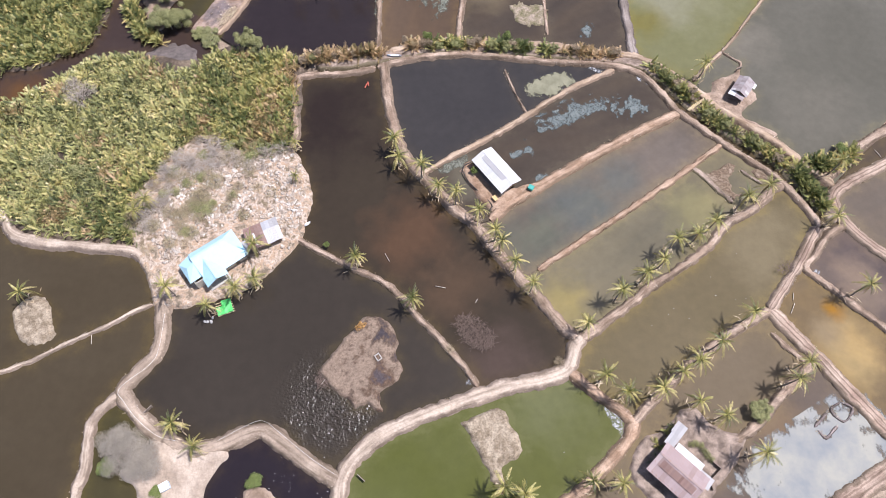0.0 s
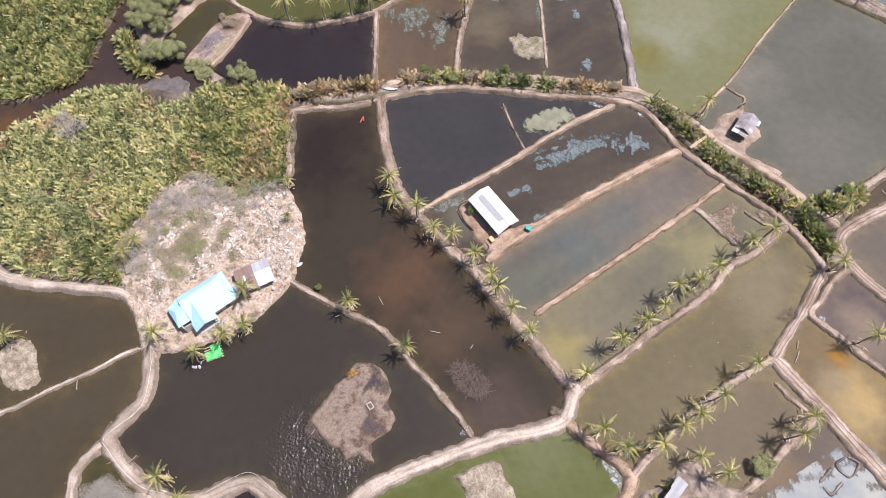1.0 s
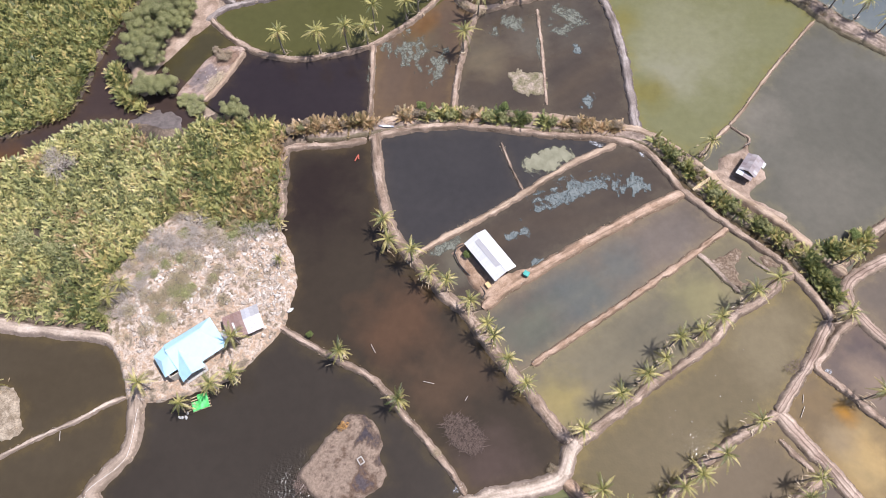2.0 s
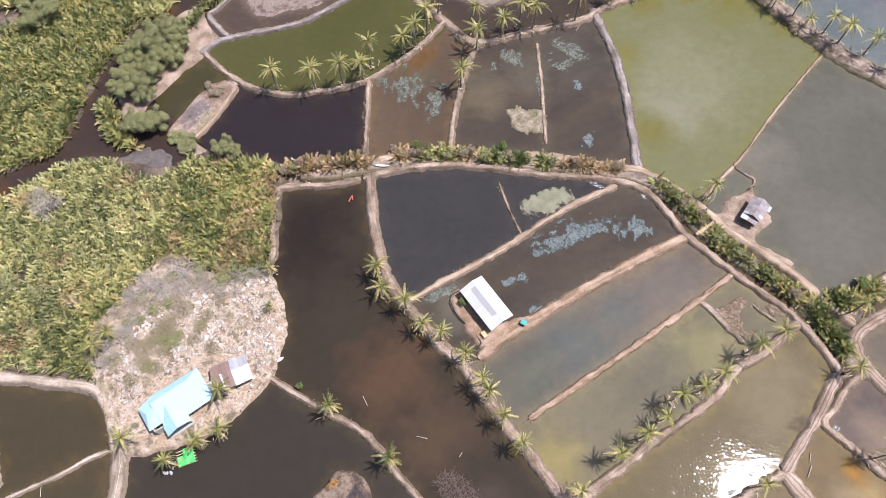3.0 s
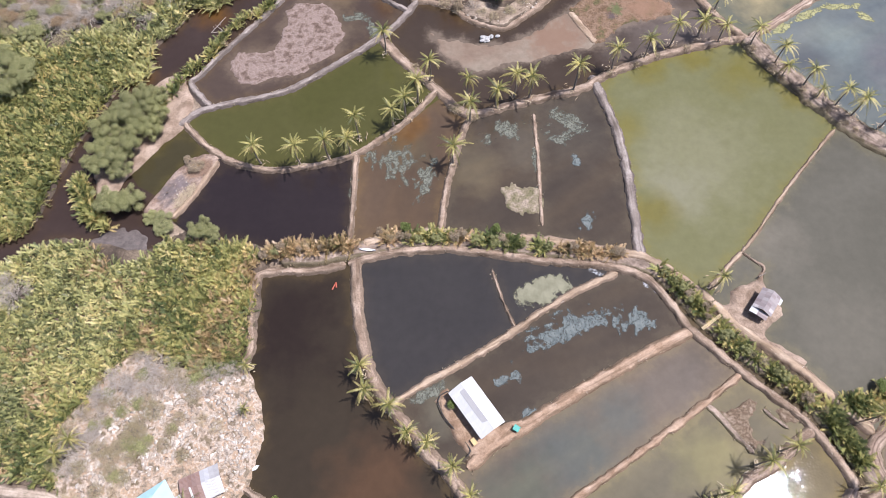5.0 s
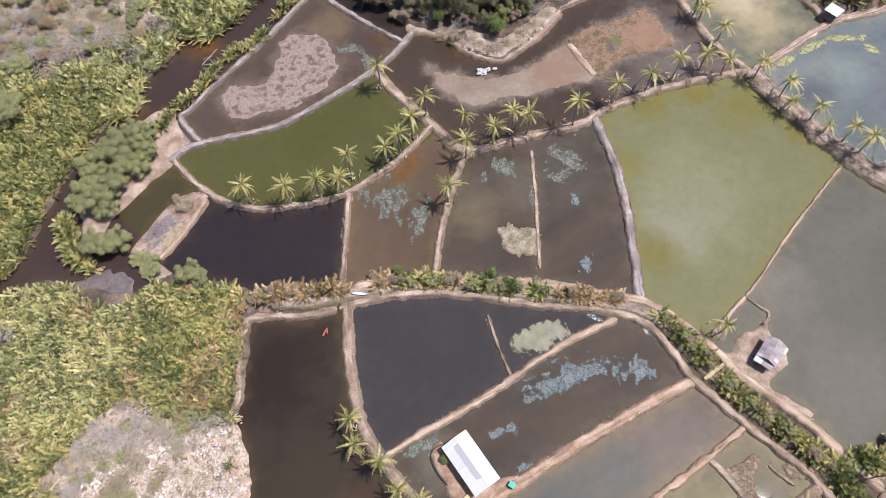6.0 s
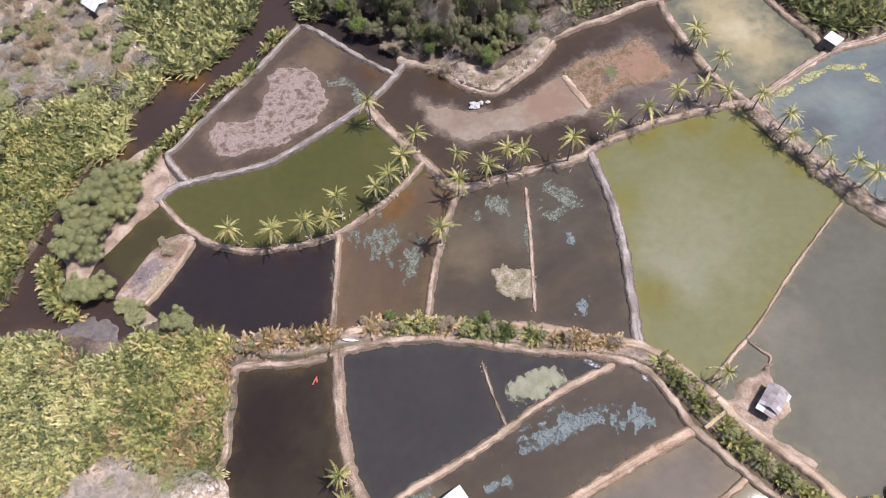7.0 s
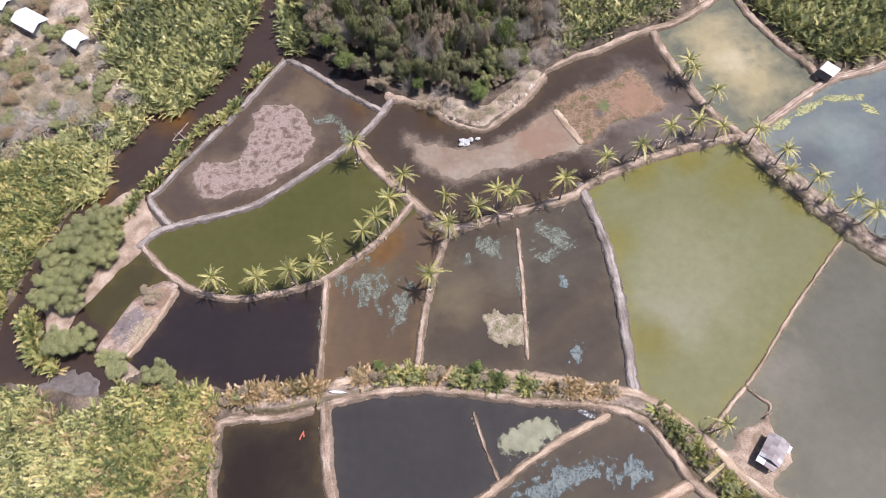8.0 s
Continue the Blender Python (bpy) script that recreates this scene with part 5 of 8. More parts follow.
def twig_tangle(name, look, radius, height, count, seed, width=0.035):
    """Bare branching twigs that fill a dome."""
    r = random.Random(seed)
    v, f = [], []

    def twig(p, d, ln, w, depth):
        q = p + d * ln
        s = d.cross(Vector((r.uniform(-1, 1), r.uniform(-1, 1), r.uniform(-1, 1)))).normalized() * w
        s2 = d.cross(s).normalized() * w
        k = len(v)
        v.extend([tuple(p - s), tuple(p + s), tuple(q + s * 0.6), tuple(q - s * 0.6), tuple(p - s2), tuple(p + s2), tuple(q + s2 * 0.6), tuple(q - s2 * 0.6)])
        f.extend([(k, k + 1, k + 2, k + 3), (k + 4, k + 5, k + 6, k + 7)])
        if depth:
            for _ in range(3):
                e = (d + Vector((r.gauss(0, 0.55), r.gauss(0, 0.55), r.gauss(0, 0.4)))).normalized()
                twig(p + d * ln * r.uniform(0.55, 1), e, ln * r.uniform(0.55, 0.8), w * 0.65, depth - 1)

    for i in range(count):
        a, e = r.uniform(0, 6.28), r.uniform(0.25, 1.4)
        d = Vector((math.cos(a) * math.cos(e), math.sin(a) * math.cos(e), math.sin(e)))
        twig(Vector((0, 0, 0)), d, (radius * math.cos(e) + height * math.sin(e)) * 0.45, width * 1.8, 3)
    return mesh_from(name, v, f, [look])


def crown_blobs(radius, height, n, seed):
    r = random.Random(seed)
    out = [(0, 0, height * 0.72, radius * (0.62 if n < 12 else 0.42))]
    for i in range(n):
        a, d = i * 2.4 + r.uniform(-0.5, 0.5), radius * r.uniform(0.35, 0.72)
        out.append((d * math.cos(a), d * math.sin(a), height * (r.uniform(0.5, 0.85) if n < 12 else r.uniform(0.3, 0.92)), radius * (r.uniform(0.26, 0.45) if n < 12 else r.uniform(0.2, 0.34))))
    return out


TREE_MESHES = {}


def tree(kind, x, y, z, radius, height, label="", category="tree", group="", name="tree"):
    """A broadleaf tree or bush of one of the kinds below; its crown and trunk are parts."""
    seed = int(abs(x * 3 + y * 7)) % 3
    if kind == "straw" and radius >= 1.7:
        kind = "scrub"
    key = (kind, seed)
    if key not in TREE_MESHES:
        s = 11 + seed * 5 + len(kind)
        if kind in ("mangrove", "woodland", "fresh", "brown", "orange", "rust", "grey", "scrub"):
            look = {"mangrove": MANGROVE_LEAF, "woodland": WOOD_LEAF, "fresh": FRESH_LEAF, "brown": BROWN_LEAF, "orange": ORANGE_LEAF, "rust": RUST_LEAF, "grey": GREY_SPRAY, "scrub": SCRUB_LEAF}[kind]
            n = {"mangrove": 21000, "woodland": 7000, "fresh": 4200, "brown": 4000, "orange": 700, "rust": 4000, "grey": 20000, "scrub": 2400}[kind]
            size = {"mangrove": 0.068, "woodland": 0.125, "fresh": 0.15, "brown": 0.12, "orange": 0.22, "rust": 0.11, "grey": 0.07, "scrub": 0.12}[kind]
            crown = spread_leaves("crown", look, crown_blobs(3, 4.5, {"mangrove": 20, "woodland": 16, "brown": 14, "scrub": 20}.get(kind, 9), s), n, size, s, 0.35, 0.4 if kind in ("grey", "scrub") else 1.0, 1.3 if kind == "mangrove" else 0.6)
            trunk = limbs("trunk", 4.2, 2.2, s)
        elif kind == "olive":
            blobs = [(1.9 * math.cos(k * 2.4) * (k % 3) / 2, 1.9 * math.sin(k * 2.4) * (k % 3) / 2, 1.2 + 0.5 * (k % 4), 0.9 + 0.3 * (k % 3)) for k in range(11)]
            crown = spread_leaves("crown", MANGROVE_LEAF, blobs, 900, 0.24, s, 0.2, 0.7)
            trunk = limbs("trunk", 3.4, 2.6, s, 12, 0.08, TWIG_STRAW, 0.1)
        elif kind == "bare":
            crown = twig_tangle("crown", TWIG_GREY, 3.0, 3.6, 26, s, 0.02)
            trunk = limbs("trunk", 3.0, 2.2, s, 9, 0.12, TWIG_GREY, 0.1)
        elif kind == "straw":
            crown = twig_tangle("crown", TWIG_STRAW, 3.2, 3.2, 34, s, 0.024)
            trunk = limbs("trunk", 2.4, 2.0, s, 7, 0.08, TWIG_STRAW, 0.1)
        TREE_MESHES[key] = (trunk, crown)
    trunk, crown = TREE_MESHES[key]
    root = new(name)
    for me, nm in ((trunk, "trunk"), (crown, "crown")):
        ob = new(nm, me)
        ob.parent = root
    base_h = 3.6 if kind in ("bare", "straw") else 4.5
    root.matrix_basis = Matrix.LocRotScale((x, y, z), Euler((0, 0, (x * 5 + y * 11) % 6.28)), (radius / 3, radius / 3, height / base_h))
    return tagged(root, label, category, group)


def nipa_shape(droop, seed, pairs=8):
    """A lighter feather leaf, one unit long: a rib and pointed leaflets."""
    r = random.Random(seed)
    v, f = [], []

    def rib(s):
        return np.array((s - 0.12 * droop * s * s, 0, 0.16 * s - droop * s * s))

    for i in range(4):
        c, w = rib(i / 3), 0.012
        v += [c + (0, w, 0), c - (0, w, 0)]
        if i:
            k = len(v)
            f.append((k - 4, k - 3, k - 1, k - 2))
    for i in range(pairs):
        s = 0.1 + 0.9 * (i + 0.5) / pairs
        c = rib(s)
        reach = 0.3 * math.sin(math.pi * min(1, 0.25 + 0.6 * s)) ** 0.6
        for sg in (-1, 1):
            k = len(v)
            w = 0.074 * r.uniform(0.75, 1.25)
            tip = c + np.array((0.85, sg * 0.55, 0.12 - r.uniform(0.05, 0.4))) * reach * r.uniform(0.75, 1.25)
            v += [c - (w, 0, 0), c + (w, 0, 0), tip]
            f.append((k, k + 1, k + 2))
    return np.array(v), f


# ---- nipa palms: thickets of tall feather leaves ----
def nipa_thicket(name, label, spots, leaves=7, length=3.6, seed=1, yellow=0.5, base=0.35, look=None):
    """Many clumps of upright feather leaves, joined; age turns each leaf from green to yellow and brown."""
    rng = np.random.default_rng(seed)
    shapes = []
    for k in range(3):
        sv, sf = nipa_shape(0.2 + 0.2 * k, 80 + k)
        tri = [t for q in sf for t in ((q,) if len(q) == 3 else ((q[0], q[1], q[2]), (q[0], q[2], q[3])))]
        shapes.append((sv, np.array(tri)))
    n, each = len(spots) * leaves, len(shapes[0][0])
    spot = np.repeat(np.array(spots), leaves, axis=0)
    foot = spot[:, :2] + rng.normal(0, 0.35, (n, 2))
    turn = np.radians(np.repeat(rng.uniform(0, 360, len(spots)), leaves) + np.tile(np.arange(leaves) * 137.5, len(spots)))
    up = rng.uniform(18, 74, n)
    size = length * np.repeat(rng.uniform(0.75, 1.2, len(spots)), leaves) * rng.uniform(0.75, 1.2, n)
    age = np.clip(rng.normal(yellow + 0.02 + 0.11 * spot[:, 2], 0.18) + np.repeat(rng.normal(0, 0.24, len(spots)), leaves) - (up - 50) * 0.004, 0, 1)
    pick = rng.integers(0, 3, n)
    local = np.stack([q[0] for q in shapes])[pick] * size[:, None, None]
    cu, su, ct, st = np.cos(np.radians(up))[:, None], np.sin(np.radians(up))[:, None], np.cos(turn)[:, None], np.sin(turn)[:, None]
    x1, z1, y1 = local[..., 0] * cu - local[..., 2] * su, local[..., 0] * su + local[..., 2] * cu, local[..., 1]
    v = np.stack([x1 * ct - y1 * st + foot[:, :1], x1 * st + y1 * ct + foot[:, 1:], z1 + base], -1).reshape(-1, 3)
    f = (np.stack([q[1] for q in shapes])[pick] + (np.arange(n) * each)[:, None, None]).reshape(-1, 3)
    me = quick_mesh(name, v, f, look or NIPA_LEAF)
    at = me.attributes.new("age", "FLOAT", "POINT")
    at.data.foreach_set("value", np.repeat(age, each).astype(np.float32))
    return tagged(new(name, me), label, "plants", kind="stuff")


def spots_in(shore, gap, seed, margin=0.5, skip=()):
    """Uneven spots inside an outline, with a slow change of tone; skip: round clearings."""
    rng = np.random.default_rng(seed)
    poly = outline(shore)
    px, py = [p[0] for p in poly], [p[1] for p in poly]
    xs, ys = np.meshgrid(np.arange(min(px), max(px), gap), np.arange(min(py), max(py), gap))
    xs = xs + rng.uniform(-0.45, 0.45, xs.shape) * gap
    ys = ys + rng.uniform(-0.45, 0.45, ys.shape) * gap
    ok = signed(xs, ys, poly) > margin
    for cx, cy, rad in skip:
        ok &= np.hypot(xs - cx, ys - cy) > rad * (1 + 0.25 * np.sin(3 * np.arctan2(ys - cy, xs - cx)))
    tone = rough_field(xs, ys, seed, [(26, 0.8), (9, 0.5)])
    return list(zip(xs[ok].tolist(), ys[ok].tolist(), tone[ok].tolist()))


def spots_along(line, gap, width, seed):
    rng = np.random.default_rng(seed)
    out = []
    for p in glide(line, gap):
        if wobble(p.x, p.y, 0.45, seed) < -0.22:
            continue
        out.append((p.x + rng.uniform(-width, width), p.y + rng.uniform(-width, width), rng.uniform(-0.8, 0.8) + 1.6 * wobble(p.x, p.y, 0.25, seed + 3)))
    return out

# ---- coconut palms: foot and trunk height ----
palm_row("palms along the winding dyke", [(-11.4, 79.1, 6), (-10.3, 74.9, 5), (-5.2, 71.8, 6.5), (-1.7, 67.3, 5.5), (2.1, 65.4, 6.5), (6.8, 61.5, 6), (10.1, 56.7, 6), (11.3, 54.4, 5.5), (14, 50, 6.5), (17.2, 45.3, 6.5)])
palm_row("palms beside the blue-roofed house", [(-18.1, 50.9, 6), (-6.4, 42, 5.5), (-54.8, 44, 6), (-38.7, 53.2, 6), (-38.1, 46.3, 5), (-41.7, 44.2, 5), (-46.5, 40.5, 5.5), (-32.6, 70.7, 2.8), (-33.5, 78.9, 3.6), (-83.9, 43, 5), (-49.4, 18, 5), (-45.2, 14.1, 4)])
palm_row("palms on the eastern row", [(54.9, 58.9, 7), (51.4, 56.4, 6), (46.3, 54.6, 7), (43.7, 50.8, 6), (39.7, 47.5, 6.5), (34.4, 43.8, 7), (27.4, 37.4, 6), (62.1, 64.3, 7), (67.2, 67, 7)])
palm_row("palms on the lower row", [(59.1, 39.4, 7), (51.7, 33.5, 8), (47.2, 30, 7), (44.3, 28.1, 6), (39.7, 24.6, 8), (29.7, 27.1, 7), (33.4, 24.1, 6.5)])
palm_row("palms round the brown-roofed house", [(67.7, 30, 7), (65, 26.7, 7), (46.8, 22.8, 5.5), (50.7, 20, 7), (56.3, 13.6, 7), (26, 8.8, 6), (31.1, 8.3, 6), (10.4, 7.5, 7), (14.1, 6.5, 5), (82.6, 45.2, 6.5), (83.9, 73.3, 7), (80.9, 61, 5), (59.4, 99.4, 6)])
palm_row("palms between the green ponds", [(-12.9, 159.5, 7.5), (-1.5, 151.1, 8), (-4.1, 144.8, 8), (-6.6, 140.3, 7.5), (-9.4, 138, 6), (-17.1, 134, 9.5), (-18.7, 129.7, 6.5), (-23.4, 128.3, 8), (-29.8, 126.6, 7.5), (-38.9, 126.6, 7.5)], 1.17)
palm_row("palms on the far row", [(7.7, 145.2, 8.5), (8.4, 139.7, 7), (14.5, 143.4, 7), (18.7, 146.7, 8.5), (22.2, 146.6, 8), (32.9, 149.2, 9), (4.9, 127.8, 7), (42.6, 155.9, 7.5), (50.6, 159.6, 6.5), (57.4, 163.8, 8)], 1.17)
palm_row("palms on the far eastern dyke", [(64.8, 167.3, 5), (69.3, 164.9, 6.2), (77.1, 164.2, 6.5), (82.1, 158.6, 6.5), (83, 154.7, 4), (87.6, 151.9, 6.2), (93.8, 146.2, 6.4), (96.9, 143.4, 6.6), (90.1, 148.6, 3.5), (64.9, 184.2, 6), (69.9, 175.7, 6), (66.4, 182.8, 5), (102.7, 140.2, 6.5), (106.9, 135.7, 6.5)], 1.17)
palm_row("palms beside the far houses", [(-81.3, 199.5, 5.5), (-78.1, 203.9, 5.5), (-83.2, 196.2, 4.5), (-63.2, 64, 4.5), (-64.9, 61.1, 4.5)])



def frond_litter():
    """Fallen dry fronds and husks round the feet of the palms."""
    rng = np.random.default_rng(41)
    v, f = [], []
    for foot_at in PALM_FEET:
        for _ in range(int(rng.integers(9, 20))):
            a, d = rng.uniform(0, 6.28), abs(rng.normal(0, 1.0))
            c = np.array((foot_at[0] + d * math.cos(a), foot_at[1] + d * math.sin(a), 0.93))
            b = rng.uniform(0, 6.28)
            along, over = np.array((math.cos(b), math.sin(b), 0)), np.array((-math.sin(b), math.cos(b), 0))
            ln, w = rng.uniform(0.25, 0.9), rng.uniform(0.05, 0.14)
            k = len(v)
            v += [c - along * ln, c + over * w + (0, 0, 0.06), c + along * ln, c - over * w + (0, 0, 0.1)]
            f.append((k, k + 1, k + 2, k + 3))
    me = quick_mesh("frond_litter", np.array(v), np.array(f), DEAD_LEAF_LITTER)
    tagged(new("frond_litter", me), "dry fallen fronds and husks on the palm dykes", "litter", kind="stuff")


frond_litter()

# ---- thickets ----
NIPA_SHORE = [(-145, 94.5), (-104, 90.8), (-97, 94), (-88.5, 100.5), (-83.5, 103.8), (-78, 104.6), (-72.5, 104.2), (-66.5, 100.6), (-60, 101), (-53.5, 106.9), (-37, 104.5), (-36.4, 100), (-35.6, 81), (-40.5, 77.5), (-47, 79.4), (-57, 81.9), (-62.7, 73.7), (-66.6, 68), (-66.8, 59.8), (-65.6, 56.5), (-79, 57.7), (-89, 58.9), (-96, 62), (-135, 68.8)]
CLEARINGS = [(-84, 93, 2.2), (-86, 76, 1.5), (-82, 74, 1.2)]
PALE_SPOTS, OLIVE_SPOTS, DRY_SPOTS = [], [], []
for q in spots_in(NIPA_SHORE, 1.1, 3, -0.2, CLEARINGS):
    side = q[0] + 62 - 0.5 * (q[1] - 84) + 14 * wobble(q[0], q[1], 0.06, 4) + 22 * wobble(q[0], q[1], 0.6, 9)
    dry = wobble(q[0], q[1], 0.16, 7) + 0.8 * wobble(q[0], q[1], 0.7, 3) + (0.16 if side > 0 else -0.1)
    (DRY_SPOTS if dry > 0.36 else (OLIVE_SPOTS if side > 0 else PALE_SPOTS)).append(q)
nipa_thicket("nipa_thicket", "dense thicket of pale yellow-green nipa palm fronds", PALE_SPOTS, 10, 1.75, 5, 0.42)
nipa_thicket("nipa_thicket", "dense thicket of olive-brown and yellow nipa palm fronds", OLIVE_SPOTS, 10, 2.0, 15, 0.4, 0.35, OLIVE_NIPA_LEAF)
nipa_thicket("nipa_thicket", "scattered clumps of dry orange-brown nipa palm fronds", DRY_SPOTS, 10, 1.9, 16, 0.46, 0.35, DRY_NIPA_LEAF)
NORTH_SHORE = [(-132, 98.3), (-103, 101), (-93, 104.5), (-88.2, 107.5), (-86.6, 111.5), (-85.2, 117.6), (-84.4, 125.2), (-82.6, 132.4), (-79.4, 140.3), (-77.4, 147.3), (-76, 158), (-84, 162), (-93.8, 160), (-103, 153), (-109, 143.8), (-152, 144)]
nipa_thicket("nipa_thicket", "green nipa palms along the far creek bank", spots_in(NORTH_SHORE, 1.05, 8, 0.3), 9, 2.2, 6, 0.34, 0.35, OLIVE_NIPA_LEAF)
CREEK_BEND = [(-115, 150), (-86, 155), (-76, 148), (-70.3, 153), (-72, 160), (-66, 169), (-70.4, 175), (-82, 173), (-84, 166), (-100, 163), (-127, 163)]
nipa_thicket("nipa_thicket", "yellowing nipa palms at the creek bend", spots_in(CREEK_BEND, 1.2, 9, -0.5, [(-76, 167, 3), (-95, 160, 4)]), 8, 2.3, 7, 0.42)
FAR_CREEK = [(-67.2, 173.4), (-56, 175.5), (-49, 186), (-46, 199), (-46.5, 222), (-87, 226), (-81, 195), (-71, 182)]
nipa_thicket("nipa_thicket", "tall green nipa palms beside the upper creek", spots_in(FAR_CREEK, 1.2, 10, -0.5), 8, 2.7, 8, 0.22)
WOOD_EDGE = [(-34, 194), (-36.5, 203), (-36, 224), (-29, 224), (-29, 199), (-30, 191)]
nipa_thicket("nipa_thicket", "green nipa palms at the edge of the woods", spots_in(WOOD_EDGE, 1.3, 11, 0.2), 7, 3.3, 9, 0.25)
NORTH_REEDS = [(36, 192), (42, 194.5), (51, 199.2), (58, 202.5), (66, 207), (62, 225), (37, 225)]
nipa_thicket("nipa_thicket", "dark green nipa palms behind the far bank", spots_in(NORTH_REEDS, 1.3, 12, 0.2), 7, 2.6, 10, 0.2)
EAST_REEDS = [(86.5, 208), (90.5, 201.5), (95, 195), (99, 190.8), (104, 189.3), (112, 191.6), (137, 199.5), (148, 233), (85, 234)]
nipa_thicket("nipa_thicket", "dense green nipa palms behind the corner hut", spots_in(EAST_REEDS, 1.35, 13, 0.2), 8, 3.2, 11, 0.22)
bank_bushes = []
for line, gap, long, yellow, says in (
    ([(-35.4, 103.6), (-28.7, 104.8), (-20.6, 105.6), (-15.2, 106.8)], 0.42, 2.2, 0.56, "orange-brown dry nipa palms on the bank"),
    ([(-10.5, 108.8), (-6.6, 108.5)], 0.5, 2.0, 0.72, "orange-brown dry nipa palms lining the ditch"),
    ([(-4, 108.4), (1.2, 109.2), (5, 109)], 0.4, 1.9, 0.5, "yellowing nipa palms lining the ditch"),
    ([(5.6, 109), (9.4, 108.9)], 0.55, 1.8, 0.66, "dry brown nipa palms lining the ditch"),
    ([(10, 108.8), (19, 107.9), (25.8, 107.2)], 0.36, 2.0, 0.06, "leafy dark green nipa palms lining the ditch"),
    ([(28.5, 107.1), (36.7, 106.7), (41, 106)], 0.48, 1.7, 0.62, "yellow-brown dry nipa palms lining the ditch"),
    ([(49.1, 102.5), (53.2, 97.9), (57.2, 93.1)], 0.4, 1.8, 0.32, "green nipa palms lining the ditch"),
    ([(58.8, 90.4), (65.6, 84.3), (70.6, 80.3), (75.3, 75.3)], 0.42, 1.8, 0.34, "green nipa palms and shrubs lining the ditch"),
    ([(77.1, 74.8), (79.1, 69.8), (81.9, 65.7)], 0.34, 2.1, 0.2, "dense green bank plants"),
    ([(-66, 141), (-61, 152), (-56.7, 157.5), (-52, 168), (-46, 173), (-40.6, 182.5), (-37.3, 189)], 0.95, 2.0, 0.4, "nipa palms fringing the creek dyke"),
    ([(-79.5, 121), (-78, 117.5), (-75.8, 114), (-73, 111), (-70.5, 109.8)], 0.22, 2.1, 0.42, "nipa palms fringing the creek mouth"),
    ([(81, 77), (86, 76), (91, 79)], 0.5, 2.2, 0.35, "palm scrub beside the dyke junction"),
    ([(38.2, 13.4), (39.8, 15.8), (41.2, 17.2), (42.6, 18.6)], 0.4, 1.6, 0.3, "small palms beside the brown-roofed house"),
):
    chance = random.Random(int(line[0][0] * 10 + yellow * 100))
    for q in glide(line, 1.7) if 106 > line[0][0] > -36 and 80 < line[0][1] < 111 else ():
        roll = chance.random()
        kind = "none" if roll < 0.45 else ("brown" if roll < 0.45 + yellow * 0.5 else ("scrub" if roll < 0.62 + yellow * 0.4 else "mangrove"))
        if kind != "none":
            what = {"brown": "low reddish-brown dry shrub on the ditch bank", "scrub": "low straw-coloured shrub on the ditch bank", "mangrove": "low grey-green shrub on the ditch bank"}[kind]
            bank_bushes.append((kind, q.x + chance.uniform(-0.9, 0.9), q.y + chance.uniform(-0.9, 0.9), chance.uniform(0.95, 1.55), chance.uniform(1.5, 2.3), what))
    nipa_thicket("nipa_fringe", says, spots_along(line, gap * 0.7, 0.8, int(gap * 100 + long * 10)), 12, long, int(long * 31 + yellow * 100), yellow, 0.45, DRY_NIPA_LEAF if yellow > 0.54 else OLIVE_NIPA_LEAF)

for kind, x, y, r, h, what in bank_bushes:
    tree(kind, x, y, 0.55, r, h, what, "bush", "bank bushes", "bank_shrub")

# ---- trees and bushes: kind, foot, crown radius, height ----
for x, y, r, h in [(-72.3, 138, 4.2, 4.2), (-68.5, 142.1, 3.6, 4), (-74.7, 131.8, 3.8, 4), (-68.9, 129.1, 3.8, 4), (-64.4, 138.5, 3.2, 3.6), (-74.5, 124, 3.8, 3.6), (-65.4, 133.6, 3.2, 3.4), (-69.8, 123.4, 3.4, 3.2), (-68.1, 136.3, 3.8, 4.4), (-74.3, 135.6, 3.4, 3.8), (-74.9, 128.3, 3.4, 3.6), (-68.5, 134, 3.6, 4), (-71.8, 126.7, 3.4, 3.8), (-65.8, 144, 2.6, 3)]:
    tree("mangrove", x, y, 0.4, r * 1.04, h * 1.4, "rounded grey-green mangrove tree on the creek bank", "tree", "mangroves on the creek bank", "mangrove_tree")
for x, y, r, h in [(-70.9, 114.6, 3.4, 3.4), (-65.8, 115, 3.8, 3.8), (-67.9, 113.7, 3, 3.4), (-48.3, 108.5, 3, 3.2), (-46.1, 107.4, 2.4, 2.6), (-100.1, 148.5, 5.5, 4.5), (-105.4, 152, 5, 4.5), (-102.5, 144.3, 4.5, 4)]:
    tree("mangrove", x, y, 0.35, r, h * 1.3, "rounded grey-green mangrove bush beside the creek", "bush", "mangroves on the creek bank", "mangrove_bush")
for x, y, r, h in [(-57.7, 110.3, 3.2, 1.6), (-60.6, 111.8, 2.2, 1.4)]:
    tree("mangrove", x, y, 0.35, r, h, "low grey-green scrub beside the dark pond", "bush", "dry scrub", "pond_scrub")
for x, y, r, h in [(-4.8, 110.6, 1.3, 2), (14.6, 110.9, 1.2, 2)]:
    tree("fresh", x, y, 0.6, r, h, "small round green bush on the ditch bank", "bush", "bank bushes", "green_bush")
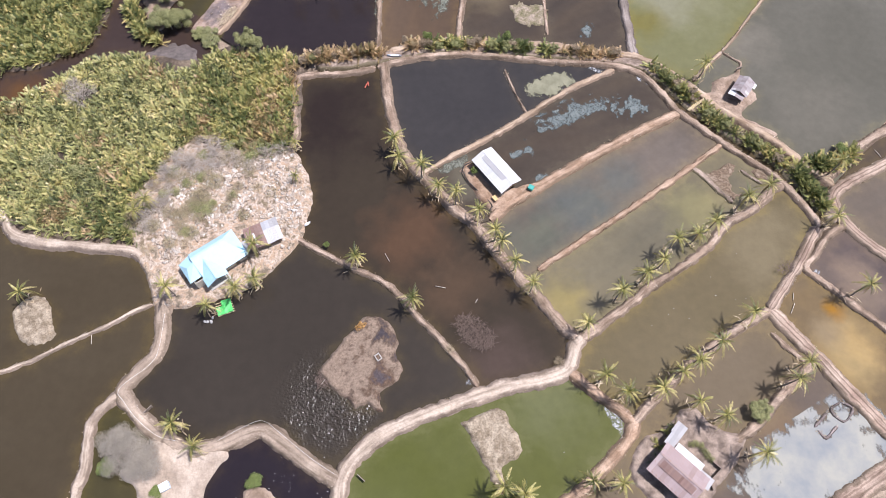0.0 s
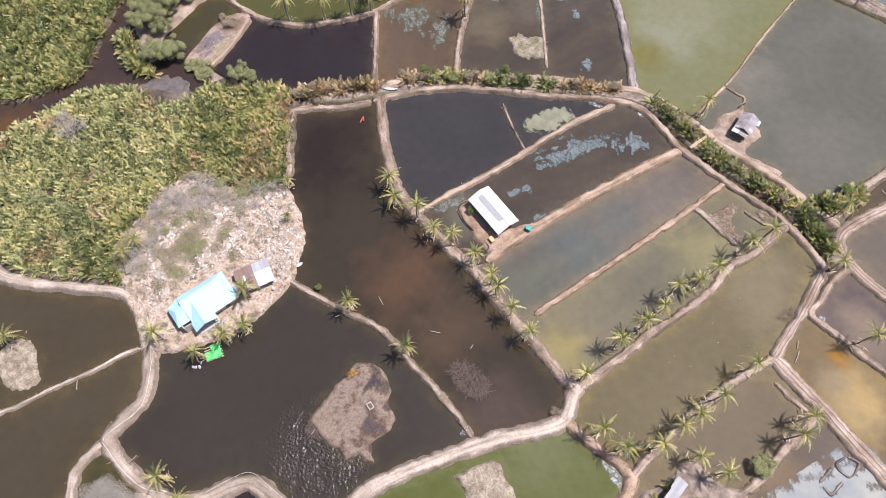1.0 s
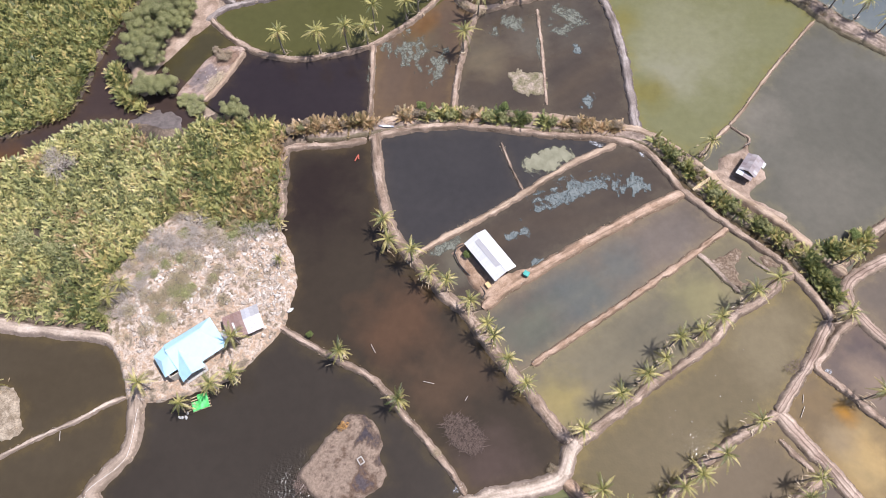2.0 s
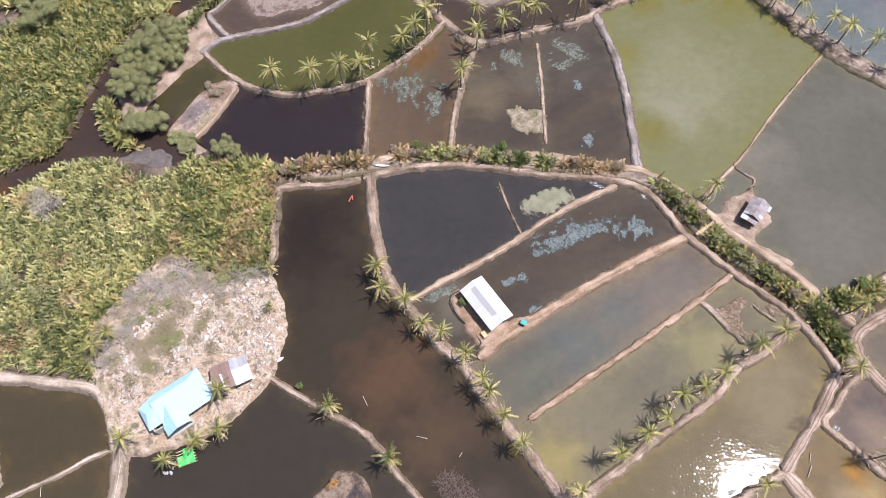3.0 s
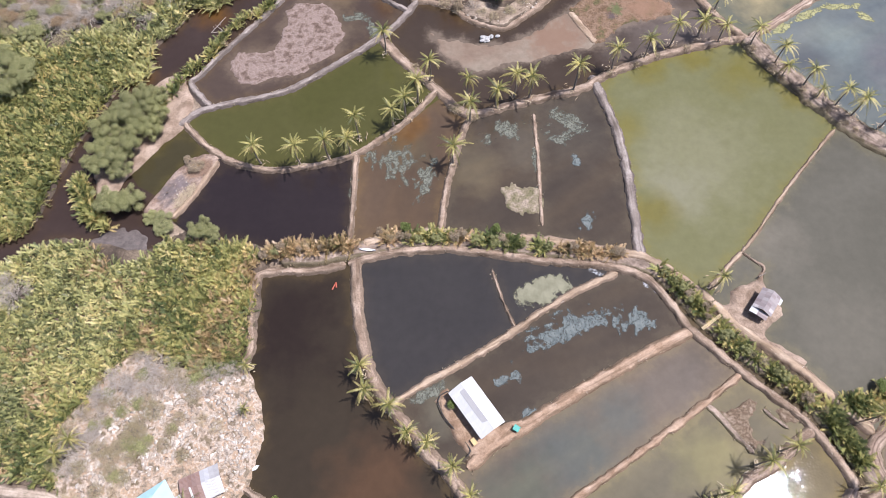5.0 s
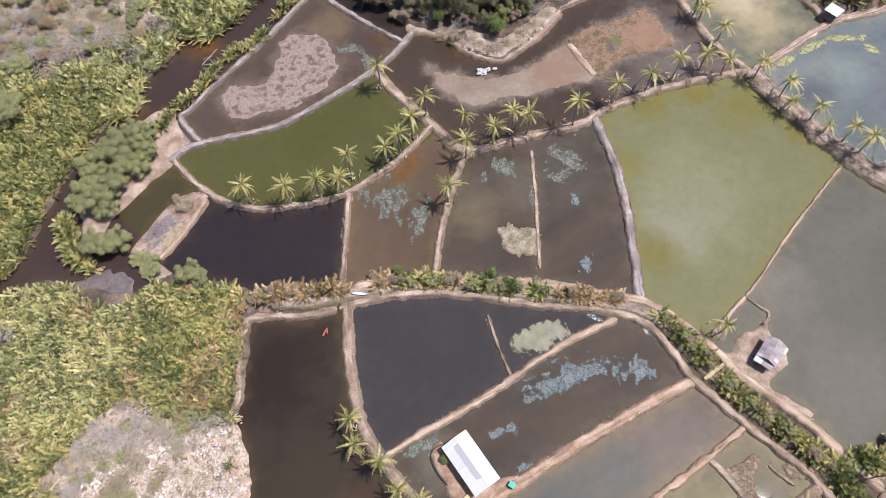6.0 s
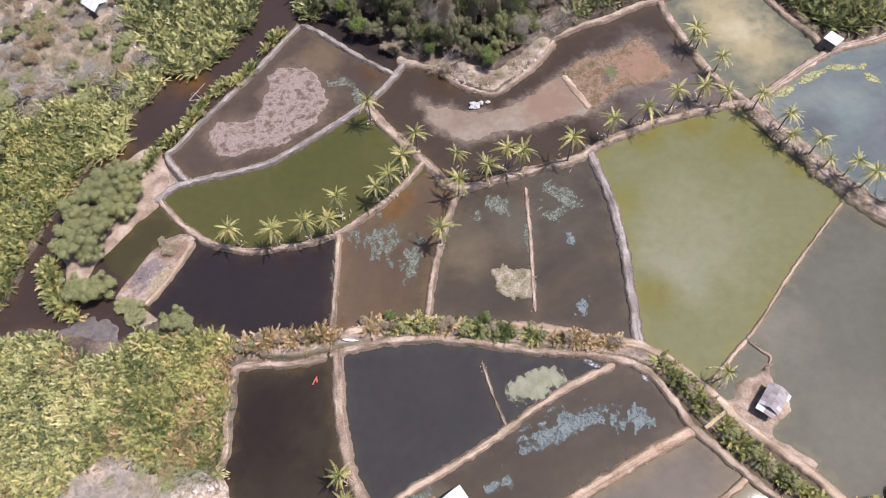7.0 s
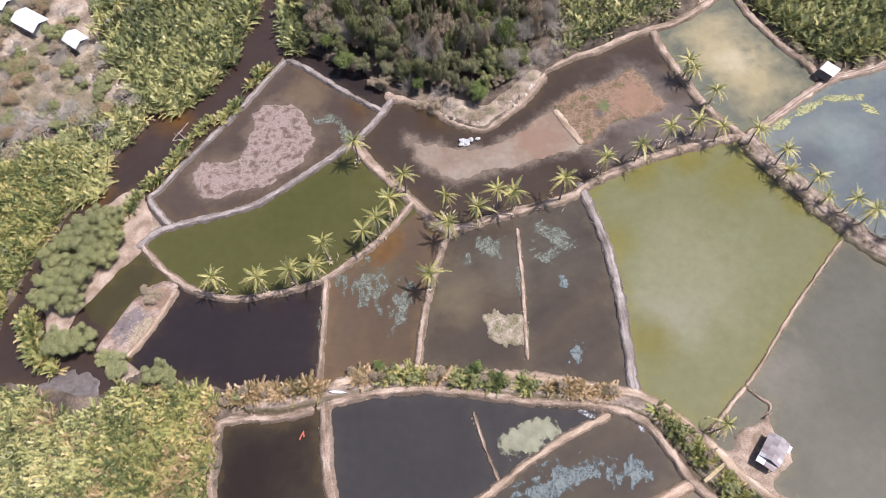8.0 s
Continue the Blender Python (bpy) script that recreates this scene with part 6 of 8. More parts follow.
for x, y, r, h in [(-57, 74.5, 4, 3), (-52.3, 78, 3.8, 2.8), (-60.6, 72.7, 2.6, 2.2), (-47.5, 76.1, 2.6, 2), (-63.1, 64.5, 2.2, 1.8), (-84.6, 92.3, 3.6, 3.2), (-87.4, 95, 2.4, 2.6), (-60.8, 66.5, 2.4, 2)]:
    tree("bare", x, y, 0.7, r, h, "leafless grey dry bush on rubble ground", "bush", "dry scrub", "bare_bush")
for x, y, r, h in [(-52.6, 68.1, 2.4, 1.3), (-47.2, 64.1, 2, 1.1), (-45.4, 69, 1.8, 1), (-41.1, 69.1, 1.6, 0.9), (-54.3, 55.5, 1.6, 0.9), (-57.8, 55.4, 2, 1.1), (-37.9, 67.7, 1.6, 0.9), (-62.4, 54.2, 1.6, 0.8), (-43.3, 62.2, 1.8, 1), (-53.4, 65.9, 3, 1.8), (-56.3, 61.2, 3, 1.5), (-50.4, 70.2, 2.6, 1.4), (-59, 62.6, 2.4, 1.4), (-46.3, 66.8, 2, 1.2), (-43.5, 73.2, 2.2, 1.2), (-62, 59.3, 2.2, 1.2), (-53.5, 58, 2, 1.2)]:
    tree("straw", x, y, 0.8, r, h, "low straw-coloured dry scrub among rubble", "bush", "dry scrub", "dry_bush")
for x, y, r, h in [(-53.8, 64.3, 1.8, 1.6), (-56.6, 70.2, 1.6, 1.4), (-87.4, 74.3, 3.4, 2.8), (-81.6, 73.1, 2.6, 2.4)]:
    tree("olive", x, y, 0.8, r, h, "olive-green low bush among dry scrub", "bush", "dry scrub", "olive_bush")
for x, y, r, h in [(-56.5, 13, 5.6, 5.5), (-53.9, 11.7, 4, 4.4), (-59.6, 14.6, 3.8, 4.2)]:
    tree("grey", x, y, 0.6, r, h, "large leafless grey tree on the islet", "tree", "grey trees on the islet", "bare_tree")
for x, y, r, h in [(-61.3, 10.8, 2, 1.8), (-51.9, 6.6, 1.3, 1.2), (-34.2, 8.3, 1.7, 1.8)]:
    tree("fresh", x, y, 0.4, r, h, "leafy light green bush at the water edge", "bush", "waterside bushes", "green_bush")
for x, y, r, h in [(59.1, 21.6, 2.3, 2.2), (60.4, 22.4, 1.8, 1.6)]:
    tree("mangrove", x, y, 0.5, r, h, "grey-green round bush beside the house path", "bush", "waterside bushes", "grey_bush")
for x, y, r, h in [(-53.5, 124.6, 2.2, 1.6), (-55.4, 126.5, 1.4, 1.2), (-52.3, 125.5, 1.2, 1)]:
    tree("brown", x, y, 0.6, r, h, "reddish-brown withered brush on the islet", "bush", "", "withered_bush")
for x, y, r, h in [(-54.7, 64.1, 2.6, 1.3), (-52.6, 66.2, 2.4, 1.2), (-50.5, 63.7, 2, 1), (-52.8, 61.4, 1.8, 1), (-56, 58.5, 2, 1), (-55.8, 62.9, 2.2, 1.2)]:
    tree("straw", x, y, 0.9, r, h, "low straw-green dry grass in the yard", "grass", "dry scrub", "dry_grass")
for x, y, r, h in [(-51.3, 63, 2.2, 1.4), (-54, 64.1, 2, 1.4), (-50.1, 64.8, 1.4, 1.2), (-54.8, 58.5, 1.6, 1.2), (-46, 66.9, 1.3, 1.1)]:
    tree("olive", x, y, 0.9, r, h, "olive-green low bush in the stony yard", "bush", "dry scrub", "olive_bush")
for x, y, r, h in [(17, 189.3, 3.2, 9), (18.3, 183.7, 2.8, 8), (16.5, 179.8, 2.2, 6)]:
    tree("mangrove", x, y, 1.0, r, h, "tall green broadleaf tree in dense woods", "tree", "woodland trees", "woodland_tree")
for x, y, r, h in [(-3, 182.5, 2.4, 8), (1.5, 182, 2.4, 9), (5.3, 181.5, 2.6, 9), (8.4, 180, 2.2, 7), (-8, 187, 2.6, 8), (12.4, 178.7, 1.8, 5)]:
    tree("woodland", x, y, 1.0, r, h, "olive-green broadleaf tree over the water edge", "tree", "woodland trees", "woodland_tree")
for x, y, r, h in [(15.2, 177.9, 1.9, 4), (0.5, 179, 1.6, 4.5)]:
    tree("fresh", x, y, 1.0, r, h, "bright green leafy tree in the woods", "tree", "woodland trees", "woodland_tree")
for x, y, r, h in [(-94, 196.8, 3.4, 4.6), (-100.7, 186, 2.8, 3), (-77.5, 181.6, 2.6, 2.8), (-108, 202.2, 2.6, 4)]:
    tree("mangrove", x, y, 0.7, r, h, "leafy green tree among dry scrub by the houses", "tree", "hillside scrub", "scrub_tree")
for x, y, r, h in [(10.7, 172.8, 1.8, 1.2), (13.8, 171.5, 1.8, 1.2), (17.9, 173.4, 2, 1.3), (21.2, 176.6, 2, 1.4), (24.4, 180, 2, 1.3), (4.6, 174.1, 1.6, 1.2), (1.2, 175.5, 1.6, 1.2), (27.9, 183.5, 2, 1.3)]:
    tree("straw", x, y, 0.9, r, h, "low straw-brown dry scrub on the wooded shore", "bush", "hillside scrub", "dry_bush")
for x, y, r, h in [(-28.9, 194.9, 2.4, 6), (-24.3, 192.9, 2.6, 6), (-19.1, 190, 2.2, 6.5), (-22.3, 195.6, 2.8, 7)]:
    tree("woodland", x, y, 1.0, r, h, "olive-green broadleaf tree over the water edge", "tree", "woodland trees", "woodland_tree")
for x, y, r, h in [(-11.1, 181.8, 1.8, 1.6), (-9.4, 181, 1.6, 1.4)]:
    tree("brown", x, y, 0.8, r, h, "dry brown brush at the end of the mud dyke", "bush", "hillside scrub", "dry_bush")
for x, y, r, h in [(-53.4, 125.1, 0.9, 1)]:
    tree("orange", x, y, 0.7, r, h, "orange-brown withered bush on the islet", "bush", "", "withered_bush")
for x, y, r, h in [(-16.7, 37.6, 1.15, 1.9)]:
    tree("orange", x, y, 0.6, r, h, "orange-brown withered bush at the islet shore", "bush", "", "withered_bush")
for x, y, r, h in [(-24.9, 55.3, 0.8, 1.3), (88, 79.5, 1.6, 2)]:
    tree("fresh", x, y, 0.6, r, h, "small bright green bush on the dyke", "bush", "bank bushes", "green_bush")
for x, y, r, h in [(0.9, 33.4, 0.9, 0.8), (62.1, 88.4, 1.4, 1), (63.6, 85.4, 1.2, 0.9), (22.2, 30.9, 1, 1.2)]:
    tree("straw", x, y, 0.6, r, h, "tuft of dry straw-coloured grass on the dyke", "grass", "dry tufts", "dry_tuft")
for x, y, r, h in [(77.3, 162.7, 1.1, 1), (80.6, 156.9, 1.2, 1), (82.4, 153.7, 1, 1), (86.6, 150.3, 1.2, 1.1), (87.7, 146.5, 1, 0.9), (91.4, 144.7, 1.2, 1), (94.7, 141, 1.1, 1), (96.6, 139.3, 1, 1), (42, 154.2, 0.9, 0.8), (48.6, 156.9, 1, 0.8), (54, 160, 0.9, 0.8), (61.4, 162.7, 1, 0.9), (5.4, 142.1, 1.1, 1), (9.2, 140.4, 1.2, 1), (4.2, 142.8, 1, 0.9), (-5.2, 155.2, 0.9, 0.8), (-3.7, 152.2, 1, 0.8)]:
    tree("straw", x, y, 0.8, r, h, "dry palm stubs and straw at the palm feet", "bush", "dry tufts", "dry_tuft")
for x, y, r, h in [(45.8, 15.4, 0.8, 1.2), (46.6, 15.6, 0.8, 1.2), (47.5, 15.2, 0.8, 1.2), (48.1, 14.5, 0.8, 1.2), (48.6, 13.6, 0.8, 1.2), (48.9, 12.8, 0.8, 1.2)]:
    tree("olive", x, y, 0.8, r, h, "dark green clipped hedge bush beside the house", "bush", "hedge bushes", "hedge_bush")
for x, y, r, h in [(6.2, 73.3, 1, 1.6)]:
    tree("fresh", x, y, 0.75, r, h, "round green shrub at the corner of the hut", "bush", "", "garden_shrub")
for x, y, r, h in [(-17.7, 186.6, 2.8, 5), (-0.4, 187.7, 2.2, 6), (14.7, 176.6, 2.8, 5), (-23.1, 192.3, 2.2, 5.5), (0.7, 181.3, 1.2, 3), (17, 202.3, 2.4, 5)]:
    tree("fresh", x, y, 1.0, r, h, "bright green leafy tree at the edge of the woods", "tree", "woodland trees", "leafy_tree")
for x, y, r, h in [(18.1, 187.2, 4.2, 8), (15.4, 193.6, 3.8, 8), (13.4, 183.5, 3.2, 7), (22.4, 195.2, 3.4, 7), (7.9, 186.8, 3.2, 6), (8.5, 194.3, 3.4, 7), (4.1, 200, 3.6, 7), (-5.9, 201, 3.4, 7), (-11.1, 193.5, 3.4, 7), (-2.1, 194.1, 3.2, 6), (-17.4, 202.1, 3.6, 7), (-26.3, 202.9, 3.4, 6), (-27.8, 195.9, 3, 5), (-6.5, 183.9, 2.8, 5), (-13.5, 185.7, 2.6, 5), (25, 187.6, 3, 6), (27.6, 200.6, 3.2, 6), (12.6, 206.8, 3.4, 7)]:
    tree("woodland", x, y, 1.0, r, h, "dark green broadleaf tree in dense woods", "tree", "woodland trees", "woodland_tree")
for x, y, r, h in [(0.3, 210.1, 3.8, 8), (-10.7, 211.2, 3.8, 8), (-22.8, 213.1, 3.6, 7), (-32.9, 211.2, 3.4, 7), (8.2, 216.2, 3.8, 8), (20, 214.8, 3.6, 7), (30.1, 212.7, 3.4, 7), (-6.9, 222.7, 3.8, 8), (-19.1, 223.9, 3.8, 8), (14.1, 226.8, 3.8, 8), (22.2, 183.8, 2.4, 5), (6.9, 202.9, 3.2, 7), (0.4, 185, 2.6, 6), (-11.6, 201.1, 3.2, 7), (-21.1, 194.2, 2.8, 6)]:
    tree("woodland", x, y, 1.0, r, h, "olive-green broadleaf tree in dense woods", "tree", "woodland trees", "woodland_tree")
for x, y, r, h in [(-18.5, 195.8, 3.2, 5), (-14.1, 192.7, 2.8, 4), (-21.2, 201.6, 3, 5), (-6.9, 192, 2.6, 5), (-1.7, 201.5, 2.6, 5), (3.6, 192.9, 2.6, 5), (4.7, 174.5, 1.8, 2), (28.9, 195.3, 3, 4), (31.4, 203, 3, 4), (19.6, 181.6, 2, 3), (-7.9, 181.6, 2.4, 3)]:
    tree("brown", x, y, 1.0, r, h, "half-bare brown tree in the dry woods", "tree", "woodland trees", "dry_tree")
for x, y, r, h in [(34, 199.1, 3.6, 4), (29.3, 188.3, 3, 3.5), (34.4, 192.3, 2.6, 3), (25.1, 183.3, 2.4, 3), (5.9, 178.4, 2.4, 2.6), (8.7, 174.5, 2, 2), (-2.3, 181.4, 2.6, 3.4), (12, 179.8, 2.4, 3)]:
    tree("bare", x, y, 1.0, r, h, "leafless grey tree at the edge of the woods", "tree", "woodland trees", "bare_tree")
for x, y, r, h in [(-93.8, 196.9, 3.6, 4.5), (-107.4, 203.5, 3, 3.5), (-99.5, 184.8, 3.4, 3), (-98.2, 187.5, 2.6, 3), (-76.9, 183, 3, 2.8), (-86.6, 206.8, 2.8, 3), (-88.4, 187.2, 2.4, 2), (-100.7, 178.1, 3, 2.2), (-83.5, 165.3, 3.4, 2.4), (-69.9, 164.7, 2.4, 2)]:
    tree("olive", x, y, 0.7, r, h, "leafy green tree among dry scrub by the houses", "tree", "hillside scrub", "scrub_tree")
for x, y, r, h in [(-92, 191.2, 3.2, 3), (-90.1, 169.9, 4.6, 3), (-95.6, 169.3, 4, 2.6), (-83.9, 171.8, 4, 2.6), (-93.1, 165.3, 3.6, 2.4), (-72.3, 178, 3.2, 2.4), (-68.2, 175.5, 2.6, 2.2), (-79.1, 172, 3, 2.4), (-98.4, 165.2, 4, 2.6), (-74.8, 168, 2.6, 2)]:
    tree("bare", x, y, 0.7, r, h, "leafless grey dry bush on the hillside", "bush", "hillside scrub", "bare_bush")
for x, y, r, h in [(-84, 186.5, 3, 1.6), (-88.3, 181.1, 3.2, 1.6), (-94.1, 176.7, 3.4, 1.6), (-98.4, 172.4, 3.2, 1.6), (-79, 178.4, 3, 1.6), (-77.3, 188.5, 2.4, 1.4), (-84.2, 176.7, 3, 1.6), (-92.3, 184.8, 2.6, 1.4), (-94.8, 160.9, 3, 1.5), (-53.3, 161.3, 1, 0.9), (-77.6, 205.6, 2.6, 1.8), (-74.5, 201.8, 2, 1.5), (95.7, 188.8, 2.2, 1.4), (94.4, 192.5, 2, 1.4), (38.4, 197.9, 3, 2), (62, 204.8, 3, 1.6), (56, 202.1, 2.6, 1.4)]:
    tree("straw", x, y, 0.7, r, h, "low straw-brown dry scrub", "bush", "hillside scrub", "dry_bush")

# the rest of the woods
r = random.Random(19)
for x, y, tone in spots_in([(-28, 196), (-10, 189), (2, 183), (20, 182), (28, 189), (35, 203), (38, 240), (-28, 240)], 2.9, 21, 0.8):
    pick = r.random()
    kind = "woodland" if pick < 0.34 else ("brown" if pick < 0.56 else ("fresh" if pick < 0.6 else ("grey" if pick < 0.8 else "bare")))
    if x > 25.5:
        kind = "grey" if pick < 0.55 else "brown"
    says = {"woodland": "olive-green broadleaf tree in dense woods", "brown": "half-bare brown tree in the dry woods", "fresh": "bright green leafy tree in the woods", "bare": "leafless grey tree in the dry woods", "grey": "leafless grey-brown tree in the dry woods"}[kind]
    tree(kind, x, y, 0.9, r.uniform(1.3, 3.6), r.uniform(4.5, 13), says, "tree", "woodland trees", "woodland_tree" if kind == "woodland" else "dry_tree")
# dry scrub that closes the yard towards the nipa palms
for x, y, tone in spots_in([(-36, 78.5), (-44, 80.5), (-57, 82), (-63, 75), (-67, 66), (-67, 57), (-62, 58), (-58, 68), (-50, 72), (-42, 73)], 2.6, 29, 0.2):
    kind = ("bare", "straw", "straw", "bare", "olive")[int(r.random() * 5)]
    says = "leafless grey dry bush on rubble ground" if kind == "bare" else ("low straw-coloured dry scrub among rubble" if kind == "straw" else "olive-green low bush among dry scrub")
    tree(kind, x, y, 0.7, r.uniform(1.2, 2.4), r.uniform(1.0, 2.0), says, "bush", "dry scrub", "yard_bush")
# scrub on the hillside by the creek
for x, y, tone in spots_in([(-70, 176), (-84, 168), (-118, 162), (-124, 212), (-108, 216), (-84, 196), (-78, 186)], 2.9, 23, 0.5, [(-101.8, 201.2, 6), (-87.8, 194.6, 4)]):
    pick = r.random()
    kind = "bare" if pick < 0.1 else ("grey" if pick < 0.2 else ("scrub" if pick < 0.42 else ("mangrove" if pick < 0.58 else ("brown" if pick < 0.74 else ("rust" if pick < 0.86 else "none")))))
    if kind == "none":
        continue
    says = {"bare": "leafless grey dry bush on the hillside", "grey": "grey-brown leafless thicket on the hillside", "scrub": "low straw-brown dry scrub", "mangrove": "grey-green bush on the hillside", "brown": "dry brown bush on the hillside", "rust": "rusty brown withered bush on the hillside"}[kind]
    tree(kind, x, y, 0.6, r.uniform(1.4, 3.2), r.uniform(1.2, 3.2), says, "bush", "hillside scrub", "hillside_bush")

# ---- buildings ----
def metal_roof(name, tones, rough=0.4, rust=None, vary=True):
    """Sheet roofing: tone per sheet, dirt streaks, spots of rust."""
    m, t, b = nodes_of(name)
    src = t.nodes.new("ShaderNodeObjectInfo").outputs["Random"]
    n = len(tones) - 1
    col = ramp(t, src, [(i / max(1, n), c) for i, c in enumerate(tones)]) if n else mix(t, 0.0, tones[0], tones[0])
    col = mix(t, 0.5, col, ramp(t, noise_node(t, 1.1, 5, 0.65), [(0.3, (0.8, 0.79, 0.78)), (0.6, (1, 1, 1)), (0.8, (1.06, 1.06, 1.06))]), "MULTIPLY")
    if rust:
        col = mix(t, ramp(t, noise_node(t, 0.9, 6, 0.7), [(0.52, (0, 0, 0)), (0.66, (1, 1, 1))]), col, rust)
    t.links.new(col, b.inputs["Base Color"])
    b.inputs["Roughness"].default_value = rough
    bump(t, b, noise_node(t, 5.0, 3), 0.15, 0.05)
    return m


def plain_look(name, colour, rough=0.7, grain=0.25, scale=4.0, metal=0.0):
    m, t, b = nodes_of(name)
    lo = tuple(c * (1 - grain) for c in colour)
    hi = tuple(min(1.0, c * (1 + grain)) for c in colour)
    t.links.new(ramp(t, noise_node(t, scale, 5, 0.65), [(0.3, lo), (0.7, hi)]), b.inputs["Base Color"])
    b.inputs["Roughness"].default_value, b.inputs["Metallic"].default_value = rough, metal
    bump(t, b, noise_node(t, scale * 4, 4), 0.25, 0.03)
    return m


BLUE_ROOF = metal_roof("pale_blue_roof_paint", [(0.42, 0.66, 0.77), (0.46, 0.7, 0.8)], 0.35)
WHITE_ROOF = metal_roof("white_roof_sheet", [(0.58, 0.58, 0.58), (0.66, 0.66, 0.66)], 0.35)
PALE_ROOF = metal_roof("pale_worn_sheet", [(0.4, 0.4, 0.42), (0.5, 0.5, 0.52)], 0.45)
ZINC_ROOF = metal_roof("zinc_roof_sheet", [(0.34, 0.33, 0.33), (0.44, 0.43, 0.43), (0.38, 0.36, 0.36)], 0.4)
RUST_ROOF = metal_roof("rusty_roof_sheet", [(0.2, 0.12, 0.1), (0.3, 0.2, 0.17), (0.24, 0.16, 0.14)], 0.7, (0.2, 0.09, 0.05))
PINK_ROOF = metal_roof("faded_red_roof_sheet", [(0.29, 0.21, 0.195), (0.36, 0.275, 0.265), (0.33, 0.25, 0.245), (0.43, 0.345, 0.335)], 0.65, (0.3, 0.17, 0.13))
PATCH_ROOF = metal_roof("patched_roof_sheet", [(0.3, 0.26, 0.26), (0.42, 0.38, 0.37), (0.24, 0.19, 0.19), (0.55, 0.52, 0.51)], 0.55, (0.34, 0.22, 0.18))
WALL_PAINT = plain_look("cream_wall_paint", (0.55, 0.5, 0.42))
WALL_WOOD = plain_look("weathered_wall_boards", (0.2, 0.155, 0.12), 0.85, 0.35, 7)
WALL_BAMBOO = plain_look("woven_bamboo_wall", (0.32, 0.25, 0.16), 0.8, 0.3, 9)
TIMBER = plain_look("grey_timber", (0.24, 0.2, 0.165), 0.85, 0.3, 8)
GLASS_DARK = plain_look("dark_window_glass", (0.03, 0.035, 0.04), 0.08, 0.1)
CONCRETE = plain_look("concrete", (0.42, 0.4, 0.37), 0.85, 0.2, 5)
WHITE_STUFF = plain_look("white_plastic", (0.74, 0.74, 0.72), 0.5, 0.12)


def box(name, parent, look, size, at, turn=0.0, label="", bevel=0.02, tilt=0.0):
    bm = bmesh.new()
    bmesh.ops.create_cube(bm, size=1.0, matrix=Matrix.Diagonal((*size, 1)))
    if bevel:
        bmesh.ops.bevel(bm, geom=bm.edges[:], offset=min(bevel, min(size) * 0.3), segments=1, affect="EDGES")
    ob = part(name, bm, look, parent, label)
    ob.matrix_basis = pose(*at, tilt, 0, turn)
    return ob


def slab(name, parent, look, corners, thick=0.06, label=""):
    """A flat roof slope or panel with thickness."""
    bm = bmesh.new()
    f = bm.faces.new([bm.verts.new(c) for c in corners])
    f.normal_update()
    n = f.normal.copy()
    if n.z < 0:
        n = -n
    ext = bmesh.ops.extrude_face_region(bm, geom=[f])
    bmesh.ops.translate(bm, verts=[g for g in ext["geom"] if isinstance(g, bmesh.types.BMVert)], vec=-n * thick)
    bmesh.ops.recalc_face_normals(bm, faces=bm.faces[:])
    return part(name, bm, look, parent, label)


SHEETS = {}


def sheet_mesh(look, width, length):
    """One corrugated roofing sheet that runs down +y from the ridge."""
    key = (look.name, round(width, 2), round(length, 2))
    if key not in SHEETS:
        n, v, f = 10, [], []
        for lay in (0.0, -0.02):
            for j in (0, 1):
                for i in range(n + 1):
                    v.append((width * (i / n - 0.5), length * j, lay + (0.028 if i % 2 else 0.0)))
        for i in range(n):
            a = n + 1
            f += [(i, i + 1, a + i + 1, a + i), (2 * a + i + 1, 2 * a + i, 3 * a + i, 3 * a + i + 1), (i + 1, i, 2 * a + i, 2 * a + i + 1), (a + i, a + i + 1, 3 * a + i + 1, 3 * a + i)]
        SHEETS[key] = mesh_from("roof_sheet", v, f, [look])
    return SHEETS[key]


def sheet_slope(root, look, u0, u1, v_ridge, z_ridge, v_eave, z_eave, width, seed=1, bands=1):
    """A roof slope laid with sheets, each a little uneven."""
    r = random.Random(seed)
    n = max(1, round((u1 - u0) / width))
    w = (u1 - u0) / n
    run, drop = v_eave - v_ridge, z_eave - z_ridge
    full = math.hypot(run, drop)
    ang = math.degrees(math.atan2(drop, abs(run)))
    for k in range(bands):
        me = sheet_mesh(look, w * 1.05, full / bands * (1.04 if bands > 1 else 1))
        for i in range(n):
            s = k / bands
            ob = new("roof_sheet", me)
            ob.parent = root
            up = 0.016 * (i % 2) + 0.03 * (bands - 1 - k) + r.uniform(0, 0.012)
            ob.matrix_basis = pose(u0 + (i + 0.5) * w, v_ridge + run * s, z_ridge + drop * s + up, 0, 0, 0 if run > 0 else 180) @ pose(0, 0, 0, ang, 0, r.uniform(-0.5, 0.5))


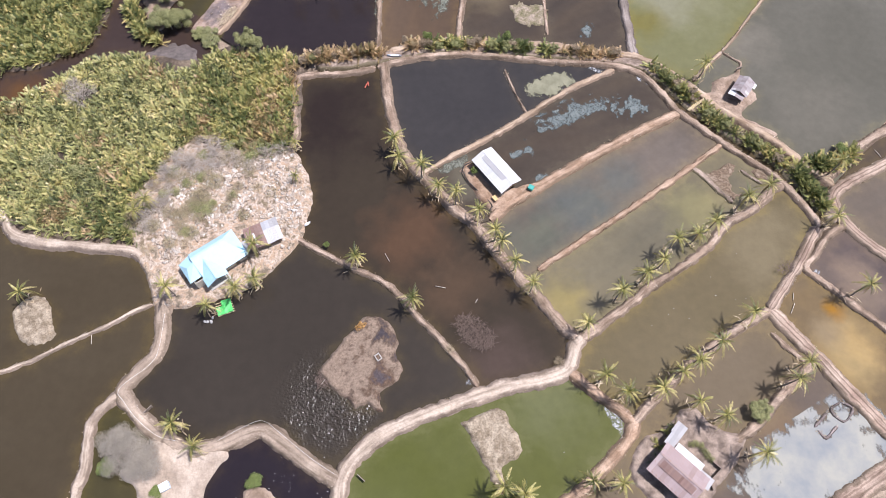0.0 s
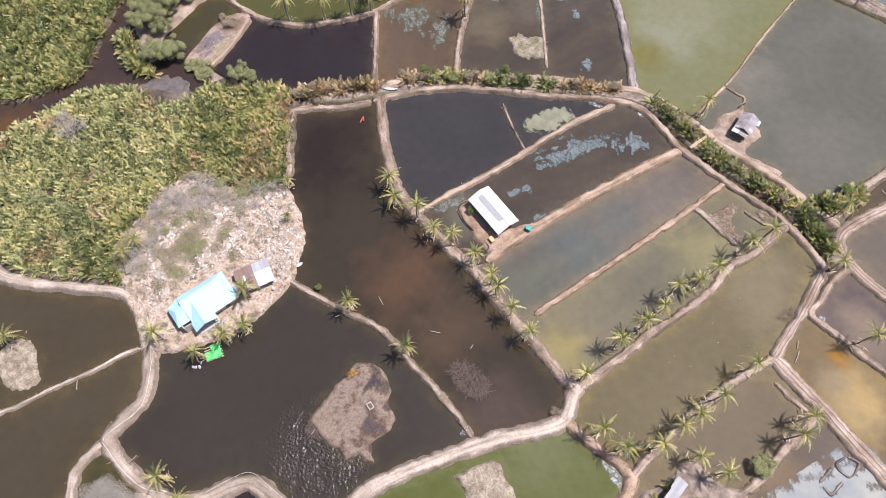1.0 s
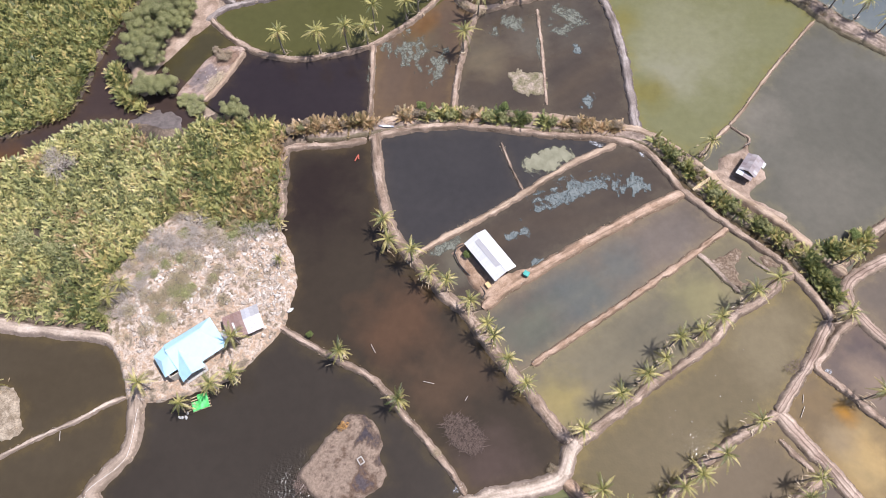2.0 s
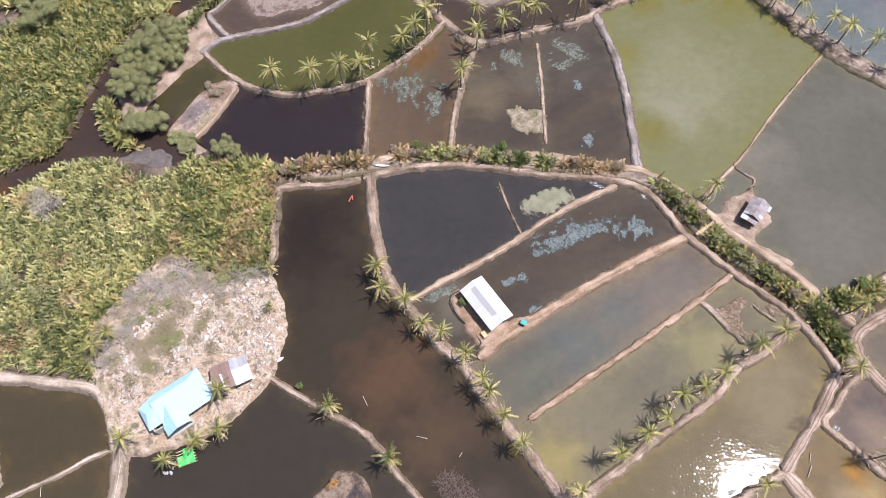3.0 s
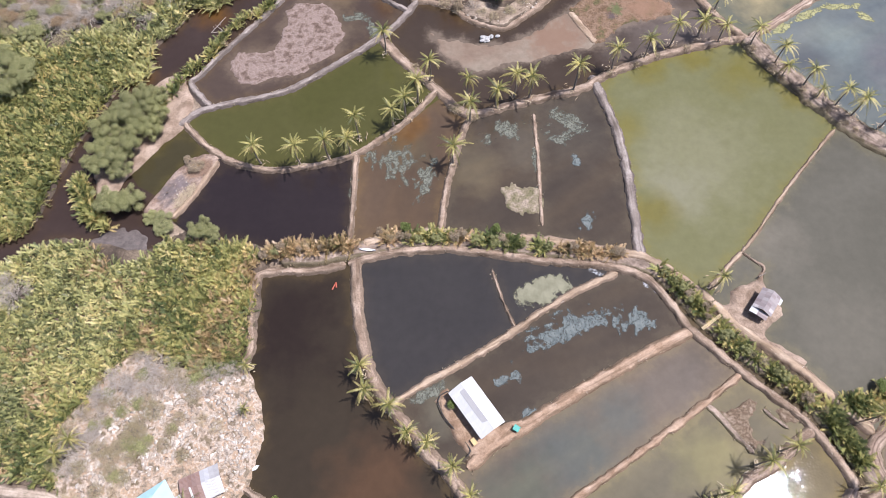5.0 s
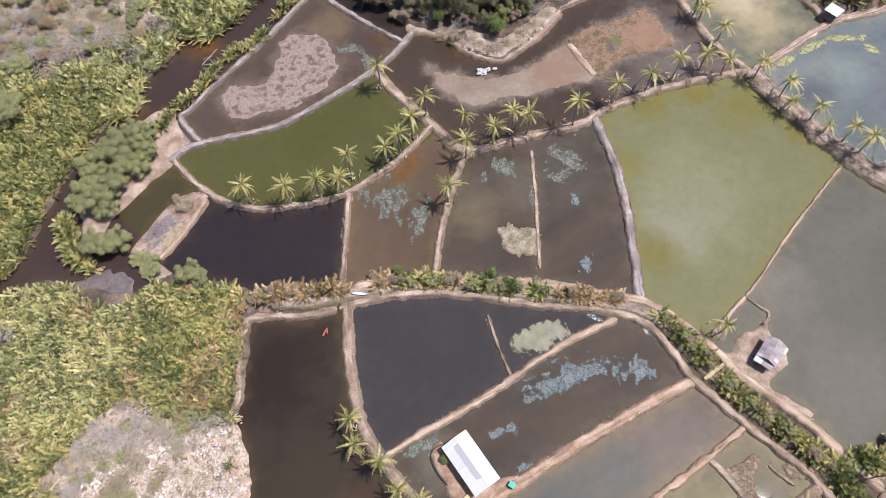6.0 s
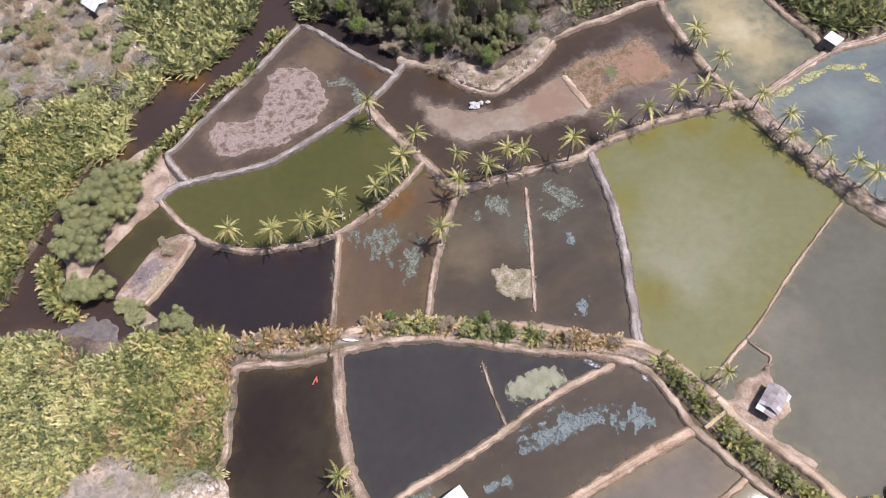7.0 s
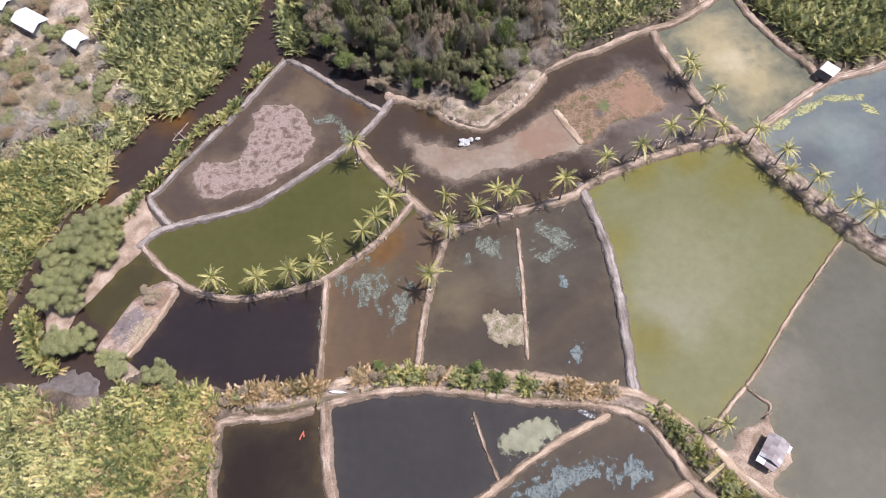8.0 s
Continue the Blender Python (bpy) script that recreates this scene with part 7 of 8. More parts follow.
def walls(root, look, u0, u1, v0, v1, height, doors=(), windows=(), gable=None):
    """Four walls with a door and windows let into them as framed panels."""
    t = 0.14
    box("wall", root, look, (u1 - u0, t, height), ((u0 + u1) / 2, v0 + t / 2, height / 2))
    box("wall", root, look, (u1 - u0, t, height), ((u0 + u1) / 2, v1 - t / 2, height / 2))
    box("wall", root, look, (t, v1 - v0 - 2 * t, height), (u0 + t / 2, (v0 + v1) / 2, height / 2))
    box("wall", root, look, (t, v1 - v0 - 2 * t, height), (u1 - t / 2, (v0 + v1) / 2, height / 2))
    for u in doors:
        d = box("door", root, WALL_WOOD, (0.9, 0.06, 2.0), (u, v0 - 0.02, 1.0), label="plain wooden door")
        box("door_handle", d, ZINC_ROOF, (0.05, 0.06, 0.14), (0.36, -0.05, 0.0))
    for u in windows:
        w = box("window", root, TIMBER, (1.1, 0.07, 1.0), (u, v0 - 0.015, 1.45))
        for s in (-0.26, 0.26):
            box("pane", w, GLASS_DARK, (0.46, 0.03, 0.84), (s, -0.035, 0), bevel=0)


def house_root(name, x, y, z, turn, label, category="house"):
    root = new(name)
    root.matrix_basis = pose(x, y, z, 0, 0, turn)
    return tagged(root, label, category)


# the blue-roofed house on the rubble yard
def blue_house():
    h = house_root("house", -47.5, 51.2, 0.95, 38, "house with a pale blue hipped metal roof beside the pond")
    walls(h, WALL_PAINT, -5.6, 5.6, -2.9, 2.7, 2.7, (3.6,), (1.9, 4.9))
    e, p, rv = 2.62, 4.4, 1.5
    slab("roof_slope", h, BLUE_ROOF, [(-3.6, rv, p), (3.6, rv, p), (6.3, -3.7, e), (-3.6, -3.7, e)])
    slab("roof_slope", h, BLUE_ROOF, [(3.6, rv, p), (-3.6, rv, p), (-3.6, 3.6, e + 0.15), (6.3, 3.4, e)])
    slab("roof_slope", h, BLUE_ROOF, [(3.6, rv, p), (6.3, 3.4, e), (6.3, -3.7, e)])
    # lower left wing, hipped to the yard
    slab("roof_slope", h, BLUE_ROOF, [(-3.55, 0.6, p - 0.35), (-3.55, -2.2, e - 0.05), (-6.3, -2.2, e - 0.1), (-5.2, 0.6, p - 0.8)])
    slab("roof_slope", h, BLUE_ROOF, [(-3.55, 0.6, p - 0.35), (-5.2, 0.6, p - 0.8), (-6.3, 2.8, e - 0.1), (-3.55, 3.5, e)])
    slab("roof_slope", h, BLUE_ROOF, [(-5.2, 0.6, p - 0.8), (-6.3, -2.2, e - 0.1), (-6.3, 2.8, e - 0.1)])
    # front gable
    slab("roof_slope", h, BLUE_ROOF, [(-1.5, -5.2, p - 0.3), (-1.5, 0.2, p - 0.12), (-3.9, -3.2, e + 0.05), (-3.9, -5.1, e - 0.05)])
    slab("roof_slope", h, BLUE_ROOF, [(-1.5, 0.2, p - 0.12), (-1.5, -5.2, p - 0.3), (0.9, -4.9, e - 0.05), (0.9, -3.2, e + 0.05)])
    slab("gable_wall", h, WALL_PAINT, [(-3.5, -4.6, 2.5), (0.5, -4.6, 2.5), (-1.5, -4.6, p - 0.5)], 0.1)
    box("ridge_cap", h, BLUE_ROOF, (7.2, 0.3, 0.06), (0, rv, p + 0.03))
    box("ridge_cap", h, BLUE_ROOF, (0.28, 5.3, 0.06), (-1.5, -2.5, p - 0.17))
    for u in (-3.4, 0.4):
        box("porch_post", h, WALL_PAINT, (0.18, 0.18, 2.5), (u, -4.5, 1.25))
    box("porch_floor", h, CONCRETE, (4.6, 2.0, 0.18), (-1.5, -3.9, 0.09))
    # small lean-to of zinc at the end wall
    for u in (6.0, 7.1):
        for v in (-2.6, -0.8):
            box("lean_to_post", h, TIMBER, (0.1, 0.1, 2.2), (u, v, 1.1))
    slab("lean_to_roof", h, ZINC_ROOF, [(6.1, -0.4, 2.5), (6.1, -3.2, 2.35), (7.5, -2.9, 2.15), (7.5, -0.4, 2.25)], 0.05, "dull zinc lean-to roof")
    return h


blue_house()


def yard_shed():
    h = house_root("shed", -38.0, 57.0, 0.95, 26, "shed with a half rusty, half zinc gable roof", "shed")
    walls(h, WALL_WOOD, -3.2, 3.0, -2.2, 2.2, 2.1, (1.0,), (-1.6,))
    sheet_slope(h, RUST_ROOF, -3.6, 0.2, 0.2, 2.95, -2.7, 2.2, 0.8, 3)
    sheet_slope(h, RUST_ROOF, -3.6, 0.2, 0.2, 2.95, 2.6, 2.25, 0.8, 4)
    sheet_slope(h, PALE_ROOF, 0.2, 1.8, 0.2, 2.95, -2.8, 2.15, 0.8, 5)
    sheet_slope(h, PALE_ROOF, 0.2, 1.8, 0.2, 2.95, 2.55, 2.25, 0.8, 5)
    sheet_slope(h, ZINC_ROOF, 1.8, 3.6, 0.2, 2.9, -2.75, 2.2, 0.9, 6)
    sheet_slope(h, ZINC_ROOF, 1.8, 3.6, 0.2, 2.9, 2.55, 2.25, 0.9, 7)
    box("loose_sheet", h, WHITE_ROOF, (0.35, 2.6, 0.04), (-1.8, -0.9, 2.75), 0, "pale loose roofing strip", 0, 18)


yard_shed()


def white_hut():
    h = house_root("hut", 10.9, 72.6, 0.75, -52.5, "long hut with a bright white metal roof on a platform")
    L, W2 = 5.2, 2.75
    walls(h, WALL_BAMBOO, -4.5, 4.4, -1.4, 2.3, 2.3, (-2.0, 2.2), (-3.4, 0.2, 3.4))
    sheet_slope(h, WHITE_ROOF, -L, L, 0.1, 3.35, W2, 2.45, 0.86, 21)
    sheet_slope(h, WHITE_ROOF, -L, L, 0.1, 3.35, -W2, 2.3, 0.86, 22)
    # grey sheet paints the shade that the raised ridge leaves on this slope
    slab("ridge_flashing", h, ZINC_ROOF, [(-4.0, 0.14, 3.44), (3.4, 0.14, 3.44), (3.0, -0.95, 3.06), (-4.0, -0.95, 3.06)], 0.04, "grey strip painting the shade along the ridge")
    slab("ridge_flashing", h, WHITE_ROOF, [(-5.2, 0.12, 3.47), (5.2, 0.12, 3.47), (5.2, 0.45, 3.36), (-5.2, 0.45, 3.36)], 0.03)
    for u in (-4.8, -2.4, 0.0, 2.4, 4.8):
        box("porch_post", h, TIMBER, (0.13, 0.13, 2.35), (u, -2.5, 1.17))
    box("porch_floor", h, TIMBER, (9.6, 1.2, 0.14), (0, -2.0, 0.07))
    box("bench", h, WALL_WOOD, (3.2, 0.4, 0.08), (0.6, -1.7, 0.52))


white_hut()


def brown_house():
    h = house_root("house", 41.9, 10.2, 0.8, -43, "house with a faded pinkish-brown corrugated roof")
    walls(h, WALL_WOOD, -4.2, 4.2, -2.6, 2.6, 2.5, (0.5,), (-2.4, 2.6))
    sheet_slope(h, PINK_ROOF, -4.7, 4.6, 0.4, 3.6, -3.2, 2.5, 0.85, 31, 2)
    sheet_slope(h, PINK_ROOF, -4.7, 4.6, 0.4, 3.6, 3.1, 2.55, 0.85, 32, 2)
    sheet_slope(h, RUST_ROOF, -3.4, 3.6, -0.1, 3.58, -1.5, 3.16, 0.45, 33)
    box("ridge_cap", h, PINK_ROOF, (9.2, 0.4, 0.06), (0, 0.4, 3.7))
    # zinc annex at the upper end, white awning at the side
    walls(h, WALL_WOOD, -4.9, -3.3, 3.0, 7.2, 1.6, (-4.1,))
    sheet_slope(h, ZINC_ROOF, -5.1, -3.2, 2.9, 2.1, 5.6, 1.9, 0.7, 34)
    sheet_slope(h, ZINC_ROOF, -5.3, -3.2, 5.4, 1.94, 8.0, 1.7, 0.8, 35)
    sheet_slope(h, WHITE_ROOF, -3.0, 2.6, 3.15, 2.45, 4.6, 2.2, 0.93, 36)
    for u in (-2.8, 2.4):
        box("awning_post", h, TIMBER, (0.12, 0.12, 2.2), (u, 4.4, 1.1))
    sheet_slope(h, ZINC_ROOF, 2.6, 5.4, 1.2, 2.6, 3.6, 2.2, 0.95, 37)
    box("annex_post", h, TIMBER, (0.12, 0.12, 2.2), (5.2, 3.4, 1.1))


brown_house()


def pond_hut():
    h = house_root("hut", 68.6, 95.6, 0.65, 55, "small hut patched with grey and rusty roof sheets")
    walls(h, WALL_WOOD, -2.0, 2.1, -1.6, 1.6, 2.1, (0.4,), (-1.0,))
    sheet_slope(h, PATCH_ROOF, -2.5, 2.5, 0.0, 2.95, -1.95, 2.05, 0.72, 41, 2)
    sheet_slope(h, PATCH_ROOF, -2.5, 2.5, 0.0, 2.95, 1.95, 2.05, 0.72, 42, 2)
    sheet_slope(h, WHITE_ROOF, 0.9, 2.3, -1.7, 2.12, -2.5, 1.9, 0.7, 43)
    sheet_slope(h, WHITE_ROOF, -3.7, -2.3, 0.5, 2.1, 2.0, 1.95, 0.7, 44)
    sheet_slope(h, PATCH_ROOF, -3.7, -2.3, 0.5, 2.1, -1.6, 1.85, 0.7, 45)
    for v in (-1.4, 1.8):
        box("lean_to_post", h, TIMBER, (0.1, 0.1, 1.85), (-3.5, v, 0.92))


pond_hut()


def corner_hut():
    h = house_root("hut", 99.2, 184.3, 0.85, -46, "tiny open hut with a flat white roof beside the track")
    for u in (-1.5, 1.5):
        for v in (-1.3, 1.3):
            box("corner_post", h, TIMBER, (0.12, 0.12, 2.3), (u, v, 1.15))
    sheet_slope(h, WHITE_ROOF, -1.8, 1.8, 1.6, 2.55, -1.6, 2.35, 0.9, 51)
    box("floor_deck", h, WALL_WOOD, (3.6, 3.4, 0.12), (-0.4, 0.0, 0.3))
    box("wall", h, WALL_WOOD, (3.0, 0.08, 1.4), (0, 1.3, 1.0))


corner_hut()


def far_house(x, y, turn, length, width, seed):
    h = house_root("house", x, y, 0.7, turn, "house with a plain white metal roof among scrub")
    walls(h, WALL_PAINT, -length / 2 + 0.5, length / 2 - 0.5, -width / 2 + 0.5, width / 2 - 0.5, 2.6, (0.6,), (-1.5,))
    sheet_slope(h, WHITE_ROOF, -length / 2, length / 2, 0, 3.6, -width / 2, 2.6, 0.9, seed)
    sheet_slope(h, WHITE_ROOF, -length / 2, length / 2, 0, 3.6, width / 2, 2.6, 0.9, seed + 1)


far_house(-101.8, 201.2, -30, 8.6, 5.6, 61)
far_house(-87.8, 194.6, -35, 5.6, 4.6, 63)
far_house(-112.0, 208.5, -30, 7.0, 5.0, 65)

# ---- loose things ----
TEAL = plain_look("teal_plastic", (0.04, 0.32, 0.27), 0.45, 0.1)
GREEN_NET = plain_look("bright_green_tarpaulin", (0.09, 0.55, 0.13), 0.55, 0.2, 2)
TAN_WOOD = plain_look("tan_wood", (0.6, 0.42, 0.2), 0.7, 0.15)
BAMBOO = plain_look("pale_bamboo", (0.62, 0.5, 0.3), 0.6, 0.2, 6)
BOAT_WHITE = plain_look("white_boat_paint", (0.76, 0.77, 0.78), 0.4, 0.08)
RED_PAINT = plain_look("faded_red_paint", (0.42, 0.1, 0.06), 0.6, 0.2)
SACK = plain_look("white_woven_sack", (0.42, 0.41, 0.4), 0.8, 0.5, 3)
STONE = soil("pale_rubble_stone", (0.3, 0.23, 0.17), (0.52, 0.45, 0.38), (0.72, 0.66, 0.6), 2.4)
BROWN_STICKS = bark_look("reddish_brown_sticks", (0.24, 0.15, 0.1), (0.42, 0.29, 0.2), 3)
BRUSH = bark_look("soaked_brushwood", (0.085, 0.058, 0.045), (0.18, 0.13, 0.105), 3)


def thing(name, x, y, z, turn, label, category, group=""):
    root = new(name)
    root.matrix_basis = pose(x, y, z, 0, 0, turn)
    return tagged(root, label, category, group)


def hull_bm(length, beam, depth):
    """An open boat: pointed ends, curved sides, hollow inside."""
    bm = bmesh.new()
    rings = []
    for i in range(11):
        s = i / 10 * 2 - 1
        w = beam / 2 * max(0.04, (1 - abs(s) ** 2.4))
        sheer = depth * (1 + 0.35 * s * s)
        x = s * length / 2
        rings.append([bm.verts.new(q) for q in ((x, -w, sheer), (x, -w * 0.75, depth * 0.3), (x, 0, 0), (x, w * 0.75, depth * 0.3), (x, w, sheer), (x, w * 0.86, sheer - 0.02), (x, w * 0.55, depth * 0.42), (x, 0, depth * 0.2), (x, -w * 0.55, depth * 0.42), (x, -w * 0.86, sheer - 0.02))])
    for a, b in zip(rings, rings[1:]):
        for k in range(10):
            bm.faces.new((a[k], a[(k + 1) % 10], b[(k + 1) % 10], b[k]))
    bm.faces.new(rings[0])
    bm.faces.new(rings[-1])
    bmesh.ops.recalc_face_normals(bm, faces=bm.faces[:])
    return bm


def boat(x, y, turn, length, beam, look, trim, label, name="boat", z=0.12):
    b = thing(name, x, y, z, turn, label, "boat")
    part("hull", hull_bm(length, beam, 0.38), look, b)
    for s in (-0.22, 0.22):
        box("thwart", b, trim, (0.2, beam * 0.8, 0.04), (s * length, 0, 0.3))
    box("bow_cap", b, trim, (length * 0.14, beam * 0.28, 0.05), (length * 0.4, 0, 0.45), label="coloured bow deck")


boat(-12.7, 105.5, -3, 3.6, 0.55, BOAT_WHITE, BOAT_WHITE, "narrow white wooden boat drawn up in the ditch", z=0.62)
boat(-29.6, 60.6, 40, 1.5, 0.65, BOAT_WHITE, BOAT_WHITE, "tiny white dinghy floating near the shore", "dinghy")


def pole(name, a, b, rad, look, parent=None, label=""):
    v, f = tube([a, tuple((Vector(a) + Vector(b)) / 2 + Vector((0, 0, rad * 0.6))), b], [rad, rad * 0.95, rad * 0.85], 6)
    ob = new(name, mesh_from(name, v, f, [look], True))
    ob.parent = parent
    return tagged(ob, label)


foot = thing("footbridge", 57.8, 91.6, 0.9, 36, "bamboo pole footbridge across the ditch", "bridge")
for k in (-0.18, 0.05, 0.26):
    pole("bamboo_pole", (-2.6, k, 0.1), (2.6, k + 0.05, 0.12), 0.09, BAMBOO, foot)
for k in (-1.6, 0, 1.6):
    pole("cross_stick", (k, -0.35, 0.02), (k, 0.45, 0.02), 0.05, BAMBOO, foot)

bin_ = thing("water_bin", 18.5, 69.3, 0.75, -30, "teal plastic water bin on the dyke", "bin")
box("tub", bin_, TEAL, (1.1, 1.0, 0.8), (0, 0, 0.4), bevel=0.1)
box("lid", bin_, TEAL, (1.2, 1.1, 0.08), (0, 0, 0.84), bevel=0.03)
crate = thing("table", 10.6, 66.6, 0.75, -52, "small tan wooden table beside the hut", "table")
box("tabletop", crate, TAN_WOOD, (1.3, 0.9, 0.06), (0, 0, 0.74))
for a in (-0.55, 0.55):
    for b in (-0.36, 0.36):
        box("leg", crate, TIMBER, (0.07, 0.07, 0.71), (a, b, 0.355), bevel=0)


def tarpaulin():
    t = thing("tarpaulin_raft", -44.7, 41.7, 0.15, 22, "bright green tarpaulin draped over a raft at the shore", "tarpaulin")
    n, v, f = 18, [], []
    for j in range(n + 1):
        for i in range(n + 1):
            x, y = 3.2 * (i / n - 0.5), 3.0 * (j / n - 0.5)
            v.append((x + 0.1 * wobble(x, y, 1.1, 3), y + 0.1 * wobble(x, y, 1.0, 7), 0.55 + 0.24 * wobble(x, y, 0.8, 5) + 0.1 * wobble(x, y, 2.6, 9)))
    for j in range(n):
        for i in range(n):
            if not (i < 7 and j > 10):
                k = j * (n + 1) + i
                f.append((k, k + 1, k + n + 2, k + n + 1))
    me = mesh_from("sheet", v, f, [GREEN_NET], True)
    ob = new("sheet", me)
    ob.parent = t
    solid = ob.modifiers.new("thickness", "SOLIDIFY")
    solid.thickness = 0.02
    for k in range(6):
        pole("raft_pole", (-1.7, -1.4 + 0.55 * k, 0.08), (1.8, -1.4 + 0.55 * k, 0.08), 0.09, BAMBOO, t)
    for a, b in ((-1.5, -1.3), (1.5, -1.3), (1.5, 1.3), (-1.5, 1.3)):
        pole("corner_stake", (a, b, -0.3), (a, b, 0.9), 0.05, TIMBER, t)


tarpaulin()


def sack_mesh(seed):
    bm = bmesh.new()
    bmesh.ops.create_icosphere(bm, subdivisions=2, radius=0.5)
    for q in bm.verts:
        w = 1 + 0.18 * noise.noise(q.co * 2.2 + Vector((seed, 0, 0)))
        q.co = Vector((q.co.x * 1.5 * w, q.co.y * 0.95 * w, q.co.z * 0.62 * w))
    me = bpy.data.meshes.new("sack")
    bm.to_mesh(me)
    bm.free()
    me.materials.append(SACK)
    return me


SACKS = [sack_mesh(k * 3.1) for k in range(3)]


def sacks(cx, cy, z, count, spread, seed, group, size=0.9):
    r = random.Random(seed)
    for i in range(count):
        ob = new("sack", SACKS[i % 3])
        lift = 0.28 * (i % 3 == 2)
        ob.matrix_basis = pose(cx + r.uniform(-spread, spread), cy + r.uniform(-spread, spread) * 0.7, z + 0.22 * size + lift * size, r.uniform(-8, 8), r.uniform(-8, 8), r.uniform(0, 180)) @ Matrix.Scale(size * r.uniform(0.8, 1.1), 4)
        tagged(ob, "white woven sack lying in a loose heap", "sack", group)


sacks(-47.6, 39.2, 0.05, 6, 0.9, 4, "sacks at the raft", 0.5)
sacks(12.2, 165.0, 0.1, 14, 1.2, 5, "sacks on the mud flat", 0.95)
sacks(14.7, 165.9, 0.1, 3, 0.5, 6, "sacks on the mud flat", 0.75)

tank = thing("tank", -50.3, 7.4, 0.8, 30, "pale blue plastic box on bare earth", "tank")
box("body", tank, plain_look("pale_blue_plastic", (0.62, 0.7, 0.76), 0.5, 0.08), (1.7, 1.4, 1.0), (0, 0, 0.5), bevel=0.08)
box("lid", tank, WHITE_STUFF, (1.8, 1.5, 0.08), (0, 0, 1.04), bevel=0.03)

frame_ = thing("well_curb", -13.0, 31.6, 0.72, 35, "square concrete curb on the islet", "well")
for a, b, sx, sy in ((0, -0.6, 0.9, 0.18), (0, 0.6, 0.9, 0.18), (-0.45, 0, 0.18, 1.38), (0.45, 0, 0.18, 1.38)):
    box("curb_side", frame_, CONCRETE, (sx, sy, 0.35), (a, b, 0.175))


def sluice(x, y, turn, label):
    s = thing("sluice", x, y, 0.1, turn, label, "sluice gate")
    for k in (-0.7, 0.7):
        box("post", s, TIMBER, (0.16, 0.16, 1.3), (k, 0, 0.5))
    for k in range(3):
        box("board", s, WALL_WOOD, (1.3, 0.07, 0.26), (0, 0, 0.2 + 0.28 * k))
    box("beam", s, TIMBER, (1.9, 0.16, 0.14), (0, 0, 1.1))


sluice(69.5, 102.2, 30, "small wooden sluice gate in the pond bund")
sluice(-56.1, 21.2, 50, "small wooden sluice gate beside the track")
sluice(-15.0, 9.2, -40, "dark timber sluice across the pale track")


def stick_frame(x, y, turn, label, category, sticks):
    s = thing("fish_trap", x, y, 0.1, turn, label, category)
    for a, b in sticks:
        pole("stick", a, b, 0.06, TWIG_GREY, s)


stick_frame(-56.2, 167.5, 0, "grey stick fish trap standing in the creek", "fish trap", [((-1.6, -2.2, 0.3), (1.4, 2.8, 0.7)), ((-1.6, -2.2, 0.2), (1.8, -1.6, 0.3)), ((1.4, -1.6, 0.3), (-0.9, 0.1, 0.6)), ((-1.2, -0.6, -0.2), (-1.2, -0.6, 1.0)), ((1.0, -1.4, -0.2), (0.8, -1.4, 1.0)), ((0.2, 0.6, -0.2), (0.2, 0.6, 0.9)), ((-1.5, -2.0, 0.4), (0.2, 0.5, 0.6))])
for x, y, turn, ln in ((-19.0, 97.2, 68, 1.7), (-18.6, 97.5, 100, 1.2)):
    ob = pole("red_pole", (-ln / 2, 0, 0), (ln / 2, 0, 0.06), 0.17, RED_PAINT)
    ob.matrix_basis = pose(x, y, 0.2, 0, 0, turn)
    tagged(ob, "faded red pole floating at the bank", "pole", "red poles")
for x, y, turn, ln in ((-23.4, 26.9, 55, 1.5), (-12.2, 53.0, 120, 2.0), (6.4, 43.6, 60, 1.0), (70.4, 42.5, 62, 2.4), (71.0, 45.0, 75, 1.6), (-70.2, 34.8, 100, 1.8), (-1.0, 46.5, 170, 2.2), (27.8, 94.9, 33, 2.6), (97.0, 79.2, -65, 2.2)):
    ob = pole("driftwood", (-ln / 2, 0, 0), (ln / 2, 0, 0.1), 0.07, TWIG_GREY)
    ob.matrix_basis = pose(x, y, 0.22, 0, 0, turn)
    tagged(ob, "bleached stick floating in the pond", "stick", "floating sticks")


def curve_pipe(name, points, z, rad, look, label):
    cu = bpy.data.curves.new(name, "CURVE")
    cu.dimensions, cu.bevel_depth, cu.bevel_resolution = "3D", rad, 1
    sp = cu.splines.new("POLY")
    line = glide(points, 0.8)
    sp.points.add(len(line) - 1)
    for q, p in zip(sp.points, line):
        q.co = (p.x, p.y, z + 0.06 * wobble(p.x, p.y, 0.5), 1)
    cu.materials.append(look)
    return tagged(new(name, cu), label, "pipe")


curve_pipe("water_pipe", [(-56.3, 40.0), (-56.2, 33.2), (-57.3, 29.9), (-62.4, 25.0), (-61.0, 22.6), (-57.9, 19.4), (-53.6, 16.4), (-49.5, 15.4)], 0.93, 0.025, WHITE_STUFF, "thin white plastic pipe laid along the track edge")
curve_pipe("water_pipe", [(-42.0, 15.6), (-37.0, 18.4), (-34.0, 19.2), (-30.6, 17.0), (-24.5, 12.6), (-20.0, 9.9)], 0.93, 0.022, WHITE_STUFF, "thin white plastic pipe laid along the pale track")


curve_pipe("edging", [(5.5, 76.0), (4.0, 75.1), (3.6, 74.0), (4.9, 71.1), (7.6, 68.1), (9.5, 66.0), (10.0, 64.9), (9.4, 64.0)], 0.7, 0.11, plain_look("black_sheet_edging", (0.035, 0.032, 0.03), 0.6), "black plastic edging round the hut platform")


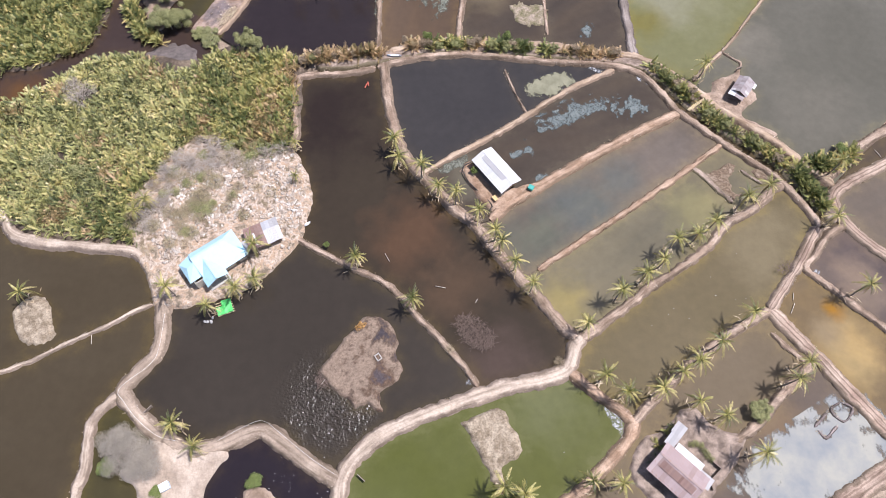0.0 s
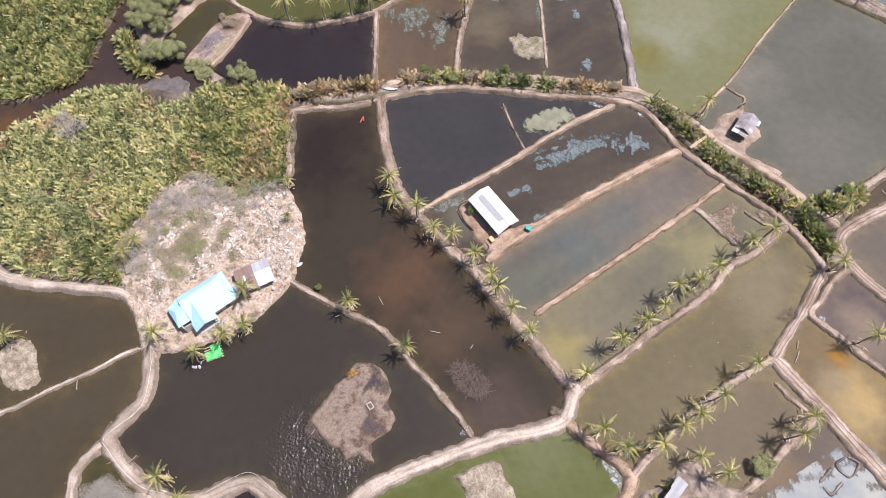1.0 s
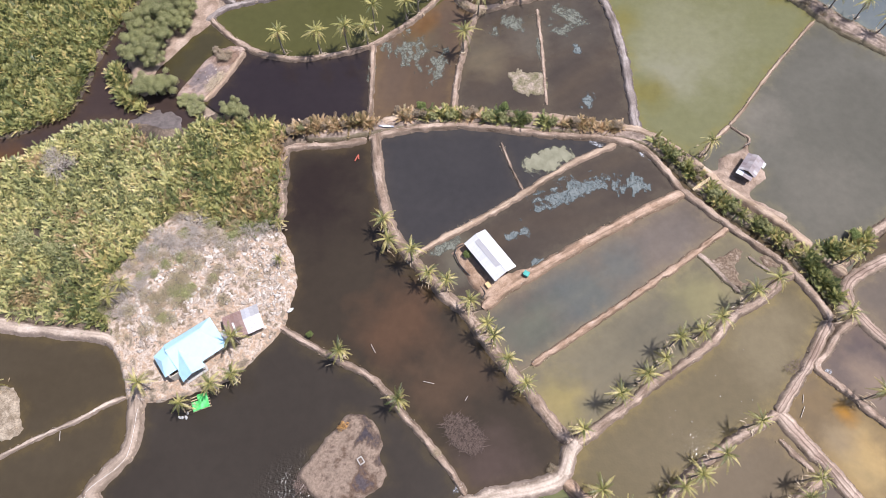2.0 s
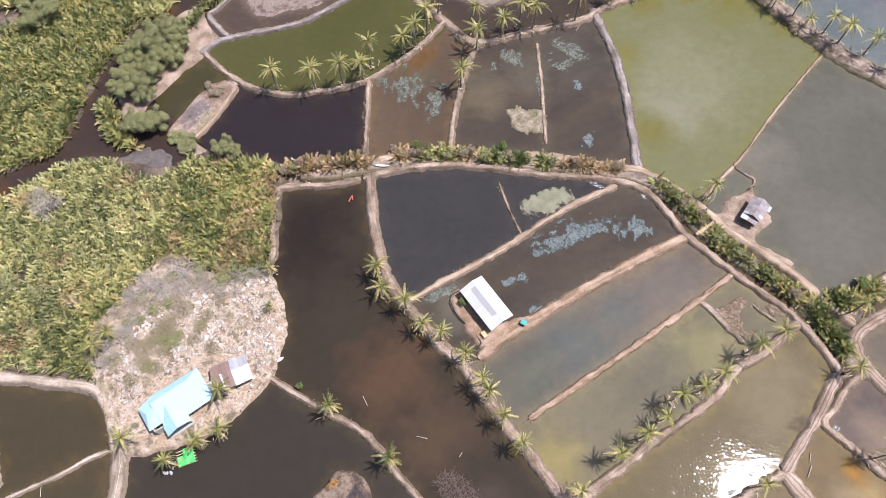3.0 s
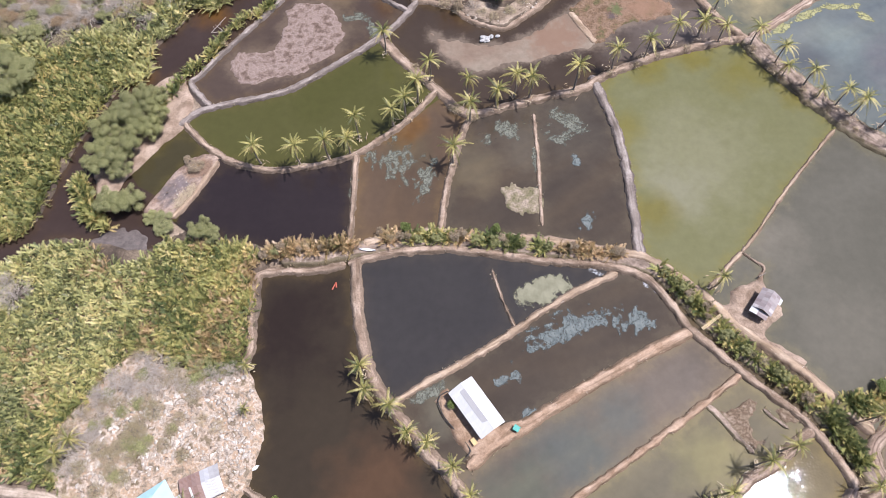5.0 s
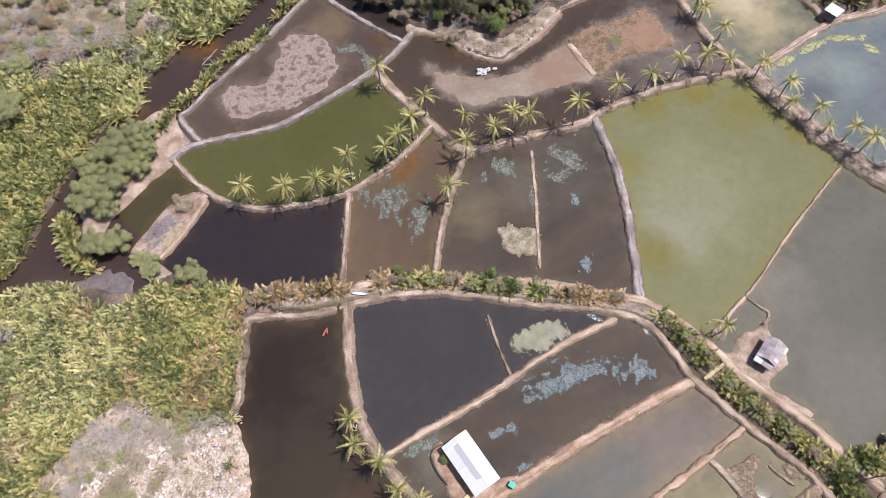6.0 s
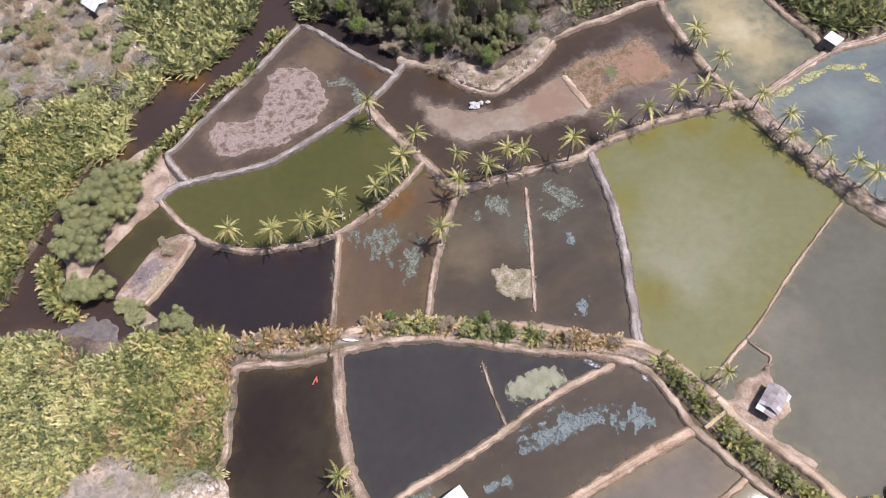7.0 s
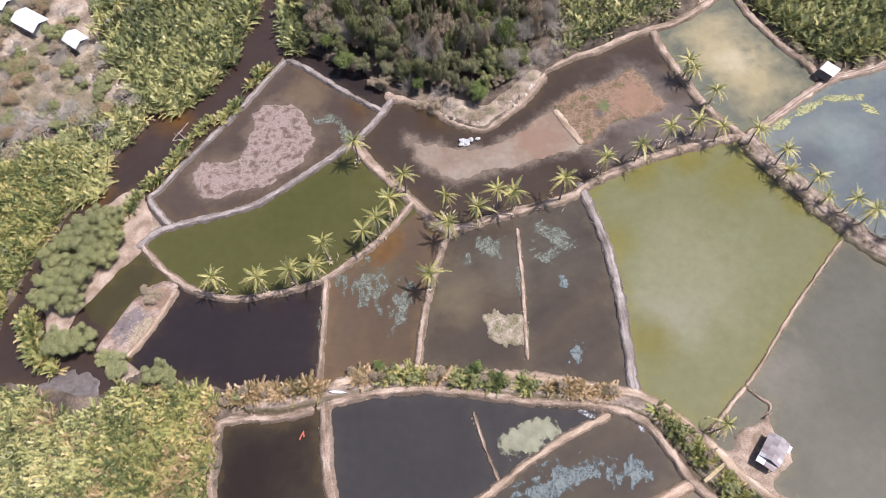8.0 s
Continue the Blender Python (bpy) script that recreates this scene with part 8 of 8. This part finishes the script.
def low_wall(points, label):
    w = thing("low_wall", points[0][0], points[0][1], 0.75, 0, label, "wall")
    for (x0, y0), (x1, y1) in zip(points, points[1:]):
        a = math.degrees(math.atan2(y1 - y0, x1 - x0))
        box("wall_run", w, WALL_WOOD, (math.hypot(x1 - x0, y1 - y0), 0.18, 0.8), ((x0 + x1) / 2 - points[0][0], (y0 + y1) / 2 - points[0][1], 0.4), a)


low_wall([(48.9, 12.8), (50.5, 11.3), (48.1, 9.2), (48.5, 7.6)], "low dark wall round the house yard")


# ---- brushwood, rubble and dry tufts ----
def brush_pile(x, y, rx, ry, turn, count, seed, label, look=BRUSH, z=0.12):
    r = random.Random(seed)
    v, f = [], []
    for _ in range(count):
        a, d = r.uniform(0, 6.28), math.sqrt(r.random())
        p = Vector((rx * d * math.cos(a), ry * d * math.sin(a), z + r.uniform(0, 0.25)))
        q = p + Vector((r.gauss(0, 0.6), r.gauss(0, 0.6), r.uniform(-0.1, 0.25)))
        s = (q - p).cross(Vector((0, 0, 1))).normalized() * r.uniform(0.015, 0.045)
        k = len(v)
        v += [tuple(p - s), tuple(p + s), tuple(q + s * 0.4), tuple(q - s * 0.4)]
        f.append((k, k + 1, k + 2, k + 3))
    ob = new("brushwood", mesh_from("brushwood", v, f, [look]))
    ob.matrix_basis = pose(x, y, 0, 0, 0, turn)
    tagged(ob, label, "brushwood", kind="stuff")


brush_pile(5.9, 36.9, 4.4, 2.7, -40, 1000, 3, "sunken brushwood pile showing through the water")
brush_pile(-23.5, 27.3, 1.5, 1.4, 0, 240, 4, "ring of dark brushwood at the islet shore")
brush_pile(-54.6, 117.6, 3.4, 1.2, 62, 420, 6, "bleached dry sticks along the islet shore", TWIG_STRAW, 0.6)
brush_pile(-52.7, 124.7, 3.0, 2.1, 30, 900, 7, "heap of brown brushwood on the islet", BROWN_STICKS, 0.65)
brush_pile(70.6, 51.2, 1.2, 2.4, -55, 130, 5, "dry branches thrown on the dyke", BRUSH, 0.8)


def stone_mesh(seed):
    r = random.Random(seed + 50)
    bm = bmesh.new()
    for _ in range(11):  # corners of a split, angular block
        d = Vector((r.gauss(0, 1), r.gauss(0, 0.8), r.gauss(0, 0.8))).normalized() * r.uniform(0.42, 0.62)
        bm.verts.new((d.x, d.y, d.z * 0.55))
    hull = bmesh.ops.convex_hull(bm, input=bm.verts)
    bmesh.ops.delete(bm, geom=[g for g in hull["geom_interior"] if isinstance(g, bmesh.types.BMVert)], context="VERTS")
    bmesh.ops.triangulate(bm, faces=bm.faces)
    me = bpy.data.meshes.new("stone")
    bm.to_mesh(me)
    bm.free()
    me.materials.append(STONE)
    return me


STONES = [stone_mesh(k) for k in range(6)]


def rubble(shore, gap, seed, label, big=0, group="rubble stones", clear=(), size=1.0):
    """Loose stones over rough ground; the biggest are things of their own."""
    rng = np.random.default_rng(seed)
    spots = spots_in(shore, gap, seed, 0.8, clear)
    arrays = []
    for me in STONES:
        c = np.zeros(len(me.vertices) * 3)
        me.vertices.foreach_get("co", c)
        arrays.append((c.reshape(-1, 3), np.array([tuple(p.vertices) for p in me.polygons])))
    vs, fs, off = [], [], 0
    order = rng.permutation(len(spots))
    for n, i in enumerate(order):
        x, y, tone = spots[i]
        if n < big:
            ob = new("stone", STONES[n % 6])
            s = rng.uniform(0.8, 2.1)
            ob.matrix_basis = pose(x, y, 0.95, rng.uniform(-14, 14), rng.uniform(-14, 14), rng.uniform(0, 360)) @ Matrix.Diagonal((s * rng.uniform(0.8, 1.4), s, s * 0.8, 1))
            tagged(ob, "pale rough stone lying among rubble", "stone", group)
            continue
        c, p = arrays[n % 6]
        a, s = rng.uniform(0, 6.28), size * (0.2 + 1.0 * rng.random() ** 2)
        rot = np.array(((math.cos(a), -math.sin(a), 0), (math.sin(a), math.cos(a), 0), (0, 0, 1)))
        vs.append(c @ rot.T * s + (x, y, 0.98))
        fs.append(p + off)
        off += len(c)
    me = quick_mesh("rubble", np.concatenate(vs), np.concatenate(fs), STONE)
    tagged(new("rubble", me), label, "rubble", kind="stuff")


STONE_ISLET = [(-60.5, 113.5), (-60, 118), (-57.3, 122.5), (-54, 126.5), (-51.3, 126.8), (-53, 121.4), (-55.5, 116)]
YARD = [(-33, 78), (-30, 71), (-29.5, 63), (-32, 57), (-39, 61), (-44, 60), (-52, 56), (-58, 50), (-62, 55), (-66, 62), (-63, 68), (-57, 74), (-47, 77), (-40, 78)]
rubble(YARD, 0.62, 31, "pale broken rubble strewn over the yard", 110)
rubble([(-38, 52), (-31, 55), (-31.5, 60), (-34, 61), (-36, 56)], 0.8, 32, "scattered small stones beside the shed")
rubble([(-68, 170), (-78, 178), (-100, 182), (-118, 176), (-120, 205), (-96, 192), (-82, 198), (-75, 185)], 1.2, 33, "stones scattered over the scrubby hillside", 20, "hillside stones")
rubble([(2, 173), (9, 170.5), (16, 169.5), (22, 172.5), (28, 179), (31, 185), (26, 182), (18, 174.5), (10, 174)], 0.7, 34, "pale stones along the wooded shore", 12, "shore stones")
rubble(STONE_ISLET, 0.8, 35, "dark and pale stones heaped on the islet", size=0.4)


def tufts():
    """Dry grass and clods along the shoulders of the dykes."""
    rng = np.random.default_rng(77)
    v, f = [], []
    for line, width, height in DYKE_LINES:
        pts = glide(line, 0.5)
        for a, b in zip(pts, pts[1:]):
            side = Vector((b.y - a.y, a.x - b.x, 0)).normalized()
            for _ in range(2):
                if rng.random() < 0.45:
                    continue
                s = (1 if rng.random() < 0.5 else -1) * (width / 2 + rng.normal(0.08, 0.12))
                c = a + side * s
                for _ in range(4):
                    d = rng.normal(0, 0.16, 2)
                    h = rng.uniform(0.1, 0.28)
                    k = len(v)
                    w = rng.normal(0, 0.07, 2)
                    z = height * 0.45
                    v += [(c.x - w[0], c.y - w[1], z), (c.x + w[0], c.y + w[1], z), (c.x + d[0], c.y + d[1], z + h)]
                    f.append((k, k + 1, k + 2))
    me = quick_mesh("dry_grass", np.array(v), np.array(f), BROWN_LEAF)
    tagged(new("dry_grass", me), "tufts of dry grass along the dyke shoulders", "grass", kind="stuff")


tufts()


def clods():
    """Pale clods and small stones along the dykes."""
    rng = np.random.default_rng(78)
    base = np.array(((1, 0, 0), (-0.5, 0.87, 0), (-0.5, -0.87, 0), (0.1, 0.05, 0.9)))
    tri = np.array(((0, 1, 3), (1, 2, 3), (2, 0, 3)))
    vs, fs = [], []
    for line, width, height in DYKE_LINES:
        pts = glide(line, 0.5)
        for a, b in zip(pts, pts[1:]):
            side = Vector((b.y - a.y, a.x - b.x, 0)).normalized()
            for _ in range(rng.integers(0, 4) if wobble(a.x, a.y, 0.5, 4.0) > 0.15 else 0):
                s = rng.uniform(0.1, 0.5) * width * (1 if rng.random() < 0.5 else -1)
                c = a + side * s
                t = rng.uniform(0, 6.28)
                rot = np.array(((math.cos(t), -math.sin(t), 0), (math.sin(t), math.cos(t), 0), (0, 0, 1)))
                fs.append(tri + 4 * len(vs))
                vs.append(base @ rot.T * rng.uniform(0.04, 0.13) + (c.x, c.y, height * 0.93))
    me = quick_mesh("clods", np.concatenate(vs), np.concatenate(fs), STONE)
    tagged(new("clods", me), "pale clods and small stones on the dykes", "stones", kind="stuff")


clods()


# ---- floating algae and foam ----
def scum_look(name, a, b, rough=0.6, dense=0.5, patches=0.9):
    """A thin floating film, torn here and there so that the water shows through."""
    m, t, bs = nodes_of(name)
    t.links.new(ramp(t, noise_node(t, patches, 6, 0.6), [(0.36, a), (0.64, b)]), bs.inputs["Base Color"])
    bs.inputs["Roughness"].default_value = rough
    bs.inputs["Specular IOR Level"].default_value = 0.1
    body = t.nodes.new("ShaderNodeAttribute")
    body.attribute_name = "body"
    torn = ramp(t, noise_node(t, 2.2, 6, 0.75), [(0.72 - dense * 0.7, (0.1, 0.1, 0.1)), (0.95 - dense * 0.7, (1, 1, 1))])
    fringe = ramp(t, mathy(t, "ADD", body.outputs["Fac"], mathy(t, "MULTIPLY", mathy(t, "SUBTRACT", noise_node(t, 1.4, 7, 0.7), 0.5), 1.5)), [(0.08, (0, 0, 0)), (0.75, (1, 1, 1))])
    t.links.new(mathy(t, "MULTIPLY", torn, fringe), bs.inputs["Alpha"])
    bump(t, bs, noise_node(t, 6, 4), 0.3, 0.03)
    return m


GREY_ALGAE = scum_look("grey_blue_algae", (0.095, 0.113, 0.112), (0.17, 0.19, 0.182), 0.6, 0.62)
TEAL_ALGAE = scum_look("dull_teal_algae", (0.12, 0.125, 0.1), (0.18, 0.185, 0.15), 0.6, 0.55)
YELLOW_ALGAE = scum_look("yellow_algae", (0.17, 0.165, 0.11), (0.25, 0.24, 0.165), 0.5, 0.95, 0.4)
SALT_SCUM = scum_look("white_salt_scum", (0.22, 0.235, 0.245), (0.34, 0.33, 0.285), 0.9, 1.0, 0.14)
FOAM = scum_look("white_foam", (0.36, 0.37, 0.39), (0.6, 0.61, 0.63), 0.5, 0.36)
LIME_ALGAE = scum_look("yellow_green_algae", (0.26, 0.25, 0.11), (0.36, 0.35, 0.18), 0.6, 0.55)


def algae(label, look, x, y, rx, ry, turn, cover, seed, step=0.22, ragged=1.0, waves=((5, 0.55), (1.9, 0.36), (0.8, 0.16), (0.4, 0.06))):
    """A ragged floating mat: cells of a fine net kept where slow and quick waves run high."""
    us, vs = np.meshgrid(np.arange(-rx * 1.25, rx * 1.25, step), np.arange(-ry * 1.25, ry * 1.25, step))
    d = 1 - np.hypot(us / rx, vs / ry)
    rise = d * 1.6 + ragged * rough_field(us, vs, seed, list(waves)) - 1 + 1.6 * cover
    keep = rise > -0.2
    idx = np.arange(us.size).reshape(us.shape)
    q = keep[:-1, :-1]
    f = np.stack([idx[:-1, :-1][q], idx[:-1, 1:][q], idx[1:, 1:][q], idx[1:, :-1][q]], 1)
    used, inv = np.unique(f, return_inverse=True)
    rng = np.random.default_rng(seed)
    jit = rng.uniform(-0.35, 0.35, (len(used), 2)) * step
    v = np.stack([us.ravel()[used] + jit[:, 0], vs.ravel()[used] + jit[:, 1], 0.135 + 0.006 * rng.random(len(used))], 1)
    me = quick_mesh("floating_algae", v, inv.reshape(f.shape), look)
    me.attributes.new("body", "FLOAT", "POINT").data.foreach_set("value", np.clip((rise.ravel()[used] + 0.2) / 0.7, 0, 1).astype(np.float32))
    ob = new("floating_algae", me)
    ob.matrix_basis = pose(x, y, 0, 0, 0, turn)
    return tagged(ob, label, "algae", kind="stuff")


algae("long grey-blue algae mat drifting on the pond", GREY_ALGAE, 28.6, 89.6, 10.5, 3.2, 26, 0.38, 1)
algae("rounded grey-blue algae mats drifting on the pond", GREY_ALGAE, 42.6, 91.5, 4.8, 2.8, 12, 0.36, 2)
algae("small grey-blue algae mat beside the hut", GREY_ALGAE, 17.6, 79.0, 2.7, 1.3, 12, 0.5, 3)
algae("small grey-blue algae mat beside the dyke", GREY_ALGAE, 20.8, 72.2, 1.6, 1.3, 30, 0.45, 4)
algae("pale yellow algae mat on the dark pond", YELLOW_ALGAE, 24.4, 97.6, 5.0, 2.5, 22, 0.8, 5, ragged=0.6)
algae("thin algae film near the hut", TEAL_ALGAE, 1.8, 75.4, 4.6, 1.6, 35, 0.2, 6)
algae("grey-green algae mats on the amber pond", TEAL_ALGAE, -8.6, 128.4, 7.5, 5.2, -25, 0.22, 7)
algae("grey-green algae mats beside the divider", TEAL_ALGAE, -1.5, 124.0, 3.6, 6.5, -10, 0.16, 8)
algae("thin algae film along the divider", TEAL_ALGAE, -17.4, 123.0, 1.2, 7.0, 2, 0.2, 9)
algae("grey-green algae mat by the pond bund", TEAL_ALGAE, 16.5, 137.3, 6.0, 3.2, 8, 0.3, 10)
algae("grey-green algae mat by the grey divider", TEAL_ALGAE, 31.0, 139.0, 5.2, 5.6, 60, 0.26, 11)
algae("small pale algae mat on the dark pond", GREY_ALGAE, 33.8, 114.2, 1.7, 2.4, -20, 0.5, 12)
algae("tiny pale algae mat", GREY_ALGAE, 32.6, 130.2, 1.0, 1.8, 10, 0.45, 13)
algae("algae clinging to the pond bund", TEAL_ALGAE, 23.6, 130.0, 0.9, 10.0, 2, 0.2, 14)
algae("broad sheet of white salt scum", SALT_SCUM, 69.0, 13.0, 14.0, 6.6, 30, 0.86, 15, 0.18, 0.55)
for k, (x, y, rx, ry, turn) in enumerate(((86.5, 170.8, 4.6, 1.2, 38), (94.5, 175.6, 5.4, 1.3, 30), (102.4, 178.0, 4.6, 1.1, 5), (107.6, 175.0, 3.0, 1.1, -48))):
    algae("yellow-green algae fringe on the blue-grey pond", LIME_ALGAE, x, y, rx, ry, turn, 0.55, 20 + k, 0.25)
algae("white foam blown into the green pond's corner", FOAM, 32.4, 19.6, 4.2, 1.4, -62, 0.5, 30)
def flecks(label, shore, gap, share, size, seed):
    """Small white bits of froth and litter floating on still water."""
    rng = np.random.default_rng(seed)
    v, f = [], []
    for x, y, tone in spots_in(shore, gap, seed, 0.6):
        if rng.random() > share:
            continue
        k, s = len(v), size * rng.uniform(0.5, 1.4)
        turn = rng.uniform(0, 6.28)
        for a in range(6):
            w = s * rng.uniform(0.55, 1.0)
            v.append((x + w * math.cos(turn + a * 1.047), y + 0.7 * w * math.sin(turn + a * 1.047), 0.4))
        f += [(k, k + 1, k + 2), (k, k + 2, k + 3), (k, k + 3, k + 4), (k, k + 4, k + 5)]
    me = quick_mesh("floating_flecks", np.array(v), np.array(f), SACK)
    tagged(new("floating_flecks", me), label, "debris", kind="stuff")


flecks("white flecks of froth floating on the black pond", [(-33, 13), (-27, 16.5), (-21, 13), (-16, 9), (-12, 4), (-24, -2), (-36, -1), (-39, 5)], 1.0, 0.22, 0.13, 61)
flecks("white flecks of froth floating on the khaki pond", [(40, 30), (50, 37), (62, 44), (70, 53), (60, 56), (46, 46), (34, 37), (30, 33)], 2.4, 0.16, 0.12, 62)
flecks("white flecks of froth floating on the green pond", [(18, 20), (27, 20), (29, 12), (20, 8), (12, 10)], 2.0, 0.14, 0.13, 63)
algae("white foam at the dyke foot", FOAM, 5.0, 27.0, 1.9, 0.7, 35, 0.2, 31)
algae("white foam at the dyke fork", FOAM, 77.0, 50.2, 2.6, 0.9, 25, 0.25, 32)
algae("white foam at the pond's corner", FOAM, 35.0, 102.3, 2.4, 0.6, -22, 0.35, 33)
algae("white foam along the curved path", FOAM, 45.5, 100.2, 3.6, 0.7, -45, 0.2, 34)
algae("greenish film beside the salty mud", TEAL_ALGAE, -21.5, 171.4, 3.4, 1.8, -10, 0.4, 41)
algae("patchy scum along the salty mud", TEAL_ALGAE, -17.0, 168.0, 2.6, 4.0, 20, 0.2, 42)
algae("thin white film at the fork of the dykes", FOAM, 60.2, 68.5, 2.6, 0.7, -42, 0.2, 43)
